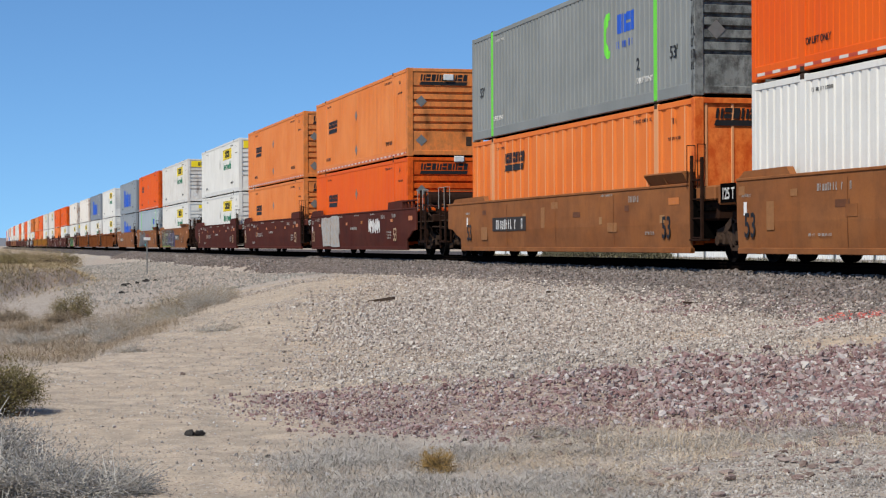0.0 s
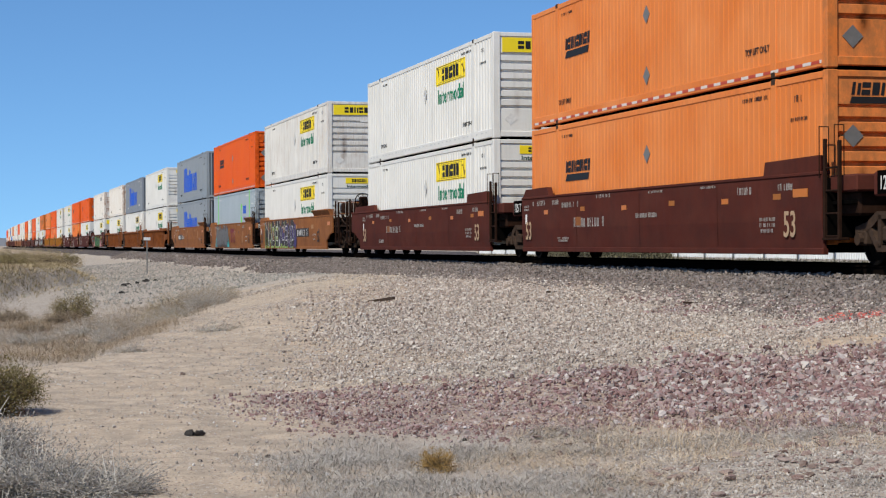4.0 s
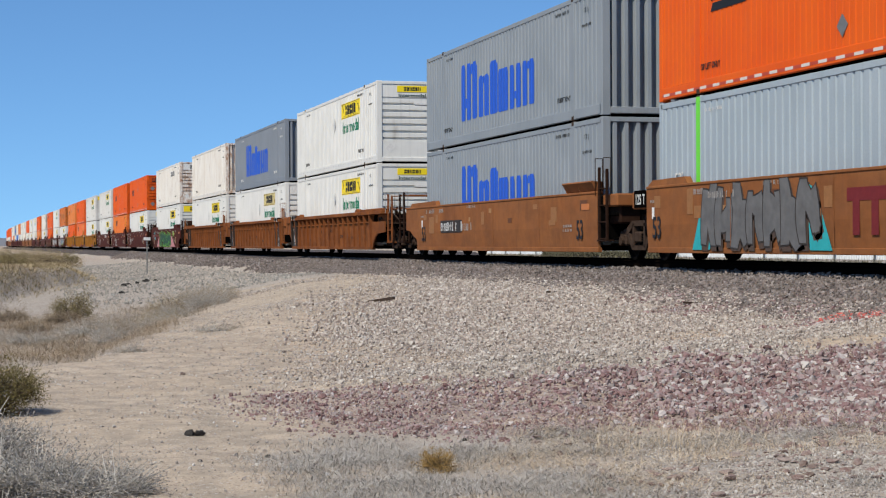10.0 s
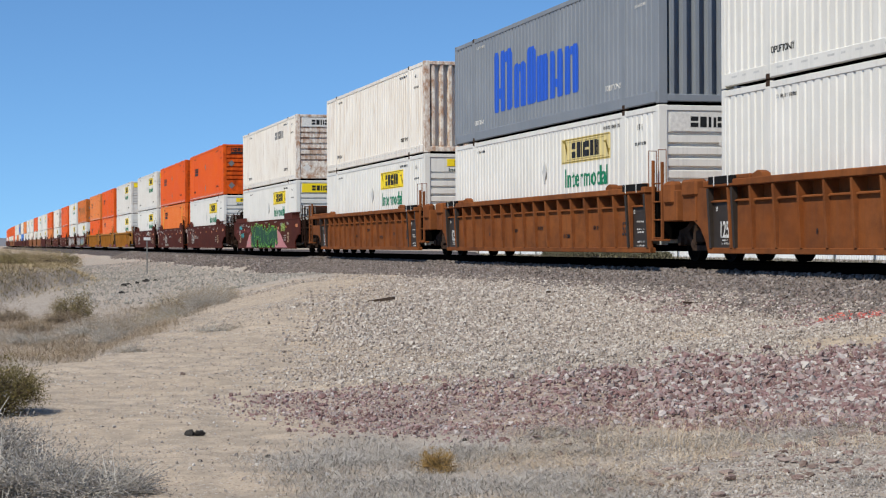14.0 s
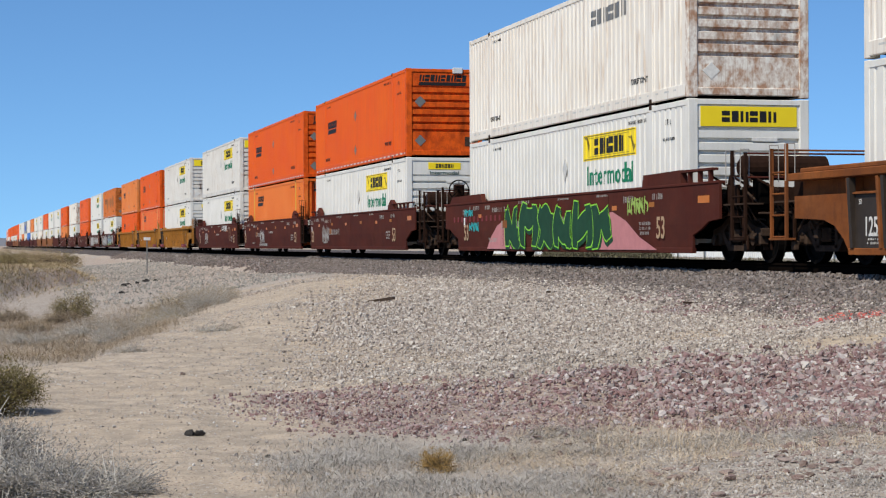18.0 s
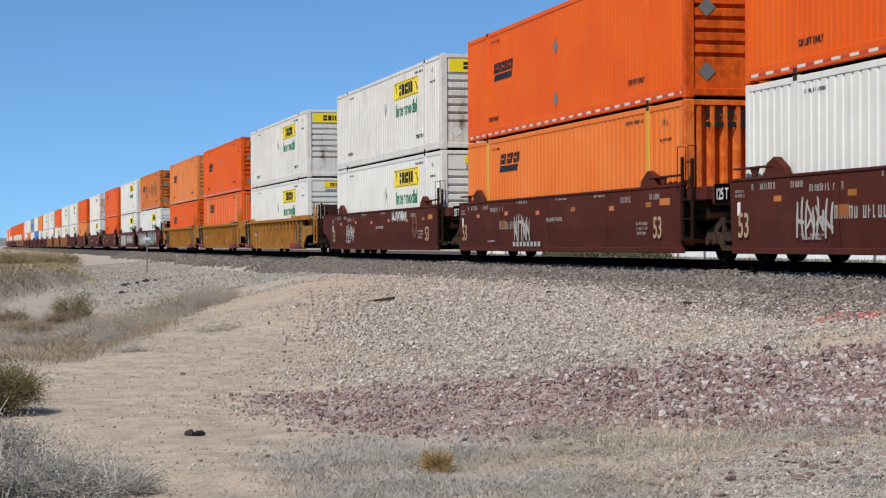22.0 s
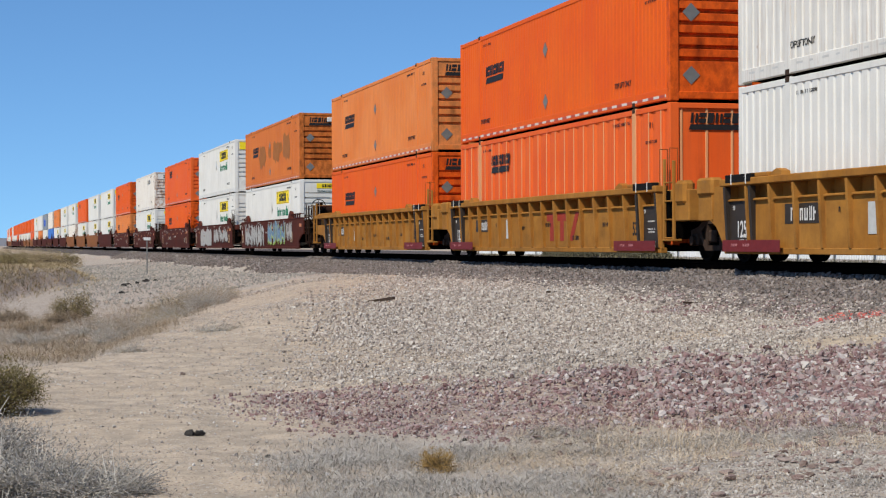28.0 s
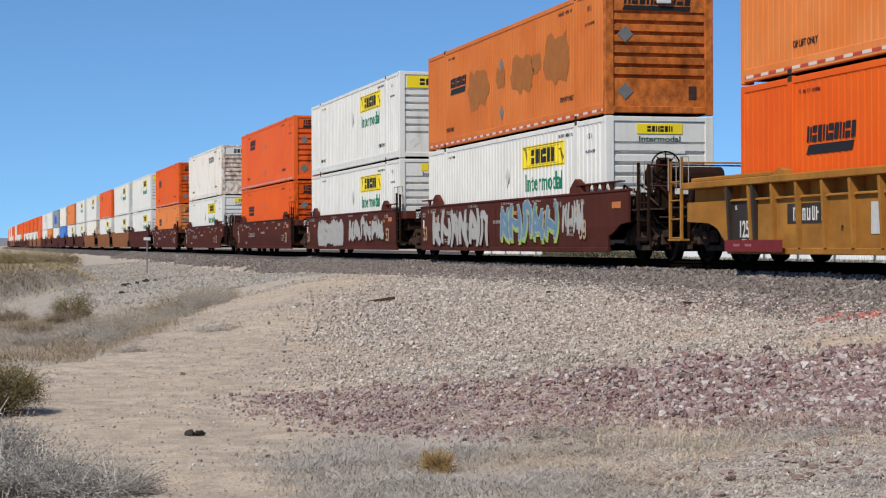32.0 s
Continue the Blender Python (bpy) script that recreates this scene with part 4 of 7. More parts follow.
# ---- well cars ----
def truck_parts(ob, x):
    """A two-axle truck under the car: cast side frames, bolster, springs and turning wheelsets."""
    fr = part("truck_frame", shared(("bolster",), lambda: Solid().box(-0.18, -1.1, 0.38, 0.18, 1.1, 0.62, 0.03).box(-0.25, -0.3, 0.55, 0.25, 0.3, 0.85, 0.03).mesh("truck_frame", M["truck"])), None, ob, at=(x, 0, 0))
    for s in (-1, 1):
        def frame_mesh():
            y0, y1 = (s * 0.90, s * 1.06) if s > 0 else (s * 1.06, s * 0.90)
            o = Solid()
            o.prism([(-1.12, 0.50), (-1.12, 0.62), (-0.72, 0.70), (-0.42, 0.86), (0.42, 0.86), (0.72, 0.70), (1.12, 0.62), (1.12, 0.50), (0.66, 0.56), (0.36, 0.74), (-0.36, 0.74), (-0.66, 0.56)], "y", y0, y1)
            o.prism([(-0.72, 0.56), (-0.40, 0.22), (0.40, 0.22), (0.72, 0.56), (0.60, 0.60), (0.34, 0.32), (-0.34, 0.32), (-0.60, 0.60)], "y", y0, y1)
            for e in (-1, 1):
                o.box(e * 0.33 - 0.05, y0, 0.28, e * 0.33 + 0.05, y1, 0.80)
                o.box(e * 0.89 - 0.15, y0 - 0.02, 0.32, e * 0.89 + 0.15, y1 + 0.02, 0.56, 0.03)
                o.tube((e * 0.89, s * 1.02, 0.42), (e * 0.89, s * 1.15, 0.42), 0.10, 10)
            return o.mesh("side_frame", M["truck"])
        part("side_frame", shared(("sf", s), frame_mesh), None, fr)

        def springs():
            o = Solid()
            for i in (-1, 0, 1):
                for j in range(5):
                    o.ring((i * 0.2, s * 0.98, 0.34 + j * 0.055), (0, 0, 1), 0.075, 0.018, 10, 4)
            return o.mesh("spring_nest", M["wheel"])
        part("spring_nest", shared(("spr", s), springs), None, fr)
    def wheelset():
        o = Solid()
        for s in (-1, 1):
            prof = [(0.0, 0.06), (0.13, 0.07), (0.16, 0.02), (0.34, 0.02), (0.37, 0.065), (0.42, 0.07), (0.42, -0.045), (0.445, -0.055), (0.445, -0.075), (0.37, -0.07), (0.34, -0.02), (0.16, -0.03), (0.0, -0.05)]
            n = 24
            v = [(r * math.cos(6.28318 * i / n), s * (0.753 + d), r * math.sin(6.28318 * i / n)) for r, d in prof for i in range(n)]
            f = [(a * n + i, a * n + (i + 1) % n, (a + 1) * n + (i + 1) % n, (a + 1) * n + i) for a in range(len(prof) - 1) for i in range(n)]
            o.add(v, f)
            for i in range(5):
                t = 6.28318 * i / 5
                o.box(0.26 * math.cos(t) - 0.03, s * 0.753 - 0.03, 0.26 * math.sin(t) - 0.03, 0.26 * math.cos(t) + 0.03, s * 0.753 + 0.03, 0.26 * math.sin(t) + 0.03)
        return o.tube((0, -1.1, 0), (0, 1.1, 0), 0.075, 10).mesh("wheelset", M["wheel"])
    for e in (-1, 1):
        w = part("wheelset", shared(("ws",), wheelset), None, fr, "steel wheels on an axle", at=(e * 0.89, 0, 0.42))
        WHEELS[e].append(w)


WHEELS = {-1: [], 1: []}
WY = 1.50  # half width of a car's side


BRAKE = {(4, -1), (11, -1), (18, 1)}


def well_car(style, colour, left, right, seed, far=False):
    """left, right: 'joint' (shares a truck with its neighbour) or 'coupler'. The right joint's truck belongs to this unit."""
    m = M[colour]
    words = {"brown": "brown", "maroon": "dark maroon", "rust": "rusty brown", "yellow": "faded yellow"}[colour]
    ob = thing("well_car", f"{words} steel well car with {'ribbed' if style == 'rib' else 'smooth'} sides under stacked containers", "railcar", "well cars of the train")
    z0, z1 = 0.19, 1.40 if style == "rib" else 1.50
    rib = style == "rib"

    def reach(kind, e):
        """How far the side wall goes past the box at its top."""
        if kind == "coupler":
            return 2.05 if rib else 1.95
        return (0.05 if e > 0 else 0.12) if rib else 0.20

    def outline(kind, e):
        """Lower edge of one end of the side wall, from the bottom upwards."""
        if kind == "joint":
            return [(HX + reach(kind, e), z0)]
        if rib:
            return [(HX + 0.10, z0), (HX + 0.30, 0.42), (HX + 0.62, 0.64), (HX + 1.0, 0.74), (HX + 2.05, 0.78)]
        return [(HX + 0.58, z0), (HX + 0.64, 0.52), (HX + 1.02, 0.62), (HX + 1.45, 0.78), (HX + 1.95, 0.82)]

    xl, xr = -HX - reach(left, -1), HX + reach(right, 1)
    bl, br = -outline(left, -1)[0][0], outline(right, 1)[0][0]
    wall_top = 1.15 if rib else z1

    def side_mesh(s):
        y0, y1 = sorted((s * WY, s * (WY - 0.05)))
        edge = outline(right, 1) + [(xr, wall_top), (xl, wall_top)] + [(-x, z) for x, z in reversed(outline(left, -1))]
        o = Solid().prism(edge, "y", y0, y1)
        if not rib:
            # the lower third leans in towards the rail
            fold, me = 0.74, o.mesh("side_wall", m)
            bm = bmesh.new()
            bm.from_mesh(me)
            bmesh.ops.bisect_plane(bm, geom=bm.verts[:] + bm.edges[:] + bm.faces[:], plane_co=(0, 0, fold), plane_no=(0, 0, 1))
            for v in bm.verts:
                v.co.y -= s * 0.04 * max(0.0, (fold - v.co.z) / (fold - z0))
            bm.to_mesh(me)
            bm.free()
            return me
        if rib:
            o.box(xl, *sorted((s * (WY - 0.16), s * (WY - 0.19)))[:1], wall_top - 0.1, xr, sorted((s * (WY - 0.16), s * (WY - 0.19)))[1], z1 + 0.02)
        return o

    def slab(name, key, x0, x1, ya, yb, za, zb, mat, bevel=0.01, label=""):
        """A block, given by any two opposite corners."""
        part(name, shared((name, mat.name, round(x0, 3), round(x1, 3), round(ya, 3), round(yb, 3), round(za, 3), round(zb, 3)), lambda: Solid().box(min(x0, x1), min(ya, yb), za, max(x0, x1), max(ya, yb), zb, bevel).mesh(name, mat)), None, ob, label)

    for s in (-1, 1):
        part("side_wall", shared(("wside", colour, style, left, right, s), lambda: side_mesh(s) if not rib else side_mesh(s).mesh("side_wall", m)), None, ob)
        slab("bottom_chord", 0, bl, br, s * (WY + (0.03 if rib else -0.015)), s * (WY - 0.12), z0 - 0.02, z0 + 0.09, m)
        if rib:
            slab("top_chord", 0, xl, xr, s * (WY + 0.13), s * (WY - 0.14), z1, z1 + 0.13, m, 0.015)
            one = shared(("wrib", colour, s), lambda: Solid().prism([(s * WY, z0 + 0.09), (s * (WY + 0.05), z0 + 0.09), (s * (WY + 0.11), z1 - 0.01), (s * (WY - 0.16), z1 - 0.01), (s * (WY - 0.16), 1.15), (s * WY, 1.15)], "x", -0.04, 0.04).mesh("side_rib", m))
            n = 18
            for i in range(n):
                part("side_rib", one, None, ob, at=(-HX + 0.02 + (CL - 0.04) * i / (n - 1), 0, 0))
            if s < 0 and not far:
                shelf = shared(("wshelf", colour), lambda: Solid().prism([(-WY - 0.055, 1.125), (-WY, 1.145), (-WY, 1.165), (-WY - 0.055, 1.145)], "x", 0.06, (CL - 0.04) / (n - 1) - 0.14).mesh("shelf", m))
                for i in range(n - 1):
                    part("shelf", shelf, None, ob, at=(-HX + 0.02 + (CL - 0.04) * i / (n - 1), 0, 0))
            for e in (-1, 1):
                # a guide casting, and a black hose tray with pale clips beside it
                gx = e * (HX - 2.2)
                part("guide_block", shared(("gblock", colour, s, e), lambda: Solid().prism([(gx - 0.22, z1 + 0.13), (gx + 0.22, z1 + 0.13), (gx + 0.20, z1 + 0.20), (gx + 0.02, z1 + 0.25), (gx - 0.18, z1 + 0.19)], "y", *sorted((s * (WY - 0.08), s * (WY + 0.09)))).mesh("guide_block", m)), None, ob)
                slab("guide_lip", 0, e * (HX - 1.8), e * (HX - 0.3 + reach((left, 0, right)[e + 1], e)), s * (WY + 0.05), s * (WY - 0.10), z1 + 0.125, z1 + 0.21, m, 0.02)
                if s < 0 and not far and (left, 0, right)[e + 1] == "joint":
                    slab("hose_tray", 0, e * (HX - 1.25), e * (HX - 0.15), -WY - 0.135, -WY + 0.02, z1 + 0.05, z1 + 0.20, M["tray"], 0.01, "black tray of hoses")
                    for dx in (-1.05, -0.42):
                        slab("clip", 0, e * (HX + dx) - 0.018, e * (HX + dx) + 0.018, -WY - 0.140, -WY - 0.130, z1 + 0.02, z1 + 0.22, M["chalk"], 0.0, "pale clip")
        else:
            slab("top_chord", 0, xl, xr, s * (WY + 0.02), s * (WY - 0.16), z1 - 0.02, z1 + 0.035, m)
            for e in (-1, 1):
                kind = (left, 0, right)[e + 1]
                xa, xb = HX - 2.0, HX + reach(kind, e) - (0.55 if kind == "coupler" else 0.1)
                if colour == "maroon" and e > 0 and seed < 12:
                    part("guide_tray", shared(("mtray", s, kind), lambda: Solid().prism([(xa, z1 + 0.03), (xa + 0.06, z1 + 0.27), (HX + 0.1, z1 + 0.30), (HX + 0.1, z1 + 0.03)], "y", *sorted((s * (WY + 0.01), s * (WY - 0.13)))).mesh("guide_tray", m)), None, ob)
                    if kind == "coupler":
                        slab("guide_rail", 0, HX + 0.1, xb + 0.2, s * (WY + 0.01), s * (WY - 0.14), z1 + 0.24, z1 + 0.29, m, 0.005)
                        for i in range(3):
                            slab("guide_stay", 0, HX + 0.4 + 0.5 * i, HX + 0.46 + 0.5 * i, s * (WY - 0.01), s * (WY - 0.10), z1 + 0.03, z1 + 0.24, m, 0.005)
                elif colour == "maroon" and seed >= 12:
                    # open lattice: a peaked block, a thin rail and small gussets under it
                    part("guide_peak", shared(("gpeak", s, e), lambda: Solid().prism([(e * xa, z1 + 0.03), (e * (xa + 0.85), z1 + 0.03), (e * (xa + 0.70), z1 + 0.26), (e * (xa + 0.42), z1 + 0.36), (e * (xa + 0.05), z1 + 0.16)], "y", *sorted((s * (WY - 0.02), s * (WY - 0.16)))).mesh("guide_peak", m)), None, ob)
                    slab("guide_rail", 0, e * (xa + 0.5), e * xb, s * (WY + 0.0), s * (WY - 0.14), z1 + 0.19, z1 + 0.225, m, 0.005)
                    gus = shared(("gusset", s), lambda: Solid().prism([(-0.17, z1 + 0.19), (0.17, z1 + 0.19), (0.06, z1 + 0.03), (-0.06, z1 + 0.03)], "y", *sorted((s * (WY - 0.03), s * (WY - 0.06)))).mesh("gusset", m))
                    for i in range(int((xb - xa - 1.1) / 0.52)):
                        part("gusset", gus, None, ob, at=(e * (xa + 1.25 + 0.52 * i), 0, 0))
                elif colour == "brown" and e > 0:
                    # a flared tray: a plate that leans outwards over gussets
                    xe = HX + reach(kind, e) - (0.35 if kind == "coupler" else 0.05)
                    part("guide_tray", shared(("gtray", s, kind), lambda: Solid().prism([(s * (WY - 0.08), z1 + 0.03), (s * (WY - 0.04), z1 + 0.03), (s * (WY + 0.13), z1 + 0.24), (s * (WY + 0.10), z1 + 0.27), (s * (WY - 0.16), z1 + 0.25), (s * (WY - 0.16), z1 + 0.22), (s * (WY + 0.06), z1 + 0.225)], "x", xa + 0.1, xe).mesh("guide_tray", m)), None, ob)
                    for gx in (xa + 0.12, (xa + xe) / 2, xe - 0.02):
                        part("gusset", shared(("tgus", s), lambda: Solid().prism([(s * (WY - 0.16), z1 + 0.03), (s * (WY + 0.0), z1 + 0.03), (s * (WY + 0.115), z1 + 0.235), (s * (WY - 0.16), z1 + 0.235)], "x", -0.012, 0.012).mesh("gusset", m)), None, ob, at=(gx, 0, 0))
                else:
                    hi = 0.24 if colour == "maroon" else 0.17
                    part("guide_lip", shared(("wlip", colour, left, right, s, e), lambda: Solid().prism([(e * xa, z1 + 0.035), (e * (xa + 0.14), z1 + hi), (e * (xb - 0.25), z1 + hi - 0.02), (e * xb, z1 + 0.035)], "y", *sorted((s * (WY + 0.01), s * (WY - 0.12)))).mesh("guide_lip", m)), None, ob)
    slab("well_floor", 0, -HX + 0.1, HX - 0.1, -1.2, 1.2, 0.2, 0.3, M["dark"])
    for e, kind in ((-1, left), (1, right)):
        slab("end_bulkhead", 0, e * (HX + 0.15), e * (HX + 0.28), -1.44, 1.44, 0.45, 1.42, M["dark"])
        long = 1.5 if kind == "joint" else 3.3
        slab("centre_sill", 0, e * HX, e * (HX + long), -0.35, 0.35, 0.58, 0.98, M["dark"])
        slab("end_platform", 0, e * (HX + 0.28), e * (HX + long - 0.55), -1.36, 1.36, 0.98, 1.05, M["dark"])
        ladder = kind == "coupler" or e > 0
        cx = HX + (2.44 if kind == "coupler" else 0.24 if not rib else 0.10)
        gap = 0.58 if kind == "coupler" else 0.50
        lad = m if rib else M["grimy"]
        if kind == "joint":
            # end bolster that rests on the shared truck
            far_x = HX + (1.40 if rib else 1.15)
            if rib and e < 0:
                part("end_bolster", shared(("ebol", colour), lambda: Solid().prism([(-HX - 1.40, 0.80), (-HX - 0.86, 0.80), (-HX - 0.55, 0.66), (-HX - 0.30, 0.40), (-HX - 0.18, z0), (-HX - 0.125, z0), (-HX - 0.125, 1.42), (-HX - 1.40, 1.42)], "y", -WY, WY).mesh("end_bolster", m)), None, ob)
                slab("bolster_cap", 0, -far_x + 0.02, -far_x + 0.75, -WY - 0.06, -WY + 0.20, 1.26, 1.60, m, 0.05)
                slab("brace", 0, -HX - 0.75, -HX - 0.69, -WY - 0.03, -WY + 0.01, 0.80, 1.26, m, 0.01)
            elif rib:
                slab("end_bolster", 0, HX + 0.70, far_x, -WY + 0.02, WY - 0.02, 0.80, 1.42, m, 0.02)
                slab("bolster_cap", 0, HX + 0.78, far_x - 0.1, -WY - 0.04, -WY + 0.22, 1.12, 1.60, m, 0.07)
                slab("end_beam", 0, HX + 0.05, HX + 0.72, -WY + 0.10, WY - 0.10, 1.22, 1.44, m, 0.02)
            else:
                slab("end_bolster", 0, e * (HX + 0.201), e * far_x, -WY + (0.04 if e < 0 else 0.12), WY - 0.12, 1.08 if e < 0 else 1.18, 1.46, m, 0.03)
                slab("end_box", 0, e * (HX + 0.3), e * (far_x - 0.15), -WY + 0.25, -WY + 0.75, 0.80, 1.2, M["grimy"], 0.04)
            slab("draft_gear", 0, e * (HX + 0.35), e * (HX + 1.45), -0.75, 0.75, 0.50, 1.12, M["dark"], 0.05)
        if ladder:
            for dx in (0, gap):
                slab("ladder_post", 0, e * (cx + dx) - 0.028, e * (cx + dx) + 0.028, -WY + 0.01, -WY + 0.07, 0.43, 2.06 - dx * 0.1, lad, 0.008)
            if not far:
                for j in range(4):
                    part("rung", shared(("rung", colour, gap), lambda: Solid().tube((-gap / 2, 0, 0), (gap / 2, 0, 0), 0.016, 6).mesh("rung", lad)), None, ob, at=(e * (cx + gap / 2), -WY + 0.04, 0.47 + 0.37 * j))
                slab("step", 0, e * (cx - 0.03), e * (cx + gap + 0.03), -WY - 0.01, -WY + 0.2, 0.41, 0.45, lad, 0.006)
            for dx in (-0.12, gap - 0.06) if kind == "coupler" else (-0.07, gap - 0.04):
                hi = 2.06 if kind == "coupler" else 2.26
                part("grab_iron", shared(("grab", e, kind, dx, rib), lambda: Solid().tube((e * (cx + dx), -WY - 0.03, 1.42), (e * (cx + dx), -WY - 0.03, hi), 0.009, 5).tube((e * (cx + dx), -WY - 0.03, hi), (e * (cx + dx), -WY + 0.14, hi), 0.009, 5).tube((e * (cx + dx), -WY + 0.14, 1.42), (e * (cx + dx), -WY + 0.14, hi), 0.009, 5).mesh("grab_iron", M["dim"] if kind == "coupler" else lad)), None, ob, "thin pale grab iron" if kind == "coupler" else "")
        if kind == "coupler":
            for dx in (0, gap):
                slab("far_ladder_post", 0, e * (cx + dx) - 0.03, e * (cx + dx) + 0.03, WY - 0.09, WY - 0.02, 0.6, 2.0, m)
            part("handrail", shared(("hrail", colour, e, style), lambda: Solid().tube((e * (cx + gap), -WY + 0.06, 1.98), (e * (cx + gap), WY - 0.06, 1.98), 0.018, 6).tube((e * (cx + gap), -WY + 0.06, 1.55), (e * (cx + gap), WY - 0.06, 1.55), 0.018, 6).mesh("handrail", m)), None, ob)
            slab("end_sheet", 0, e * (HX + 2.3), e * (HX + 2.42), -WY + 0.3, WY - 0.3, 0.90, 1.40, M["grimy"])
            slab("corner_sheet", 0, e * (HX + 1.96 + 0.1 * rib), e * (HX + 2.40), -WY + 0.16, -WY + 0.22, 0.86, 1.44, M["grimy"], 0.01)
            part("coupler", shared(("coup", e), lambda: Solid().box(min(e * (HX + 3.0), e * (HX + 3.55)), -0.14, 0.70, max(e * (HX + 3.0), e * (HX + 3.55)), 0.14, 0.95, 0.03).box(min(e * (HX + 3.45), e * (HX + 3.8)), -0.2, 0.68, max(e * (HX + 3.45), e * (HX + 3.8)), 0.2, 0.98, 0.06).mesh("coupler", M["truck"])), None, ob)
            slab("draft_gear", 0, e * (HX + 2.4), e * (HX + 3.15), -0.85, 0.85, 0.55, 1.0, M["dark"], 0.05)
            slab("uncoupling_lever", 0, e * (HX + 3.2), e * (HX + 3.24), -1.3, 0.0, 0.88, 0.92, M["truck"], 0.01)
            part("air_hose", shared(("hose", e), lambda: Solid().tube((e * (HX + 3.0), -0.45, 0.7), (e * (HX + 3.3), -0.45, 0.32), 0.03, 6).tube((e * (HX + 3.3), -0.45, 0.32), (e * (HX + 3.75), -0.3, 0.26), 0.03, 6).mesh("air_hose", M["dark"])), None, ob)
            if not far:
                # brake gear, pipes and boxes crowd the deck
                rnd = random.Random(seed * 7 + e)
                for i in range(4):
                    x, y, w, h = HX + rnd.uniform(1.0, 2.9), rnd.uniform(-1.25, 0.3), rnd.uniform(0.12, 0.30), rnd.uniform(0.2, 0.5)
                    slab("brake_gear", 0, e * x, e * (x + w), y, y + rnd.uniform(0.15, 0.4), 1.05, 1.05 + h, rnd.choice((M["grimy"], M["dark"])), 0.03)
                for i in range(3):
                    x, y = HX + 0.9 + 0.7 * i, -1.30 + 0.06 * i
                    part("pipe", shared(("pipe", i, e), lambda: Solid().tube((e * x, y, 1.05), (e * (x + 0.28), y, 1.62), 0.03, 6).tube((e * (x + 0.28), y, 1.62), (e * (x + 0.9), y + 0.3, 1.30), 0.025, 6).mesh("pipe", M["grimy"])), None, ob)
                slab("lever_guide", 0, e * (HX + 2.5), e * (HX + 2.56), -WY + 0.2, -WY + 0.26, 0.35, 1.1, M["grimy"], 0.01)
                slab("stirrup", 0, e * (HX + 3.06), e * (HX + 3.10), -WY + 0.04, -WY + 0.08, 0.24, 0.5, M["grimy"], 0.01)
            if not far:
                def pipework():
                    o = Solid()
                    rn = random.Random(61 + e)
                    for i in range(9):
                        x, y, z = HX + rn.uniform(0.7, 2.9), rn.uniform(-1.36, -0.5), rn.uniform(0.75, 1.5)
                        p = Vector((e * x, y, z))
                        for j in range(4):
                            q = p + Vector((rn.uniform(-0.35, 0.35), rn.uniform(-0.15, 0.15), rn.uniform(-0.35, 0.18)))
                            q.y, q.z = max(q.y, -1.36), max(q.z, 0.30)
                            o.tube(p, q, 0.022, 6)
                            p = q
                        if i % 2:
                            o.box(p.x - 0.06, p.y - 0.05, p.z - 0.07, p.x + 0.08, p.y + 0.05, p.z + 0.09, 0.015)
                    # a running board on brackets, and a bent hose below the deck
                    o.box(min(e * (HX + 2.0), e * (HX + 3.05)), -1.44, 1.06, max(e * (HX + 2.0), e * (HX + 3.05)), -1.12, 1.09)
                    for i in range(6):
                        o.tube((e * (HX + 2.1 + 0.18 * i), -1.42, 1.07), (e * (HX + 2.0 + 0.18 * i), -1.2, 0.78), 0.015, 5)
                    return o.mesh("pipework", M["truck"])
                tagged(part("pipework", shared(("pipework", e), pipework), None, ob, "tangle of dusty brake pipes and rods"), kind="stuff")
            if colour != "rust" and e > 0:
                part("air_tank", shared(("tank", colour, e), lambda: Solid().tube((e * (HX + 2.2), -1.14, 1.76), (e * (HX + 2.2), 0.5, 1.76), 0.23, 16).tube((e * (HX + 2.2), -1.21, 1.76), (e * (HX + 2.2), -1.14, 1.76), 0.13, 16, 0.23).mesh("air_tank", M["grimy"])), None, ob)
                slab("tank_bracket", 0, e * (HX + 2.1), e * (HX + 2.3), -0.9, -0.8, 1.05, 1.55, M["grimy"])
                slab("tank_bracket", 0, e * (HX + 2.1), e * (HX + 2.3), 0.1, 0.2, 1.05, 1.55, M["grimy"])
            if (seed, e) in BRAKE:
                bx = e * (HX + 2.55)
                gm = M["grimy"]
                stand = part("brake_stand", shared(("bstand", colour, e), lambda: Solid().box(bx - 0.18, -1.1, 0.95, bx + 0.18, -0.75, 1.65, 0.03).box(bx - 0.13, -1.08, 1.6, bx + 0.13, -0.78, 2.16, 0.05).tube((bx, -1.0, 1.98), (bx + 0.25, -1.0, 1.98), 0.03, 6).mesh("brake_stand", gm)), None, ob)
                part("brake_wheel", shared(("bwheel", e), lambda: Solid().ring((bx + 0.27, -1.0, 1.98), (1, -0.35, 0), 0.29, 0.020, 22, 5).tube((bx + 0.27 - 0.09, -1.0 - 0.27, 1.98), (bx + 0.27 + 0.09, -1.0 + 0.27, 1.98), 0.013, 5).tube((bx + 0.27, -1.0, 1.69), (bx + 0.27, -1.0, 2.27), 0.013, 5).tube((bx + 0.21, -1.18, 1.79), (bx + 0.33, -0.82, 2.17), 0.013, 5).tube((bx + 0.21, -1.18, 2.17), (bx + 0.33, -0.82, 1.79), 0.013, 5).mesh("brake_wheel", M["dark"])), None, stand, "dark spoked brake wheel")
            truck_parts(ob, e * (HX + 1.75))
    if right == "joint":
        truck_parts(ob, HX + 1.62)
    return ob


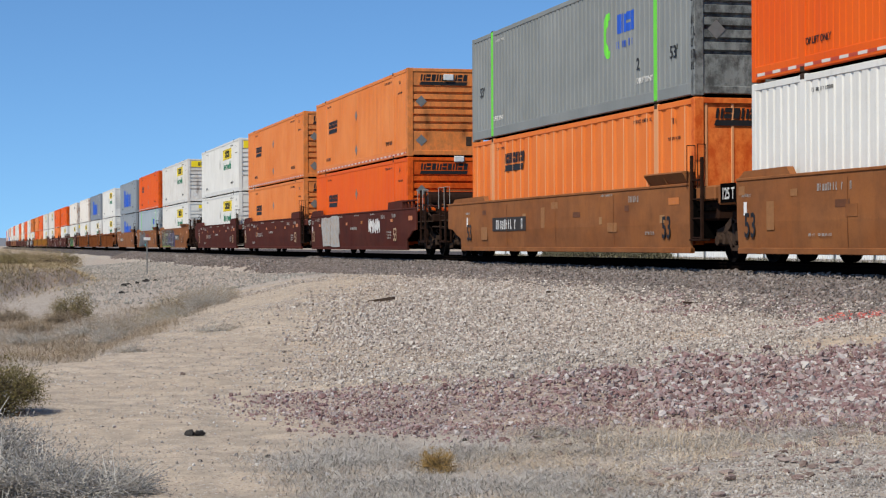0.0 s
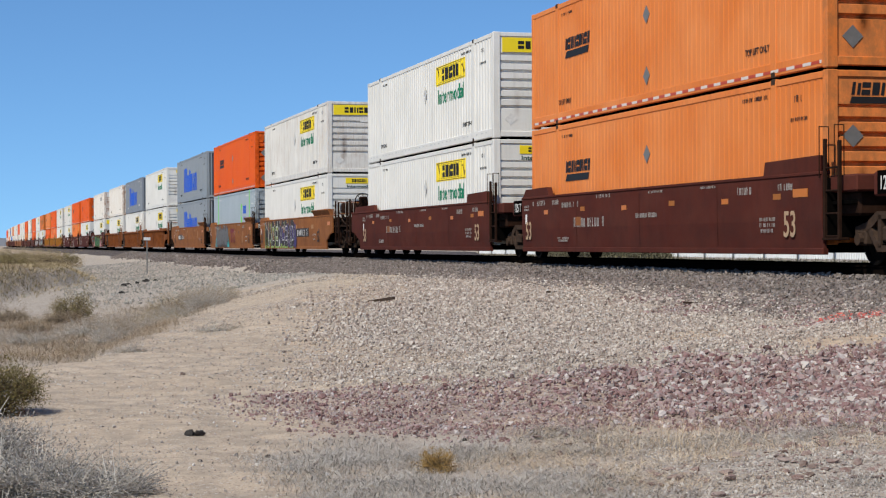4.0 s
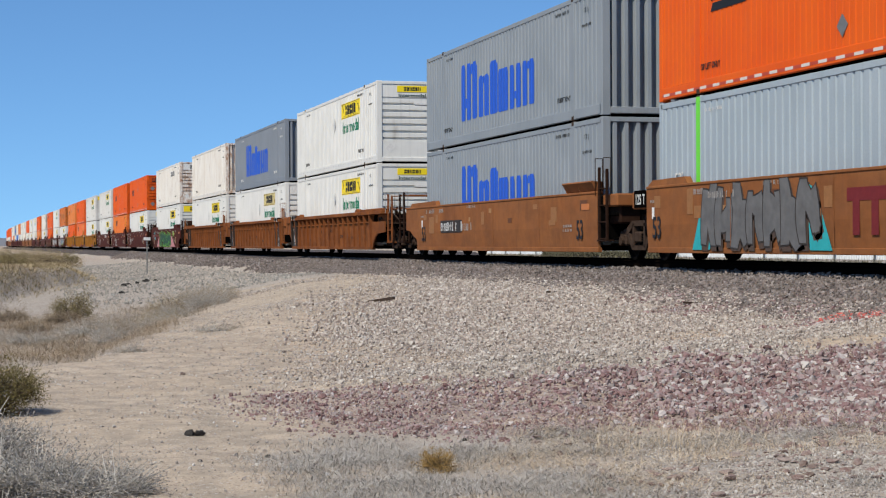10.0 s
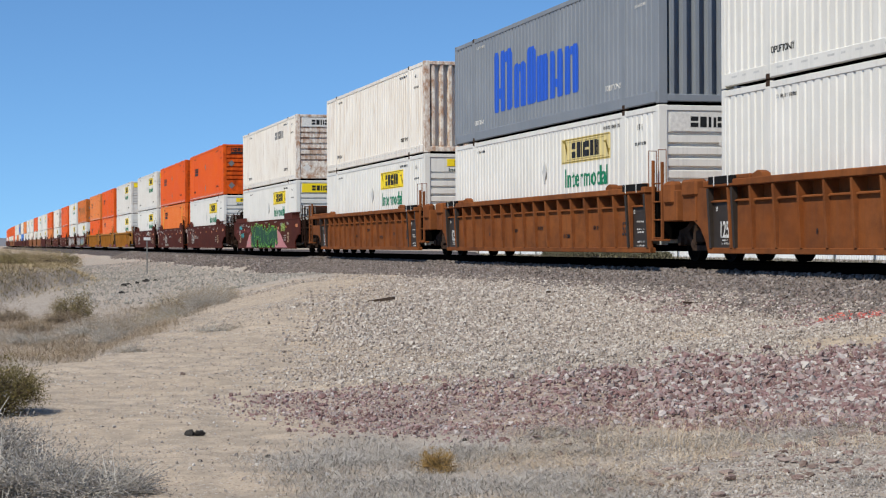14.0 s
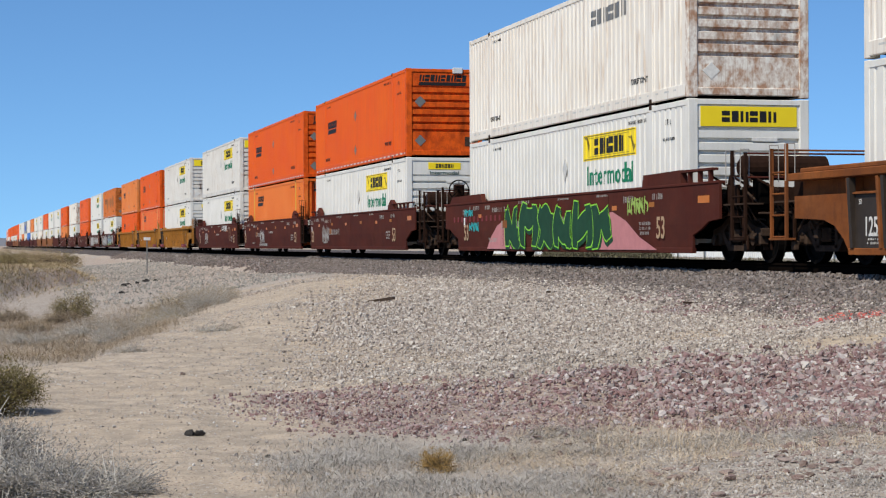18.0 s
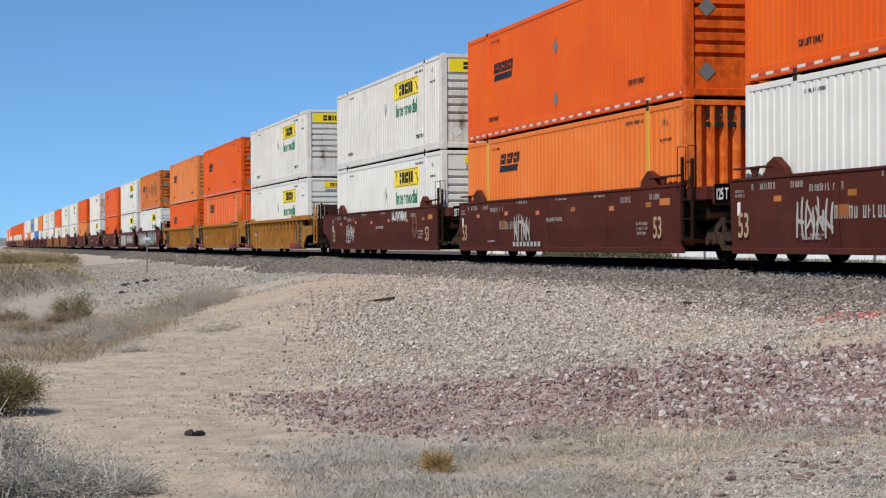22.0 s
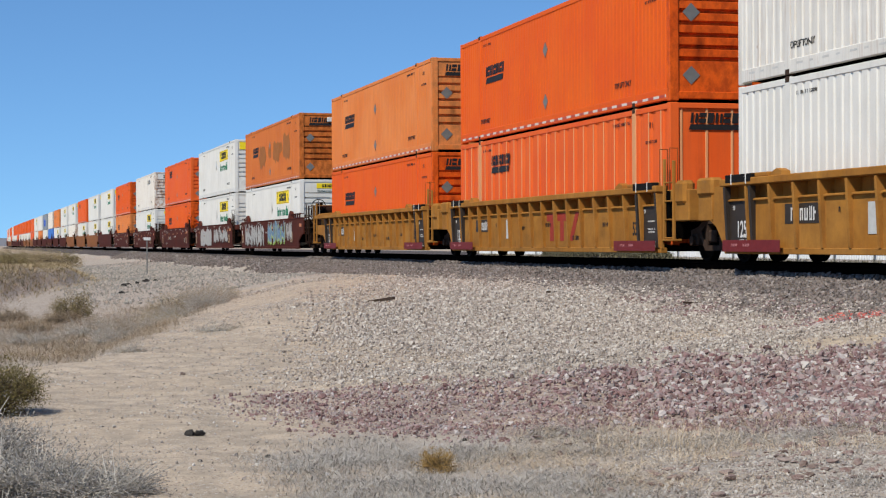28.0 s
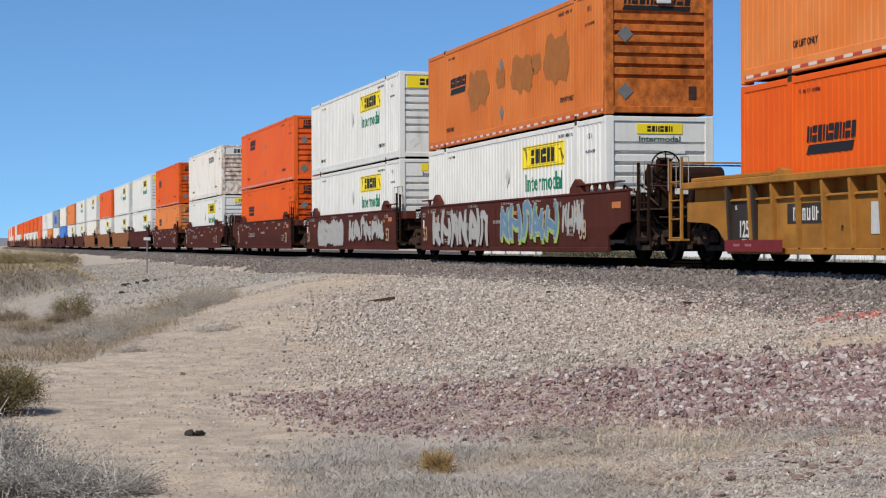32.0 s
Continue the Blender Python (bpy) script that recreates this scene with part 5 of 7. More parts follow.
# ---- lettering, patches and sprayed paint on the cars ----
def sprayed(ob, x0, x1, z0, z1, n, fill, rim, back, seed, label, fat=0.13, shade=None):
    """Sprayed block shapes: a cloud behind, pale rims and dark fills, each layer a little prouder."""
    rnd = random.Random(seed)
    face = -WY - 0.004
    if back is not None:
        o = Solid()
        for i in range(3 * n + 1):
            c, r = x0 + (x1 - x0) * i / (3 * n), (x1 - x0) / n * rnd.uniform(0.25, 0.5)
            k = rnd.uniform(0.35, 0.62)
            o.prism([(c + r * math.cos(a) * rnd.uniform(0.8, 1.1), min(z1, max(z0, (z0 + z1) / 2 - 0.05 + (z1 - z0) * k * math.sin(a) * rnd.uniform(0.9, 1.1)))) for a in np.linspace(0, 6.0, 12)], "y", face - 0.0004 * i - 0.001, face - 0.0004 * i)
        tagged(part("sprayed_cloud", o, back, ob, label), kind="stuff")
    a_layer, b_layer, c_layer = Solid(), Solid(), Solid()
    w = (x1 - x0) / n
    for i in range(n):
        a, b = x0 + w * i, x0 + w * (i + 1)
        h = z1 - z0
        lean = rnd.uniform(-0.10, 0.16) * w
        strokes = [((a + 0.16 * w, z0 + rnd.uniform(0, 0.1) * h), (a + 0.2 * w + lean, z1 - rnd.uniform(0, 0.18) * h))]
        strokes.append(((b - 0.16 * w, z0 + rnd.uniform(0, 0.25) * h), (b - 0.24 * w + lean, z1 - rnd.uniform(0, 0.35) * h)))
        strokes.append(((a + 0.2 * w, z0 + h * rnd.uniform(0.25, 0.85)), (b - 0.12 * w, z0 + h * rnd.uniform(0.25, 0.85))))
        if rnd.random() < 0.65:
            strokes.append(((a + 0.15 * w, z0 + h * rnd.uniform(0.7, 0.95)), (b - 0.05 * w, z0 + h * rnd.uniform(0.0, 0.35))))
        for j, (p, q) in enumerate(strokes):
            p, q = Vector((*p, 0)), Vector((*q, 0))
            d = (q - p).normalized()
            side = Vector((-d.y, d.x, 0))
            t = fat * w * rnd.uniform(0.8, 1.3)
            level = face - 0.004 - 0.0008 * i
            for layer, grow, dep, drop in ((c_layer, 0.04, 0.0, 0.09), (a_layer, min(0.032, 0.05 * w), 0.0002 + 0.00005 * j, 0.0), (b_layer, 0.0, 0.0005 + 0.00005 * j, 0.0)):
                if layer is c_layer and shade is None:
                    continue
                g = t + grow
                bow = side * (0.16 * w * math.sin(2.3 * i + 1.7 * j))
                pts = [p - d * grow + (q - p + d * 2 * grow) * (a / 8) + bow * (4 * (a / 8) * (1 - a / 8)) for a in range(9)]
                wid = [g * (0.55 + 0.45 * math.sin(math.pi * (0.12 + 0.76 * a / 8))) for a in range(9)]
                c = [o - side * k for o, k in zip(pts, wid)] + [o + side * k for o, k in reversed(list(zip(pts, wid)))]
                dd = (level if layer is not c_layer else face - 0.003) - dep
                layer.prism([(v.x + drop * 0.6, max(0.22, min(1.50, v.y - drop))) for v in c], "y", dd - 0.00004, dd)
    if shade is not None:
        tagged(part("sprayed_shade", c_layer, shade, ob, label), kind="stuff")
    tagged(part("sprayed_rim", a_layer, rim, ob, label), kind="stuff")
    tagged(part("sprayed_fill", b_layer, fill, ob, label), kind="stuff")


def sprayed_word(ob, text, x0, x1, z0, z1, fill, rim, shade, label):
    """A tall sprayed word: dark letters, a pale rim round each and a bright drop shade."""
    for name, swell, mat, dx, dz, out in (("sprayed_shade", 0.07, shade, -0.10, -0.08, 0.004), ("sprayed_rim", 0.058, rim, 0, 0, 0.007), ("sprayed_fill", 0.036, fill, 0, 0, 0.010)):
        cu = bpy.data.curves.new("words", "FONT")
        cu.body, cu.size, cu.align_x, cu.offset, cu.space_character, cu.shear = text, 1.0, "LEFT", swell, 1.10, -0.12
        src = bpy.data.objects.new("words", cu)
        me = bpy.data.meshes.new_from_object(src)
        bpy.data.objects.remove(src)
        co = np.empty(len(me.vertices) * 3)
        me.vertices.foreach_get("co", co)
        co = co.reshape(-1, 3)
        lo, hi = co.min(0), co.max(0)
        flat = np.stack([x0 + (x1 - x0) * (co[:, 0] - lo[0]) / (hi[0] - lo[0]) + dx, np.full(len(co), -WY - out), np.clip(z0 + (z1 - z0) * (co[:, 1] - lo[1]) / (hi[1] - lo[1]) + dz, 0.215, 1.49)], -1)
        me.vertices.foreach_set("co", flat.reshape(-1))
        me.materials.clear()
        me.materials.append(mat)
        tagged(part(name, me, None, ob, label), kind="stuff")


def car_marks(ob, n, style, colour, left, right):
    rnd = random.Random(100 + n)
    face = -WY - (0.004 if style == "flat" else 0.06)
    pale = M["chalk"]

    def bar(name, x, z, w, h, mat, d=0.0):
        me = shared(("bar", round(w, 2), round(h, 2), mat.name), lambda: Solid().box(-w / 2, -0.002, -h / 2, w / 2, 0.001, h / 2).mesh(name, mat))
        decal(name, me, ob, x, face - d, z)

    def small(x, z, w, h, k, mat, out=0.0):
        tagged(decal("stencil", shared(("cst", w, h, k % 5, mat.name), lambda: stencil(w, h, 6, k, mat)), ob, x, face - 0.003 - out, z), kind="stuff")

    if style == "flat":
        ink = pale if colour == "maroon" else M["ink"]
        for e in (-1, 1):
            decal("lettering", lettering("53", 0.62, M["tan"] if colour == "maroon" else ink, 0.8), ob, e * 7.4 - (0.3 if e < 0 else 0.3), face - 0.004, 0.66)
        if left == "joint":
            bar("end_plate", -8.72, 1.29, 0.70, 0.36, M["dark"], -0.03)
            decal("lettering", lettering("125 T", 0.30, pale, 0.8), ob, -8.72, face + 0.026, 1.27)
        for i, x in enumerate((-6.3, -3.6, -0.9, 1.8, 4.4, 6.6)):
            if colour == "maroon":
                bar("reflector", x, 1.13 + 0.03 * (i % 2), 0.30, 0.10, M["amberlens"] if i % 2 == 0 or rnd.random() < 0.3 else M["smear"])
            elif i % 2 == 0:
                bar("paint_patch", x + rnd.uniform(-0.8, 0.8), rnd.uniform(0.5, 1.25), rnd.choice((0.3, 0.45, 0.6)), rnd.choice((0.2, 0.35, 0.5)), M["patch"], 0.0002 * i)
        if colour == "brown":
            for i in range(9):
                bar("paint_patch", -7.6 + 1.85 * i + rnd.uniform(-0.5, 0.5), rnd.uniform(0.82, 1.34), rnd.choice((0.18, 0.26, 0.34, 0.5)), rnd.choice((0.12, 0.16, 0.24)), M[rnd.choice(("palepatch", "patch", "palepatch", "faint"))], 0.0011 + 0.0001 * i)
        bar("paint_patch", 9.3 if right == "coupler" else 7.5, 1.20, 0.55, 0.14, M["amberlens"], 0.002)
        bar("paint_patch", -7.9, 0.98, 0.13, 0.24, M["tape_white"], 0.002)
        bar("number_panel" if n in (1, 5, 7) else "paint_patch", {1: -3.85, 5: 3.4, 7: -4.4}.get(n, -3.9), 0.88, {1: 3.0, 5: 3.1, 7: 2.4}.get(n, 0.4), 0.36 if n in (1, 5, 7) else 0.2, M["soot"] if n in (1, 5, 7) else M["brown"], 0.003)
        small({1: -3.85, 5: 3.4, 7: -4.4}.get(n, -4.5), 0.88 if n in (1, 5, 7) else 1.28, 2.6 if n in (1, 5, 7) else 1.3, 0.26 if n in (1, 5, 7) else 0.13, 1, pale if n in (1, 5, 7) else M["dim"], 0.004)
        for k, (x, z, w, h) in enumerate(((-6.9, 1.36, 0.9, 0.12), (-5.6, 1.36, 0.5, 0.12), (5.2, 1.30, 0.7, 0.14), (6.9, 1.32, 0.5, 0.12), (6.2, 0.78, 0.6, 0.07), (6.2, 0.68, 0.6, 0.07), (6.2, 0.58, 0.5, 0.07), (0.4, 0.95, 1.2, 0.10), (0.9, 1.42, 0.8, 0.05), (-7.85, 1.30, 0.4, 0.06), (-7.85, 1.22, 0.4, 0.06), (-3.2, 0.86, 2.0, 0.22), (-5.0, 0.5, 0.8, 0.05), (-5.0, 0.44, 0.7, 0.05), (3.6, 1.42, 0.7, 0.05), (-2.2, 1.42, 0.9, 0.08))):
            if rnd.random() < (0.95 if colour == "maroon" else 0.5):
                small(x, z, w, h, k, M["dim"])
        # plain run of weld seams
        for x in (-4.04, 0.0, 4.04):
            bar("weld_seam", x, 0.86, 0.018, 1.1, m_of(colour), 0.0045)
    else:
        for e in (-1, 1):
            x0 = e * 7.48
            if colour == "rust" and e > 0 and right == "coupler":
                decal("lettering", lettering("53", 0.40, M["ink"], 0.7), ob, 5.9, -WY - 0.006, 0.66)
                for px, pz in ((4.0, 0.75), (6.9, 0.9)):
                    bar("paint_patch", px, pz, 0.22, 0.32, M["palepatch"] if px > 5 else M["soot"], -0.05)
                continue
            me = shared(("blackpanel",), lambda: Solid().box(-0.50, -0.004, -0.46, 0.50, 0.004, 0.44, 0.002).mesh("black_panel", M["soot"]))
            decal("black_panel", me, ob, x0, -WY - 0.006, 0.70)
            for dx in (-0.54, 0.54):
                decal("panel_edge", shared(("panel_edge",), lambda: Solid().prism([(-WY - 0.055, 0.28), (-WY - 0.116, 1.385), (-WY, 1.385), (-WY, 0.28)], "x", -0.045, 0.045).mesh("panel_edge", M["soot"])), ob, x0 + dx, 0, 0)
            if e < 0:
                decal("lettering", lettering("125", 0.42, pale, 0.72), ob, x0 + 0.02, -WY - 0.012, 0.60)
                decal("lettering", lettering("53", 0.11, pale, 0.8), ob, x0 - 0.32, -WY - 0.012, 1.00)
            else:
                decal("lettering", lettering("53", 0.11, pale, 0.8), ob, x0 - 0.25, -WY - 0.012, 1.02)
                decal("lettering", lettering("53", 0.40, M["ink"], 0.7), ob, 6.62, -WY - 0.006, 0.66)
            for k, z in enumerate((0.36, 0.42, 0.48) if e < 0 else (0.32, 0.40, 0.60, 0.66, 0.82)):
                tagged(decal("stencil", shared(("cst", 0.4, 0.035, k, pale.name), lambda: stencil(0.4, 0.035, 6, k, pale)), ob, x0 + 0.1, -WY - 0.012, z), kind="stuff")
            if colour == "yellow":
                decal("red_band", shared(("redband",), lambda: Solid().box(-1.2, -0.004, -0.11, 1.2, 0.004, 0.10, 0.002).mesh("red_band", M["oxide"])), ob, e * 6.86, -WY - 0.125, 0.32)
                for k in (-0.7, -0.2):
                    tagged(decal("stencil", shared(("cst", 0.3, 0.05, 2, "p"), lambda: stencil(0.3, 0.05, 6, 2, M["pink"])), ob, e * 6.86 + k, -WY - 0.133, 0.33), kind="stuff")
        if colour == "yellow":
            decal("number_panel", shared(("npanel",), lambda: Solid().box(-0.74, -0.002, -0.17, 0.74, 0.002, 0.17).mesh("number_panel", M["soot"])), ob, -4.97, -WY - 0.004, 0.86)
            tagged(decal("stencil", shared(("cst", 1.3, 0.24, 1, pale.name), lambda: stencil(1.3, 0.24, 6, 1, pale)), ob, -4.97, -WY - 0.009, 0.86), kind="stuff")
        for k in range(5):
            small_x = -3.5 + 2.1 * k
            tagged(decal("stencil", shared(("cst", 0.5, 0.1, k, "ink"), lambda: stencil(0.5, 0.1, 6, k, M["ink"])), ob, small_x, -WY - 0.01, rnd.uniform(0.5, 0.95)), kind="stuff")
        bar("paint_patch", -2.6 if colour == "yellow" else 7.0, 0.75, 0.36, 0.5, M["holder"] if colour == "yellow" else M["soot"], -0.052)
    # sprayed paint
    if n == 5:
        o = Solid()
        for i in range(14):
            c, r, rn = -2.6 + 4.3 * i / 13, 0.36, random.Random(i)
            o.prism([(c + r * math.cos(a) * rn.uniform(0.8, 1.1), min(1.49, max(0.22, 0.78 + (0.45 + 0.12 * (i > 5)) * math.sin(a) * rn.uniform(0.8, 1.1)))) for a in np.linspace(0, 6.0, 14)], "y", face - 0.0001 * i - 0.001, face - 0.0001 * i)
        tagged(part("sprayed_cloud", o, M["violet"], ob, "sprayed violet haze"), kind="stuff")
        sprayed_word(ob, "MADERCEAD", -6.7, 1.5, 0.27, 1.47, M["soot"], M["chalk"], M["limedull"], "tall sprayed dark letters with pale rims and a lime shade")
    elif n == 6:
        for k, (a, b) in enumerate(((-5.75, -5.0), (-0.75, -0.05))):
            lean = 0.35 if k == 0 else -0.35
            tagged(part("sprayed_cloud", Solid().prism([(a - 0.1, 0.24), (b, 0.24), (b - 0.25 + lean, 1.25), (a + 0.15 + lean, 1.38)], "y", face - 0.001, face), M["teal"], ob, "sprayed teal wedge"), kind="stuff")
        sprayed(ob, -5.4, -0.5, 0.24, 1.48, 7, M["greyspray"], M["soot"], None, 6, "sprayed grey and brown shapes", 0.24, M["brownspray"])
        decal("lettering", shared(("redmark",), lambda: mark_red(1.9, 0.75, M["oxide"])), ob, 1.4, face - 0.004, 0.86)
    elif n == 11:
        sprayed(ob, -3.9, 4.3, 0.24, 1.38, 6, M["forest"], M["limespray"], None, 13, "sprayed green shapes with lime rims", 0.15, M["forest"])
        for k, edge in enumerate(([(-5.6, 0.23), (-5.2, 0.55), (-4.6, 0.85), (-4.0, 0.98), (-3.2, 0.95), (-3.2, 0.23)], [(3.2, 1.02), (4.3, 1.05), (5.1, 0.85), (5.9, 0.5), (6.9, 0.23), (3.2, 0.23)])):
            part("sprayed_cloud", Solid().prism(edge, "y", face - 0.002, face - 0.001), M["pink"], ob, "sprayed pink cloud")
        sprayed(ob, 5.2, 6.4, 0.95, 1.35, 5, M["limedull"], M["limedull"], None, 3, "sprayed lime tag", 0.07)
        sprayed(ob, -7.9, -7.0, 1.14, 1.34, 4, M["teal"], M["teal"], None, 4, "sprayed teal tag", 0.07)
        sprayed(ob, -7.4, -6.4, 0.72, 0.96, 4, M["teal"], M["teal"], None, 5, "sprayed teal tag", 0.07)
        for j in range(12):
            bar("reflector", -9.0 + 0.42 * j, 1.06, 0.16, 0.15, M["oxide"])
    elif n == 2:
        rn = random.Random(4)
        top = [(-5.9 + 3.5 * i / 9, 1.46 + rn.uniform(-0.06, 0.03)) for i in range(10)]
        low = [(-2.2 - 3.4 * i / 9, 0.25 + rn.uniform(0, 0.06)) for i in range(10)]
        tagged(part("sprayed_cloud", Solid().prism(top + [(-2.28, 1.1), (-2.45, 0.7)] + low + [(-5.75, 0.7), (-5.98, 1.1)], "y", face - 0.002, face - 0.001), M["ghost"], ob, "sprayed cream-grey block"), kind="stuff")
        sprayed(ob, -5.6, -2.6, 0.40, 1.35, 4, M["ghost"], M["tan"], None, 9, "sprayed pale letters with brown rims", 0.12)
        sprayed(ob, 3.0, 4.8, 0.75, 1.25, 5, M["chalk"], M["chalk"], None, 8, "sprayed white tag")
    elif n == 16:
        decal("lettering", shared(("redmark2",), lambda: mark_red(2.4, 0.66, M["redspray"])), ob, 1.85, -WY - 0.006, 0.76)
    elif n in (12, 13, 14):
        x = {12: -5.6, 13: -2.9, 14: -5.3, 3: 1.0, 4: 2.0}[n]
        sprayed(ob, x, x + 1.4, 0.42, 1.12, 4, M["ghost"], M["ghost"], None, n, "sprayed pale tag", 0.05)
        if n == 14:
            sprayed(ob, 2.3, 4.4, 1.12, 1.46, 8, M["chalk"], M["chalk"], None, 31, "sprayed white tag", 0.06)
            decal("medallion", shared(("medal",), lambda: Solid().prism([(0.36 * math.cos(a), 0.40 * math.sin(a)) for a in np.linspace(0, 6.0, 20)], "y", 0, 0.002).mesh("medallion", M["faint"])), ob, 5.5, face - 0.002, 0.95, label="faded brown round emblem")
            decal("medallion_cross", shared(("medal2",), lambda: Solid().box(-0.24, 0, -0.05, 0.24, 0.002, 0.05).box(-0.05, 0, -0.26, 0.05, 0.002, 0.26).mesh("medallion_cross", M["maroon"])), ob, 5.5, face - 0.005, 0.95)
        if n == 13:
            for j in range(8):
                bar("sprayed_bar", -2.9 + 0.3 * j, 0.36, 0.2, 0.12, M["ghost"])
    elif n == 18:
        sprayed(ob, -6.8, -0.6, 0.28, 1.42, 6, M["ghost"], M["soot"], None, 18, "sprayed pale shapes")
        sprayed(ob, 0.4, 5.2, 0.45, 1.42, 5, M["skyspray"], M["ghost"], None, 19, "sprayed dusty blue shapes with pale rims", 0.12, M["limedull"])
        sprayed(ob, 5.6, 7.2, 0.6, 1.35, 4, M["ghost"], M["ghost"], None, 20, "sprayed pale tag")
    elif n == 19:
        sprayed(ob, -5.3, -0.6, 0.3, 1.35, 4, M["ghost"], M["ghost"], M["ghost"], 21, "sprayed pale grey block")
        sprayed(ob, 0.6, 6.6, 0.5, 1.25, 6, M["ghost"], M["soot"], None, 22, "sprayed pale tag")


def mark_red(w, h, mat):
    """A maker's mark as plain bars: one long bar on two posts and a slanting slab."""
    o = Solid().box(-w / 2, 0, h * 0.22, w * 0.20, 0.002, h / 2)
    o.box(-w * 0.40, 0, -h / 2, -w * 0.28, 0.002, h * 0.22).box(-w * 0.08, 0, -h / 2, w * 0.04, 0.002, h * 0.22)
    o.prism([(w * 0.20, -h / 2), (w * 0.31, -h / 2), (w / 2, h / 2), (w * 0.39, h / 2)], "y", 0, 0.002)
    return o.mesh("lettering", mat)


def m_of(colour):
    return M[colour]


# ---- the train, front to rear: place along the track, top box, bottom box, car style, car colour, joints ----
HUNT, SPOT, FADED = ("white", "wave", "ribs", "hunt"), ("spotted", "wave", "ribs", "hunt"), ("white", "wave", "ribs", "faded")
RUSTY = ("cream", "wave", "ribs", "oldhunt")
SNL, SNLF, SNLB, SNLC, SNLP, SNLQ = (("orange", "fine", "ribs", "snl"), ("amber", "fine", "ribs", "snl"), ("bright", "wave", "ribs", "snl"), ("coral", "fine", "ribs", "snl"),
                                     ("bright", "post", "bars", "snl"), ("coral", "post", "bars", "snl"))
GREY, PALE, ISLE, ISLD = ("grey", "wave", "ribs", "lime"), ("pale", "wave", "ribs", "lime"), ("steel", "wave", "bars", "isl"), ("slate", "wave", "bars", "isl")
WHITE, BLUE, CREAM = ("white", "wave", "bars", ""), ("blue", "wave", "ribs", ""), ("cream", "wave", "bars", "")
C, J = "coupler", "joint"
TRAIN = [
    (159.5, SNL, HUNT, "flat", "brown", J, C), (140.7, GREY, SNLP, "flat", "brown", C, J),
    (116.65, SNLF, SNL, "flat", "maroon", J, C), (97.5, SNLF, SNLF, "flat", "maroon", J, J), (77.9, HUNT, HUNT, "flat", "maroon", C, J),
    (54.1, SPOT, HUNT, "flat", "brown", J, C), (34.9, SNL, PALE, "flat", "brown", J, J), (15.3, ISLE, ISLE, "flat", "brown", C, J),
    (-8.06, HUNT, HUNT, "rib", "rust", J, C), (-27.4, ISLD, FADED, "rib", "rust", J, J), (-47.3, CREAM, HUNT, "rib", "rust", C, J),
    (-70.6, RUSTY, HUNT, "flat", "maroon", C, C),
    (-94.5, SNL, HUNT, "flat", "maroon", J, C), (-113.5, SNL, ("bright", "wave", "bars", "snl"), "flat", "maroon", J, J), (-132.7, SPOT, HUNT, "flat", "maroon", C, J),
    (-155.4, SPOT, HUNT, "rib", "yellow", J, C), (-174.9, SNL, SNLQ, "rib", "yellow", J, J), (-194.4, SNLF, SNL, "rib", "yellow", C, J),
    (-217.8, ("burnt", "fine", "ribs", "smear"), HUNT, "flat", "maroon", J, C), (-237.9, HUNT, HUNT, "flat", "maroon", J, J), (-258.4, SNLC, SNL, "flat", "maroon", C, J),
]
REST = [(RUSTY, HUNT), (SNL, SNLF), (HUNT, HUNT), (HUNT, HUNT), (SNLC, HUNT), (HUNT, CREAM), (HUNT, HUNT), (SNLF, HUNT), (CREAM, BLUE), (ISLE, WHITE), (WHITE, SNLF), (HUNT, WHITE),
        (SNLC, SNLC), (SNL, HUNT), (SNL, HUNT), (SNL, HUNT), (SNLC, HUNT), (SNL, SNL), (SNLC, HUNT), (SNL, WHITE), (HUNT, HUNT), (SNL, SNL), (SNLC, HUNT), (HUNT, HUNT), (SNL, HUNT), (HUNT, HUNT), (SNLC, SNL)]
RESTU = [-282.4, -304.5, -324.9, -345.4, -366.0, -388.0, -408.7, -429.4, -450.2, -471.2, -492.0, -512.0]
for i, (a, b) in enumerate(REST):
    u = RESTU[i] if i < len(RESTU) else -512.0 - 20.8 * (i - len(RESTU) + 1)
    TRAIN.append((u, a, b, "flat", ("maroon", "brown", "maroon")[(i // 3) % 3], (J, J, C)[i % 3], (C, J, J)[i % 3]))

MOVING = []
BOXES = {}
for n, (u, up, down, style, colour, left, right) in enumerate(TRAIN):
    uc = u + HX
    far = n > 22
    for kind, z in ((down, 0.33), (up, 0.33 + CH + 0.03)):
        if kind[3] == "hunt" and (z < 1 and n != 11 or n == 8):
            kind = (*kind[:3], "hunt2")
        if (kind, far) not in BOXES:
            ob = BOXES[kind, far] = container(kind, far)
        else:
            ob = copy_thing(BOXES[kind, far], Matrix())
        MOVING.append((ob, uc, z))
    car = well_car(style, colour, left, right, n, far)
    if not far:
        car_marks(car, n, style, colour, left, right)
    MOVING.append((car, uc, 0.0))


# ---- stones ----
PHI = (1 + 5 ** 0.5) / 2
ICO_V = np.array([(-1, PHI, 0), (1, PHI, 0), (-1, -PHI, 0), (1, -PHI, 0), (0, -1, PHI), (0, 1, PHI), (0, -1, -PHI), (0, 1, -PHI), (PHI, 0, -1), (PHI, 0, 1), (-PHI, 0, -1), (-PHI, 0, 1)]) / 1.9
ICO_F = np.array([int(c, 16) for c in "0b5 051 017 07a 0ab 159 5b4 ba2 a76 718 394 342 326 368 389 495 24b 62a 867 981".replace(" ", "")]).reshape(-1, 3)
RND = np.random.default_rng(7)


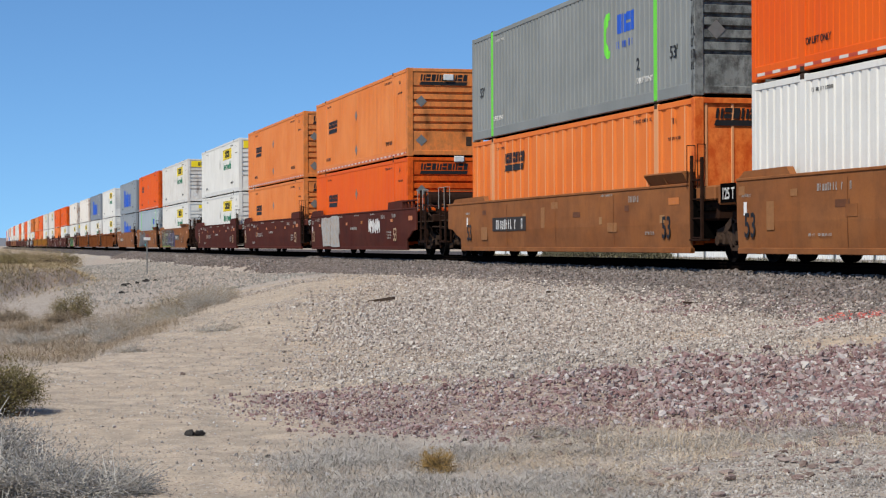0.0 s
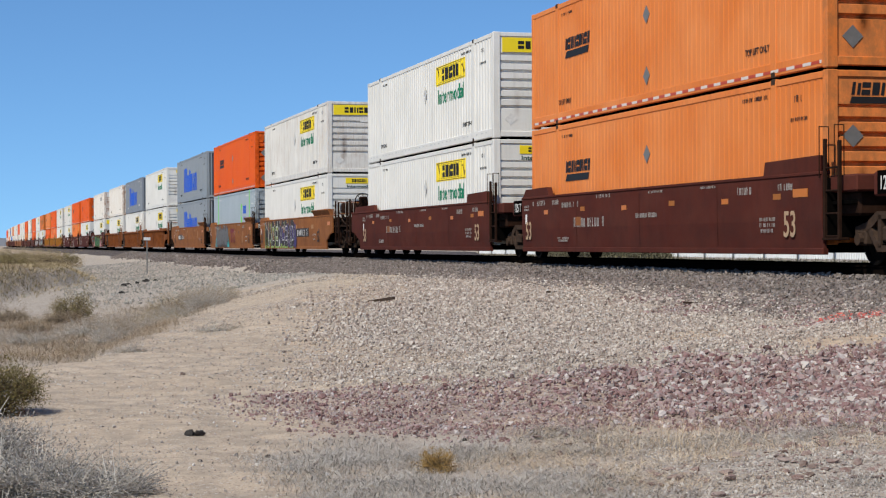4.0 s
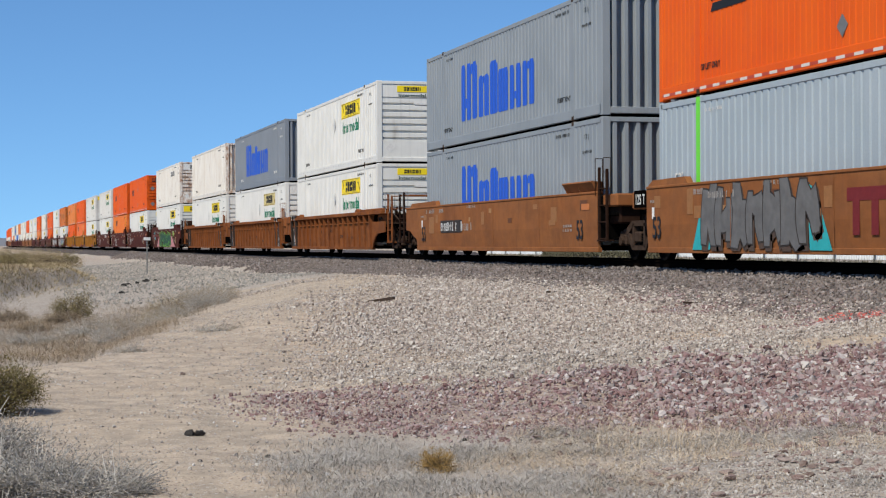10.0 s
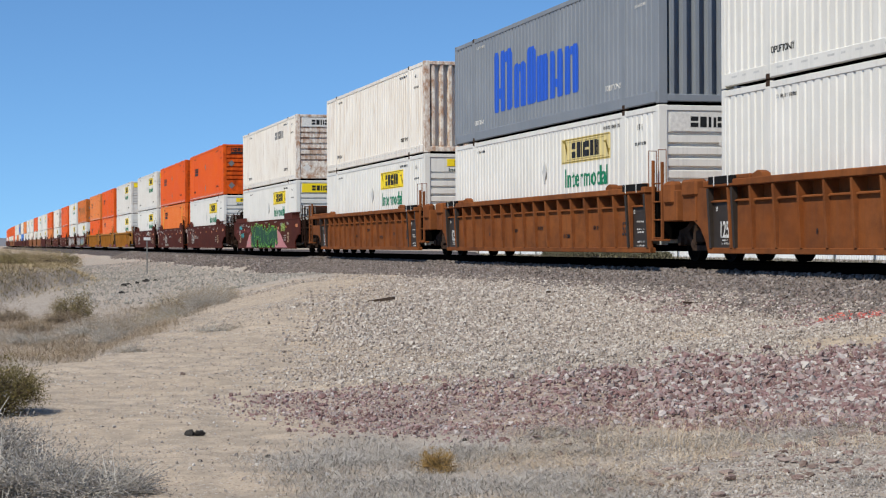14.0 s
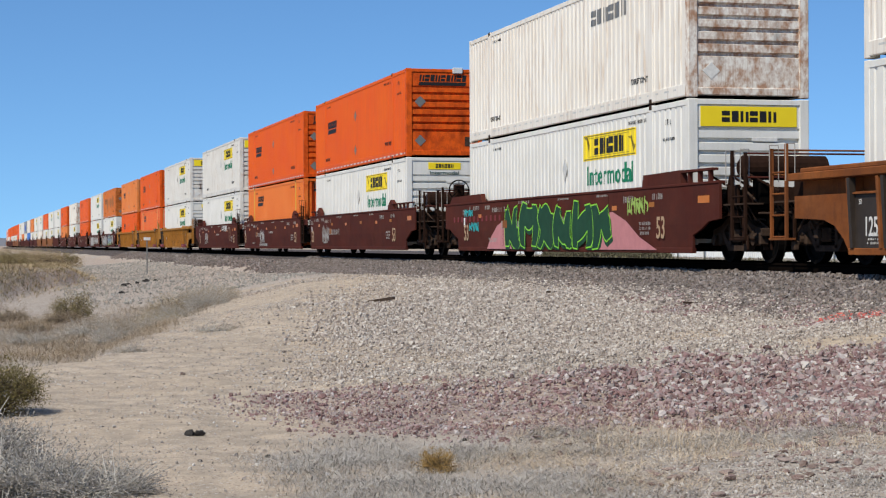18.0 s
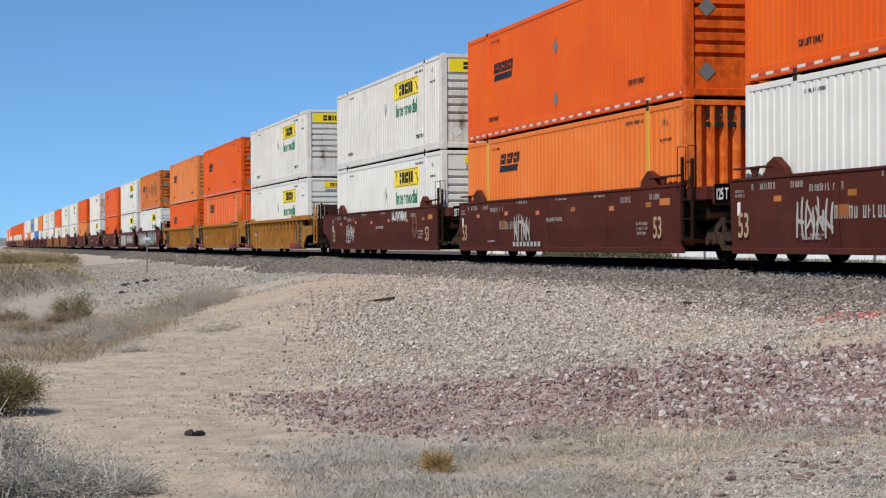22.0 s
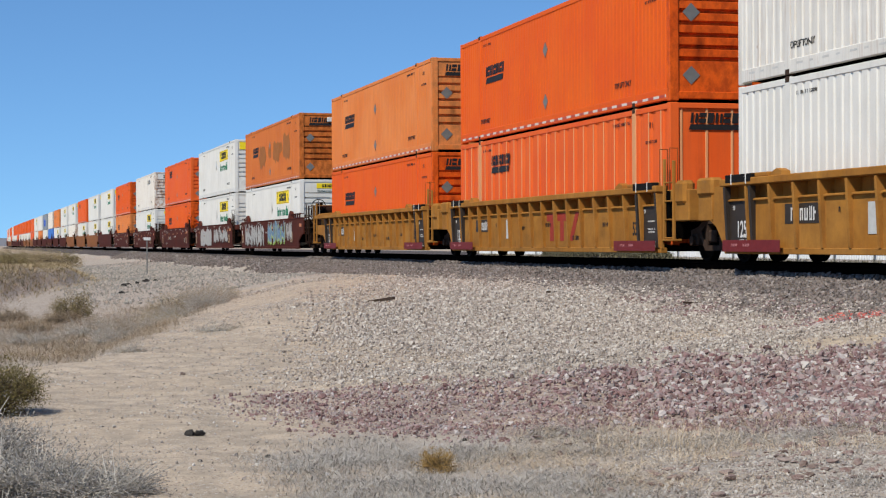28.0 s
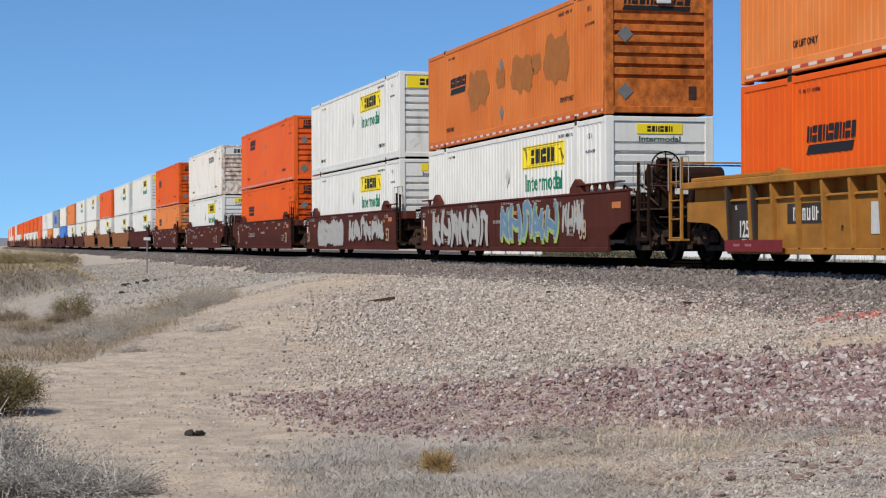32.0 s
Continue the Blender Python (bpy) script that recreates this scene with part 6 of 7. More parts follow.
def stone_material(name, cols, rough=0.9):
    k = Nodes(name)
    k.gloss = 0.05
    r = k.n("NewGeometry").outputs["Random Per Island"]
    node = k.n("ValToRGB", Fac=r)
    e = node.color_ramp.elements
    e[0].color, e[1].color = rgb(*cols[0]), rgb(*cols[-1])
    for i, c in enumerate(cols[1:-1]):
        e.new((i + 1) / (len(cols) - 1)).color = rgb(*c)
    co = k.coords()
    n = k.noise(co, 30.0, 3, 0.7)
    col = k.mix(k.ramp(n, 0.35, 0.75), node.outputs[0], k.mix(0.5, node.outputs[0], rgb(0.40, 0.34, 0.28)))
    k.bump(n, 0.5, 0.01)
    return k.done(col, rough)


# a blocky six-cornered stone: three corners above, three below
OCT_V = np.array([(0.85 * math.cos(2.094 * i), 0.85 * math.sin(2.094 * i), 0.62) for i in range(3)] + [(math.cos(2.094 * i + 1.047), math.sin(2.094 * i + 1.047), -0.55) for i in range(3)])
OCT_F = np.array([(0, 1, 2), (3, 5, 4), (0, 3, 1), (1, 4, 2), (2, 5, 0), (3, 4, 1), (4, 5, 2), (5, 3, 0)])


def jagged(n, base=ICO_V):
    """n random stone shapes: squashed, turned and knocked about."""
    k = len(base)
    v = base[None] * (1 + 0.6 * (RND.random((n, k, 1)) - 0.5)) + 0.55 * (RND.random((n, k, 3)) - 0.5)
    v = v * (0.6 + 0.75 * RND.random((n, 1, 3)))
    a = RND.random(n) * 6.283
    c, s = np.cos(a)[:, None], np.sin(a)[:, None]
    x, y = v[:, :, 0] * c - v[:, :, 1] * s, v[:, :, 0] * s + v[:, :, 1] * c
    t = (RND.random((n, 1)) - 0.5) * 1.6
    z = v[:, :, 2] + x * t * 0.5
    return np.stack([x, y, z], -1)


def strew(name, count, where, size, material, label, category="stones", rough=False, flat=1.0):
    """Strews stones where the given density says, resting in the ground."""
    base, faces = (ICO_V, ICO_F) if rough else (OCT_V, OCT_F)
    (x0, x1), (y0, y1), density = where
    # more of them close to the camera, where they can be told apart
    x = x0 + (x1 - x0) * RND.random(count * 4) ** (1.25 if abs(x1) > abs(x0) else 1.0)
    y = RND.uniform(y0, y1, count * 4)
    keep = RND.random(count * 4) < density(x, y)
    x, y = x[keep][:count], y[keep][:count]
    n, nv, nf = len(x), len(base), len(faces)
    r = size[0] * (size[1] / size[0]) ** (RND.random(n) ** 2.0)
    if name == "gravel" and x1 < -40:
        r = r * np.interp(-x, (17, 27), (0.66, 1.0))
    if name == "red_rocks":
        r = r * (0.60 + 0.35 * smooth(4.0, 8.5, y))
    shape = jagged(n, base) * r[:, None, None] * (0.5 if rough else 0.62)
    shape[:, :, 2] *= flat
    z = bank(x, y) + r * 0.30 * flat
    v = shape + np.stack([x, y, z], -1)[:, None, :]
    f = faces[None] + nv * np.arange(n)[:, None, None]
    me = bpy.data.meshes.new(name)
    me.vertices.add(n * nv)
    me.vertices.foreach_set("co", v.reshape(-1))
    me.loops.add(n * nf * 3)
    me.loops.foreach_set("vertex_index", f.reshape(-1))
    me.polygons.add(n * nf)
    me.polygons.foreach_set("loop_start", np.arange(0, n * nf * 3, 3))
    me.update(calc_edges=True)
    me.shade_flat()
    me.materials.append(material)
    return tagged(new(name, me), label, category, kind="stuff")


BALLAST = stone_material("ballast_stone", [(0.04, 0.034, 0.032), (0.142, 0.124, 0.118), (0.08, 0.063, 0.061), (0.19, 0.165, 0.157), (0.125, 0.09, 0.088), (0.30, 0.272, 0.258)])
PALE_STONE = stone_material("pale_gravel_stone", [(0.205, 0.175, 0.152), (0.455, 0.405, 0.355), (0.30, 0.252, 0.215), (0.55, 0.50, 0.445), (0.165, 0.134, 0.118), (0.39, 0.33, 0.29), (0.63, 0.59, 0.535)])
RED_STONE = stone_material("purple_red_stone", [(0.082, 0.038, 0.042), (0.275, 0.170, 0.174), (0.37, 0.31, 0.305), (0.160, 0.076, 0.082), (0.225, 0.130, 0.134), (0.115, 0.054, 0.058), (0.30, 0.216, 0.216), (0.26, 0.228, 0.224), (0.58, 0.525, 0.51)])
PINK_STONE = stone_material("pinkish_stone", [(0.24, 0.19, 0.178), (0.46, 0.41, 0.38), (0.33, 0.28, 0.26), (0.56, 0.52, 0.48), (0.20, 0.165, 0.155)])
PEBBLE = stone_material("mixed_pebble", [(0.173, 0.146, 0.127), (0.454, 0.416, 0.373), (0.292, 0.248, 0.221), (0.605, 0.572, 0.524)])
GREY_STONE = stone_material("grey_gully_gravel", [(0.16, 0.155, 0.14), (0.33, 0.32, 0.29), (0.24, 0.23, 0.21), (0.42, 0.40, 0.36)])
SPRAYED = stone_material("red_sprayed_stone", [(0.50, 0.05, 0.045), (0.62, 0.13, 0.11), (0.32, 0.09, 0.08)])


def z_ballast(x, y):
    return zones(x, y)[0]


def z_pale(x, y):
    return zones(x, y)[1] * (0.3 + 0.9 * fbm(x * 0.8, y * 0.8, 41))


def z_red(x, y):
    return zones(x, y)[2] * (0.30 + 0.9 * fbm(x * 0.7, y * 0.7, 43)) * (0.62 + 0.38 * smooth(3.2, 7.0, y))


strew("ballast_stones", 60000, ((-19, -75), (10.9, 13.7), z_ballast), (0.030, 0.070), BALLAST, "grey and pinkish crushed rock ballast along the track")
strew("ballast_stones", 9000, ((-70, -160), (5.0, 12.6), z_ballast), (0.06, 0.12), BALLAST, "grey crushed rock ballast along the track")
strew("gravel", 95000, ((-16.8, -52), (3.0, 12.2), z_pale), (0.018, 0.060), PALE_STONE, "pale pinkish gravel spilled over sand", "gravel")
strew("gravel", 9000, ((-56, -130), (2.5, 11.0), z_pale), (0.03, 0.09), GREY_STONE, "grey gravel below the railway bank", "gravel")
strew("gravel", 50000, ((-8.5, -14.5), (2.5, 10.0), z_pale), (0.006, 0.024), PEBBLE, "fine grey-brown gravel beside dry grass", "gravel")
strew("flat_rocks", 700, ((-9.5, -14.8), (3.2, 9.5), lambda x, y: zones(x, y)[1] * smooth(0.4, 0.6, fbm(x * 0.9, y * 0.9, 57))), (0.025, 0.10), stone_material("flat_brown_rock", [(0.11, 0.07, 0.06), (0.25, 0.18, 0.16), (0.17, 0.10, 0.09), (0.32, 0.26, 0.23)]), "flat red-brown rocks in fine gravel", "rocks", True, 0.5)
strew("red_rocks", 60000, ((-12.4, -30), (1.5, 12.5), z_red), (0.015, 0.066), RED_STONE, "purple-red crushed rock in a low ridge", "rocks")
strew("red_rocks", 6000, ((-13.2, -21), (4.5, 12.0), lambda x, y: z_red(x, y) * smooth(4.0, 7.5, y)), (0.045, 0.095), RED_STONE, "larger purple-red rocks in a low ridge", "rocks", True)
strew("pink_rocks", 2200, ((-14, -22), (5.5, 12.0), lambda x, y: z_red(x, y) * smooth(5.5, 8.0, y)), (0.03, 0.085), PINK_STONE, "pinkish rocks among purple-red crushed rock", "rocks")
strew("pebbles", 34000, ((-9, -40), (-1.5, 7.0), lambda x, y: 0.15 + 0.7 * smooth(0.42, 0.65, fbm(x * 0.6, y * 0.6, 51))), (0.006, 0.026), PEBBLE, "small brown pebbles scattered on sand", "pebbles")
strew("pale_pebbles", 12000, ((-16, -66), (1.5, 10.5), lambda x, y: 0.3 * smooth(0.0, 1.0, y - brink(x)) + 0.5 * smooth(0.45, 0.65, fbm(x * 0.5, y * 0.5, 53))), (0.008, 0.026), PALE_STONE, "pale pebbles scattered on sand", "pebbles")
strew("painted_stones", 420, ((-21.2, -22.6), (10.7, 12.0), lambda x, y: smooth(0.40, 0.62, fbm(x * 1.3, y * 1.3, 92)) * np.exp(-(((y - 11.5 - 0.35 * (x + 22.0)) / 0.30) ** 2))), (0.025, 0.06), SPRAYED, "gravel stones sprayed with bright red paint", "stones")

# larger stones that can be told apart
SHAPES = []
for i in range(12):
    sh = jagged(1)[0]
    me = bpy.data.meshes.new("stone")
    me.from_pydata(sh.tolist(), [], ICO_F.tolist())
    SHAPES.append(me)


def rock_material(name, a, b):
    k = Nodes(name)
    co = k.coords()
    col = k.mix(k.rand(), rgb(*a), rgb(*b))
    n = k.noise(co, 4.0, 5, 0.7)
    col = k.mix(k.ramp(n, 0.4, 0.7), col, k.mix(0.5, col, rgb(0.42, 0.36, 0.30)))
    k.bump(n, 0.6, 0.05)
    return k.done(col, 0.9)


ROCKS = [rock_material("red_rock", (0.16, 0.07, 0.07), (0.27, 0.15, 0.145)), rock_material("pink_rock", (0.36, 0.27, 0.25), (0.58, 0.50, 0.47)), rock_material("brown_rock", (0.10, 0.065, 0.055), (0.24, 0.17, 0.15))]
for n in range(290):
    for tries in range(60):
        x, y = -13.0 - 9 * random.random(), 2.5 + 9 * random.random()
        if random.random() < float(z_red(np.float64(x), np.float64(y))):
            break
    me = SHAPES[n % 12]
    size = random.choice((0.05, 0.055, 0.06, 0.07, 0.08, 0.10)) * (0.7 + 0.5 * float(smooth(4.0, 8.5, y)))
    st = new("stone", me)
    if not me.materials:
        me.materials.append(ROCKS[(0, 0, 1, 2)[(n % 12) % 4]])
    st.parent = ground
    st.matrix_local = pose(x, y, float(bank(np.float64(x), np.float64(y))) + size * 0.14, 0, 0, random.uniform(0, 360)) @ Matrix.Diagonal((size * 0.5, size * 0.5, size * 0.42, 1))


# ---- dry plants ----
def blade_material(name, a, b):
    k = Nodes(name)
    r = k.n("NewGeometry").outputs["Random Per Island"]
    col = k.mix(r, rgb(*a), rgb(*b))
    k.set(k.b.inputs["Specular IOR Level"], 0.2)
    return k.done(col, 0.85)


def blades(pos, height, lean, width, n_seg=2):
    """Thin curved blades from the given feet; returns vertices and faces."""
    n = len(pos)
    a = RND.random(n) * 6.283
    d = np.stack([np.cos(a), np.sin(a), np.zeros(n)], -1)
    side = np.stack([-np.sin(a), np.cos(a), np.zeros(n)], -1)
    h = height * (0.5 + RND.random(n))
    l = lean * h * (0.15 + 1.3 * RND.random(n))
    v = []
    for k in range(n_seg + 1):
        t = k / n_seg
        c = pos + d * (l * t ** 1.6)[:, None] + np.array([0, 0, 1]) * (h * t * (1 - 0.25 * t))[:, None]
        w = (width * (1 - 0.8 * t))
        v += [c - side * w, c + side * w]
    v = np.stack(v, 1).reshape(-1, 3)
    m = 2 * (n_seg + 1)
    f = []
    for k in range(n_seg):
        f.append(np.stack([np.arange(n) * m + 2 * k, np.arange(n) * m + 2 * k + 1, np.arange(n) * m + 2 * k + 3, np.arange(n) * m + 2 * k + 2], -1))
    return v, np.concatenate(f)


def blade_object(name, v, f, material, label, category, parent=None, kind="stuff"):
    me = bpy.data.meshes.new(name)
    me.from_pydata(v.tolist(), [], f.tolist())
    me.materials.append(material)
    ob = new(name, me)
    if parent is not None:
        ob.parent = parent
        return tagged(ob, label)
    return tagged(ob, label, category, kind=kind)


STRAW = blade_material("straw", (0.42, 0.31, 0.20), (0.64, 0.53, 0.39))
ASH = blade_material("dead_grey_twig", (0.24, 0.225, 0.20), (0.54, 0.51, 0.46))
OLIVE = blade_material("olive_leaf", (0.085, 0.072, 0.025), (0.23, 0.185, 0.075))
TAN = blade_material("tan_scrub", (0.26, 0.195, 0.105), (0.42, 0.335, 0.205))
RUSSET = blade_material("russet_twig", (0.19, 0.135, 0.085), (0.36, 0.28, 0.19))
SAGE = blade_material("dull_sage", (0.15, 0.12, 0.05), (0.29, 0.23, 0.11))
DUSKY = blade_material("dusky_scrub", (0.05, 0.045, 0.025), (0.17, 0.15, 0.085))
GOLD = blade_material("golden_scrub", (0.27, 0.16, 0.05), (0.44, 0.29, 0.11))
ASHD = blade_material("dark_grey_twig", (0.12, 0.105, 0.092), (0.42, 0.385, 0.345))
ASHM = blade_material("grey_litter_twig", (0.19, 0.17, 0.148), (0.55, 0.508, 0.452))
WASH = blade_material("dry_wash_twig", (0.23, 0.195, 0.155), (0.46, 0.395, 0.325))
TWIG = blade_material("brown_twig", (0.07, 0.05, 0.035), (0.17, 0.13, 0.09))


def patch(name, count, x, y, density, h, lean, w, material, label, category="dry grass", clump=0.12):
    m = count // 14
    cx, cy = RND.uniform(*x, m * 4), RND.uniform(*y, m * 4)
    keep = RND.random(m * 4) < density(cx, cy)
    cx, cy = cx[keep][:m], cy[keep][:m]
    px = (cx[:, None] + RND.normal(0, clump, (len(cx), 14))).ravel()
    py = (cy[:, None] + RND.normal(0, clump, (len(cx), 14))).ravel()
    pos = np.stack([px, py, bank(px, py) - 0.005], -1)
    v, f = blades(pos, h, lean, w)
    return blade_object(name, v, f, material, label, category)


patch("dry_grass", 7500, (-14.7, -11.4), (3.9, 8.2), lambda x, y: smooth(0.38, 0.54, fbm(x * 1.3, y * 1.3, 61)), 0.07, 2.6, 0.0017, STRAW, "straw-coloured dry grass among gravel")
patch("dry_grass", 240, (-12.9, -12.1), (4.5, 5.2), lambda x, y: 1.0 + 0 * x, 0.20, 0.9, 0.0016, STRAW, "tall straw-coloured dry grass among gravel")
patch("dry_grass", 220, (-13.8, -13.0), (5.4, 6.9), lambda x, y: 1.0 + 0 * x, 0.15, 1.0, 0.0016, STRAW, "tall straw-coloured dry grass among gravel")
patch("dry_grass", 3600, (-13.0, -10.4), (2.9, 5.4), lambda x, y: smooth(0.5, 0.66, fbm(x * 1.0, y * 1.0, 62)), 0.06, 3.2, 0.0014, STRAW, "straw-coloured dry grass among gravel")
patch("dead_brush", 16000, (-13.9, -10.0), (1.9, 7.2), lambda x, y: smooth(0.46, 0.60, fbm(x * 1.1, y * 1.1, 63)) * smooth(1.6, 2.8, y - 0.5 * (x + 11.5)), 0.06, 2.6, 0.0024, ASHM, "grey dead brush lying on sand", "dead brush", 0.13)
patch("dead_brush", 6000, (-13.0, -10.4), (1.9, 3.7), lambda x, y: smooth(0.46, 0.60, fbm(x * 1.6, y * 1.6, 64)), 0.06, 2.4, 0.0024, ASHM, "grey dead brush lying on sand", "dead brush", 0.12)
patch("dead_brush", 60000, (-66, -24.5), (-6, 7), lambda x, y: zones(x, y)[3] * (0.15 + smooth(0.4, 0.6, fbm(x * 0.45, y * 0.45, 65))), 0.13, 1.7, 0.0045, WASH, "grey dry scrub in a sandy wash", "dead brush", 0.22)
patch("scrub", 34000, (-66, -26), (-6, 6.5), lambda x, y: zones(x, y)[3] * smooth(0.46, 0.60, fbm(x * 0.35, y * 0.35, 66)), 0.17, 1.4, 0.0045, RUSSET, "brown dry scrub in a sandy wash", "scrub", 0.24)
patch("scrub", 95000, (-150, -54), (-8, 6.5), lambda x, y: smooth(0.10, 0.35, hump_at(x, y)), 0.15, 2.2, 0.012, TAN, "tan and olive desert scrub on a low rise", "scrub", 0.5)
patch("scrub", 20000, (-150, -55), (-8, 6.0), lambda x, y: smooth(0.15, 0.4, hump_at(x, y)) * smooth(0.45, 0.62, fbm(x * 0.25, y * 0.25, 69)), 0.15, 1.9, 0.012, SAGE, "olive desert scrub on a low rise", "scrub", 0.45)

patch("scrub", 16000, (-112, -52), (21.5, 34), lambda x, y: smooth(2.40, 2.50, -x / y) * smooth(3.2, 3.1, -x / y), 0.15, 1.6, 0.02, DUSKY, "dark olive scrub on a berm beyond the track", "scrub", 0.4)

# added scrub: stands in for the dark band below the fence sheets
patch("scrub", 15000, (-142, -60), (36.0, 39.4), lambda x, y: 1.0 + 0 * x, 0.75, 0.7, 0.03, DUSKY, "dark scrub added to hide the foot of a white fence", "scrub", 0.3)


def shrub(x, y, rx, h, leaf, label, stems=70, leaves=1400, twiggy=0.5, seed=1, leaf_size=0.012, low=0.0):
    """A desert shrub: forking woody stems and many small leaf clumps with gaps."""
    rnd = np.random.default_rng(seed)
    z = float(bank(np.float64(x), np.float64(y)))
    ob = thing("shrub", label, "shrub", "desert shrubs")
    ob.matrix_world = pose(x, y, z - 0.02)
    s = Solid()
    tips = []
    for i in range(stems):
        a, r = rnd.random() * 6.283, rx * (0.25 + 0.75 * rnd.random() ** 0.6)
        hh = h * (0.35 + 0.65 * rnd.random()) * (1.05 - 0.5 * (r / rx) ** 2)
        mid = Vector((math.cos(a) * r * 0.4, math.sin(a) * r * 0.4, hh * 0.55))
        tip = Vector((math.cos(a + 0.3) * r, math.sin(a + 0.3) * r, hh))
        s.tube((math.cos(a) * 0.04, math.sin(a) * 0.04, 0), mid, 0.006 + 0.004 * h, 4, 0.005)
        s.tube(mid, tip, 0.005, 4, 0.002)
        tips.append(tip)
        for j in range(3):
            t2 = tip + Vector(rnd.normal(0, 0.10 * rx + 0.04, 3))
            t2.z = max(t2.z, low)
            s.tube(mid.lerp(tip, 0.4 + 0.2 * j), t2, 0.003, 3, 0.0015)
            tips.append(t2)
    part("branchwork", s, TWIG if twiggy < 0.9 else ASH, ob)
    n = leaves
    c = np.array([tips[i] for i in rnd.integers(0, len(tips), n)]) + rnd.normal(0, 0.05 * rx + 0.012, (n, 3))
    c[:, 2] = np.maximum(c[:, 2], 0.02)
    u, w = rnd.normal(0, 1, (n, 3)), rnd.normal(0, 1, (n, 3))
    u = u / np.linalg.norm(u, axis=1)[:, None] * leaf_size * (0.6 + rnd.random((n, 1)))
    w = w / np.linalg.norm(w, axis=1)[:, None] * leaf_size * 0.5
    v = np.stack([c - u, c + w, c + u, c - w], 1).reshape(-1, 3)
    blade_object("foliage", v, np.arange(n * 4).reshape(-1, 4), leaf, "small dry leaves", "", ob)
    return ob


shrub(-16.9, 0.06, 0.42, 0.52, OLIVE, "olive-green desert shrub on bare sand", 160, 17000, 0.5, 11, 0.010)
shrub(-16.6, -0.30, 0.40, 0.42, OLIVE, "olive-green desert shrub on bare sand", 80, 6000, 0.5, 12, 0.011)
shrub(-12.4, -0.12, 0.48, 0.42, ASHD, "grey leafless desert shrub on sand", 420, 15000, 1.0, 13, 0.009)
shrub(-11.5, 0.22, 0.45, 0.26, ASHD, "grey leafless desert shrub on sand", 340, 10000, 1.0, 26, 0.008)
shrub(-11.3, 0.62, 0.42, 0.15, ASHD, "grey leafless desert shrub on sand", 260, 7000, 1.0, 14, 0.008)
shrub(-11.75, 3.0, 0.070, 0.10, GOLD, "small rounded golden shrub on gravelly sand", 60, 12000, 0.5, 15, 0.0045)
shrub(-47.5, 2.20, 0.55, 0.85, SAGE, "dull olive shrub in a sandy wash", 130, 9000, 0.5, 16, 0.014)
shrub(-46.5, 1.85, 0.55, 0.45, RUSSET, "brown dry shrub in a sandy wash", 110, 6000, 0.5, 17, 0.013)
shrub(-46.5, 4.85, 0.75, 0.72, TAN, "tan dry shrub at the edge of a wash", 160, 9000, 0.5, 18, 0.012)
shrub(-45.5, 5.45, 0.65, 0.50, WASH, "grey dry shrub at the edge of a wash", 160, 7000, 1.0, 19, 0.011)
shrub(-44.0, 4.45, 0.6, 0.40, WASH, "grey dry shrub at the edge of a wash", 150, 6000, 1.0, 23, 0.011)
shrub(-49.0, 0.45, 0.7, 0.38, RUSSET, "low brown shrub in a sandy wash", 110, 6000, 0.5, 20, 0.014)
shrub(-42.0, 1.0, 0.5, 0.3, RUSSET, "low brown shrub in a sandy wash", 100, 4500, 0.5, 21, 0.013)
shrub(-26.5, 2.05, 0.25, 0.07, WASH, "flat grey weed on sand", 50, 700, 1.0, 24, 0.014)
shrub(-30.5, 3.9, 0.4, 0.10, WASH, "flat grey weed on sand", 60, 900, 1.0, 25, 0.016)
# brush along the lip of the bench
for i, (x, y, r, h) in enumerate(((-36.2, 2.55, 0.55, 0.22), (-37.6, 3.05, 0.6, 0.26), (-39.4, 3.45, 0.65, 0.32), (-41.2, 3.95, 0.7, 0.36), (-43.4, 4.6, 0.7, 0.42), (-47.8, 5.75, 0.75, 0.5), (-49.6, 6.2, 0.7, 0.42), (-51.2, 6.5, 0.6, 0.3), (-40.5, 2.3, 0.8, 0.3), (-44.0, 3.0, 0.9, 0.35), (-38.0, 0.9, 0.8, 0.28))):
    shrub(x, y, r, h, (WASH, RUSSET, WASH, TAN)[i % 4], ("grey", "brown", "grey", "tan")[i % 4] + " dry brush at the edge of a wash", 120, 3800, 1.0, 50 + i, 0.013)
for i, (x, y, r, h) in enumerate(((-78, 0.8, 0.9, 0.5), (-84, 2.4, 1.0, 0.55), (-90, 3.4, 1.1, 0.5), (-100, 4.1, 1.0, 0.5), (-72, -0.4, 0.8, 0.45), (-95, 1.5, 1.2, 0.6))):
    shrub(x, y, r, h, (SAGE, TAN)[i % 2], ("olive", "tan")[i % 2] + " desert shrub on a low rise", 80, 5000, 0.5, 30 + i, 0.024)


# ---- small things on the ground ----
def on_ground(x, y):
    return float(bank(np.float64(x), np.float64(y)))


CHAR = plain("black_rock", (0.03, 0.027, 0.025), 0.8, 0.0, 0.5, 9.0)
WOODM = plain("weathered_wood", (0.045, 0.03, 0.022), 0.85, 0.0, 0.4, 14.0)
GALV = plain("galvanised_post", (0.16, 0.16, 0.15), 0.6, 0.3, 0.3, 9.0)


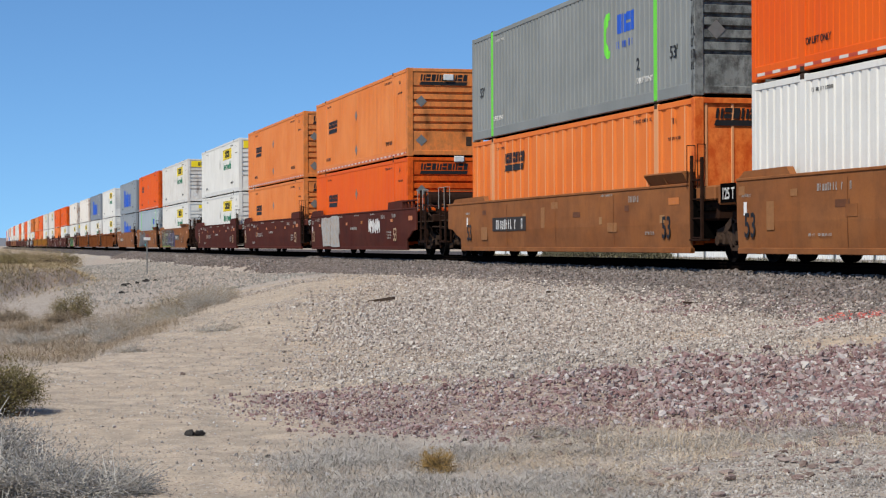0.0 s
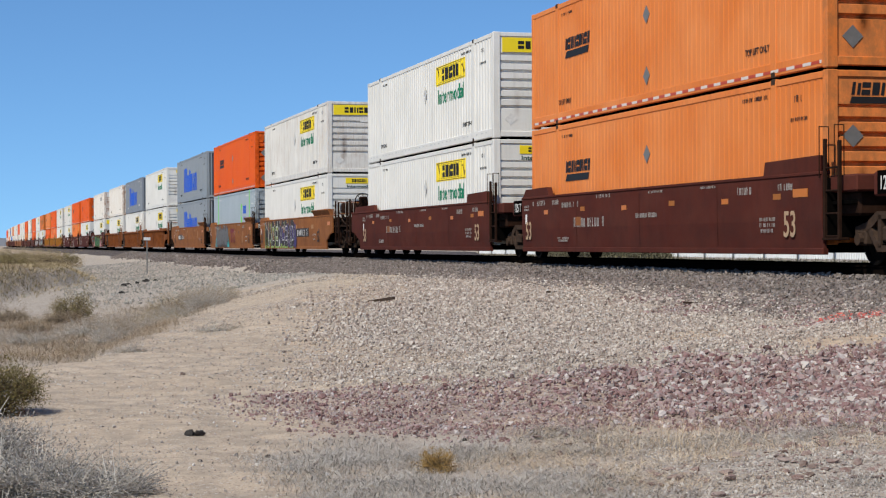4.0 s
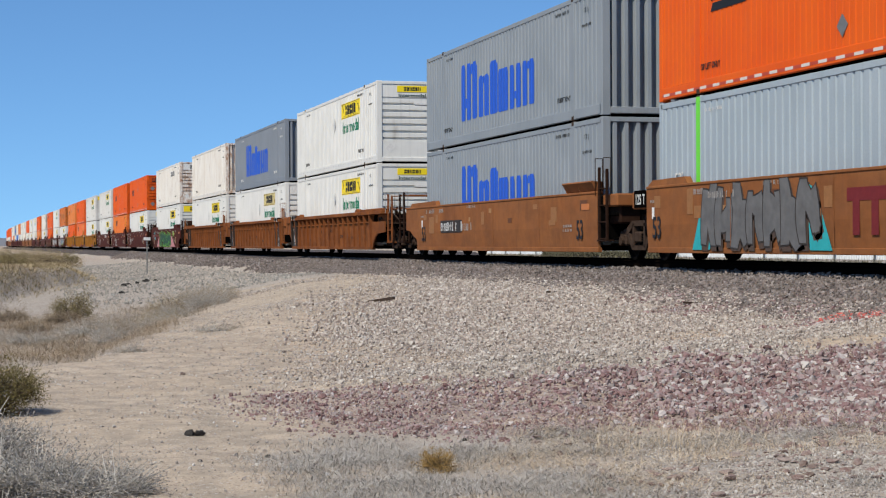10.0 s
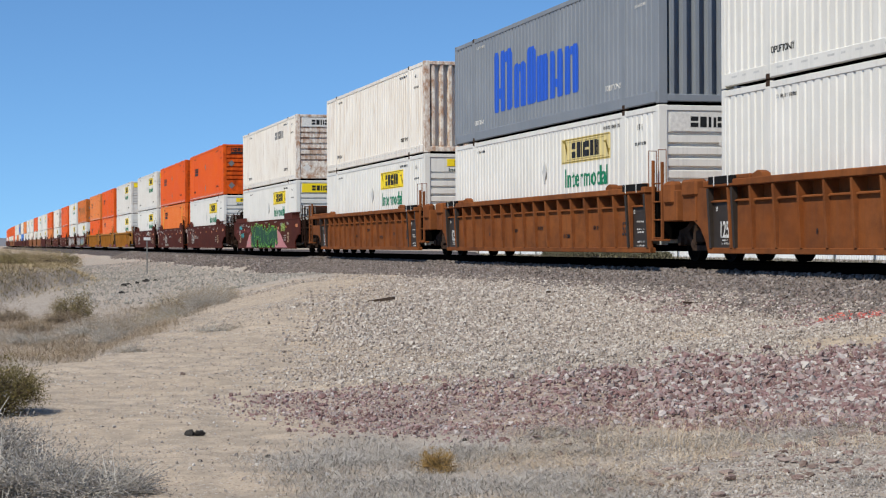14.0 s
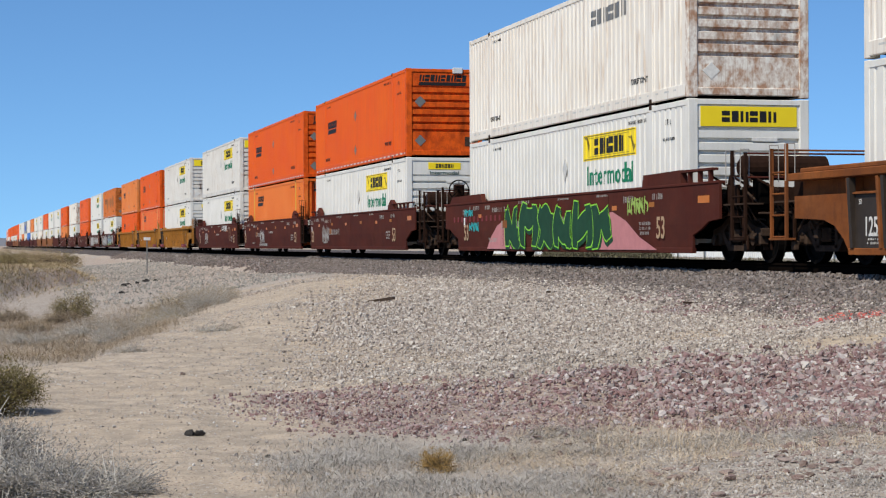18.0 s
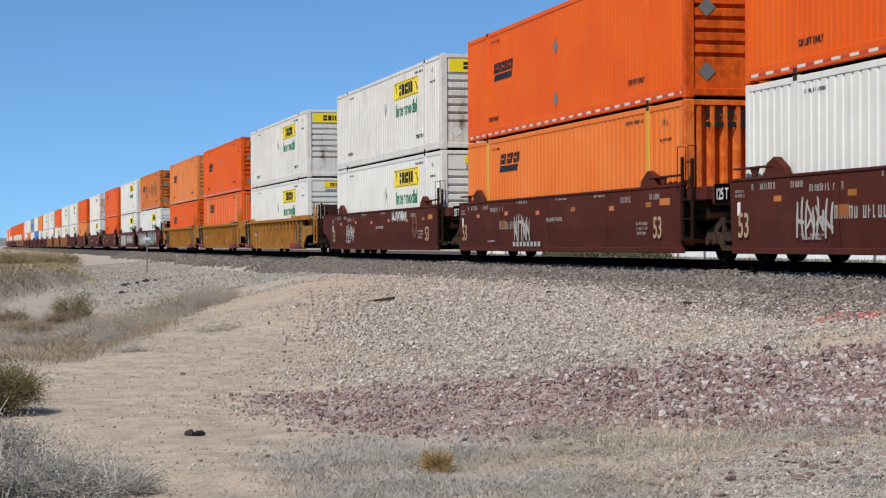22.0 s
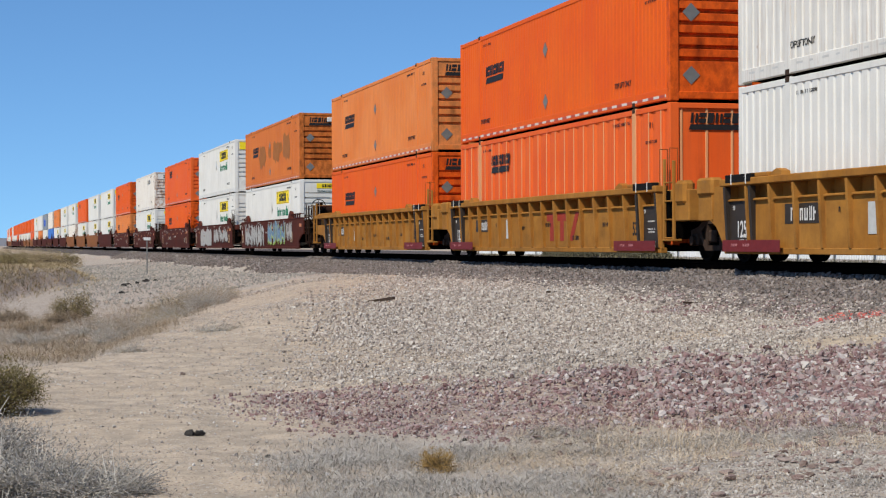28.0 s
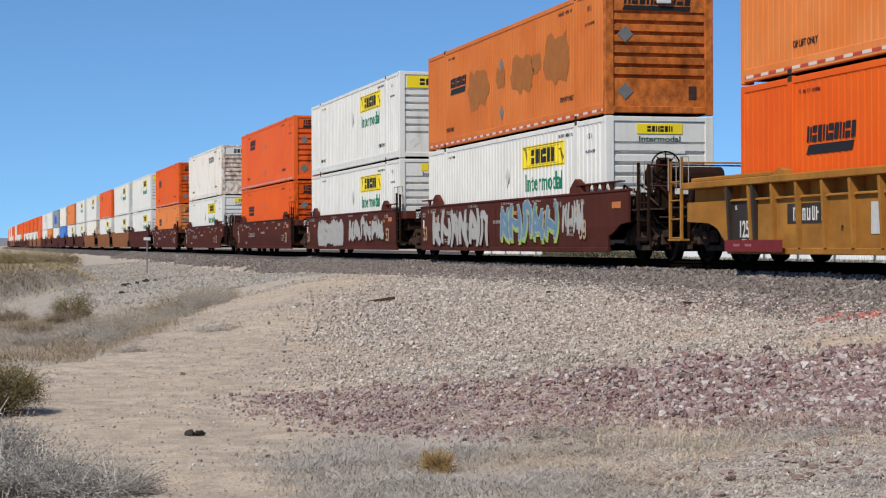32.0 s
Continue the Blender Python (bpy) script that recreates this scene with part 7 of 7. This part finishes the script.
def lump(name, x, y, size, flat, material, label, category, seed):
    rnd = np.random.default_rng(seed)
    bm = bmesh.new()
    bmesh.ops.create_icosphere(bm, subdivisions=2, radius=1)
    for v in bm.verts:
        v.co *= 0.75 + 0.5 * noise.noise(v.co * 1.4 + Vector((seed, 0, 0)))
        v.co = Vector((v.co.x * size, v.co.y * size * 0.6, v.co.z * size * flat))
    me = bpy.data.meshes.new(name)
    bm.to_mesh(me)
    bm.free()
    me.materials.append(material)
    ob = tagged(new(name, me), label, category)
    ob.matrix_world = pose(x, y, on_ground(x, y) + size * flat * 0.45, 0, 0, rnd.uniform(0, 360))
    return ob


lump("rock", -14.64, 1.62, 0.075, 0.55, CHAR, "black rock lying on bare sand", "rock", 3)
lump("rock", -14.60, 1.70, 0.065, 0.6, CHAR, "black rock lying on bare sand", "rock", 5)
for i, (x, y, s) in enumerate(((-13.4, 2.3, 0.03), (-13.2, 2.05, 0.035), (-14.2, 2.9, 0.03), (-13.6, 3.7, 0.03), (-21.5, 2.3, 0.05), (-12.9, 1.5, 0.025))):
    lump("rock", x, y, s, 0.6, CHAR if i % 2 else ROCKS[2], "small dark rock lying on bare sand", "rock", 20 + i)
for i, (x, y) in enumerate(((-69.0, 5.3), (-70.5, 5.75), (-72.5, 6.3), (-73.5, 6.75), (-61.0, 4.45), (-67.5, 5.0))):
    lump("debris", x, y, 0.13 + 0.04 * (i % 3), 0.5, CHAR, "dark broken rubble in a sandy gully", "rubble", 40 + i)


def stick(x, y, length, r, turn, tilt, label):
    s = Solid()
    s.prism([(-r, -r * 0.7), (r, -r * 0.7), (r * 0.9, r * 0.7), (-r, r * 0.8)], "x", -length / 2, length / 2)
    me = s.mesh("wood_piece", WOODM)
    ob = tagged(new("wood_piece", me), label, "wood")
    ob.matrix_world = pose(x, y, on_ground(x, y) + r, 0, tilt, turn)


stick(-34.2, 7.6, 0.55, 0.04, 60, -9, "broken brown tie fragment on the sandy bank")
stick(-32.0, 10.6, 0.5, 0.02, 85, 0, "thin brown wood piece on gravel")
stick(-27.5, 11.5, 0.4, 0.022, 80, 3, "thin brown wood piece on gravel")

# marker post beside the track
post = thing("marker_post", "thin steel marker post with a small pale sign", "sign post")
post.matrix_world = pose(-90.0, 7.85, on_ground(-90.0, 7.85) - 0.1)
part("pole", Solid().box(-0.03, -0.03, 0, 0.03, 0.03, 1.95, 0.006), GALV, post)
part("sign_plate", Solid().box(-0.02, -0.17, 1.80, 0.02, 0.17, 1.95, 0.006).mesh("sign_plate", M["lamp"]), None, post, "small pale sign plate", at=(0.05, 0, 0))

# pale sheet fence far beyond the track, seen under the cars
fence = thing("fence", "low white corrugated sheet fence beyond the track", "fence")
FWHITE = paint("white_fence_sheet", (0.74, 0.75, 0.75), None, 0.1, 0.2)
sheet = wave_side(0.25, 0.05, 0.02, 3.98, -0.47, 0.05, 0).mesh("sheet", FWHITE)
fpost = Solid().box(-0.03, -0.03, -1.5, 0.03, 0.03, 0.12, 0.006).mesh("fence_post", GALV)
for i in range(31):
    part("sheet", sheet, None, fence, at=(-142 + 4 * i, 40, 0))
    part("fence_post", fpost, None, fence, at=(-142 + 4 * i, 39.9, 0))

# hills on the horizon
s = Solid()
v = []
for i in range(41):
    y = -900 + 45 * i
    h = 9 + 11 * float(fbm(np.float64(i * 0.31), np.float64(2.0), 77))
    v += [(-3300, y, -3), (-3300, y, h)]
s.add(v, [(2 * i, 2 * i + 2, 2 * i + 3, 2 * i + 1) for i in range(40)])
tagged(new("backdrop", s.mesh("backdrop", plain("hazy_hill", (0.24, 0.25, 0.28), 1.0, 0.0, 0.1, 0.01))), "low hazy hills on the horizon", "hills", kind="structure")


# ---- the train rolls past, slowly losing speed ----
def way_gone(t):
    """Metres rolled since 16 s."""
    ts = np.linspace(0, 32, 641)
    v = np.interp(ts, (0, 8, 16, 24, 32), (12.323, 11.826, 11.229, 10.134, 9.654))
    s = np.concatenate([[0], np.cumsum((v[1:] + v[:-1]) / 2 * 0.05)])
    return float(np.interp(t, ts, s - s[320]))


def motions():
    for ob, uc, z in MOVING:
        walk(ob, [(t, on_track(uc + way_gone(t), 0, z)) for t in range(0, 33, 2)])
    for e in (-1, 1):
        first = WHEELS[e][0]
        walk(first, [(i / 30, pose(e * 0.89, 0, 0.42, 0, math.degrees(way_gone(i / 30) / 0.42), 0)) for i in range(961)])
        act = first.animation_data.action
        for w in WHEELS[e][1:]:
            w.rotation_mode = "QUATERNION"
            w.animation_data_create().action = act
            w.animation_data.action_slot = act.slots[0]


motions()
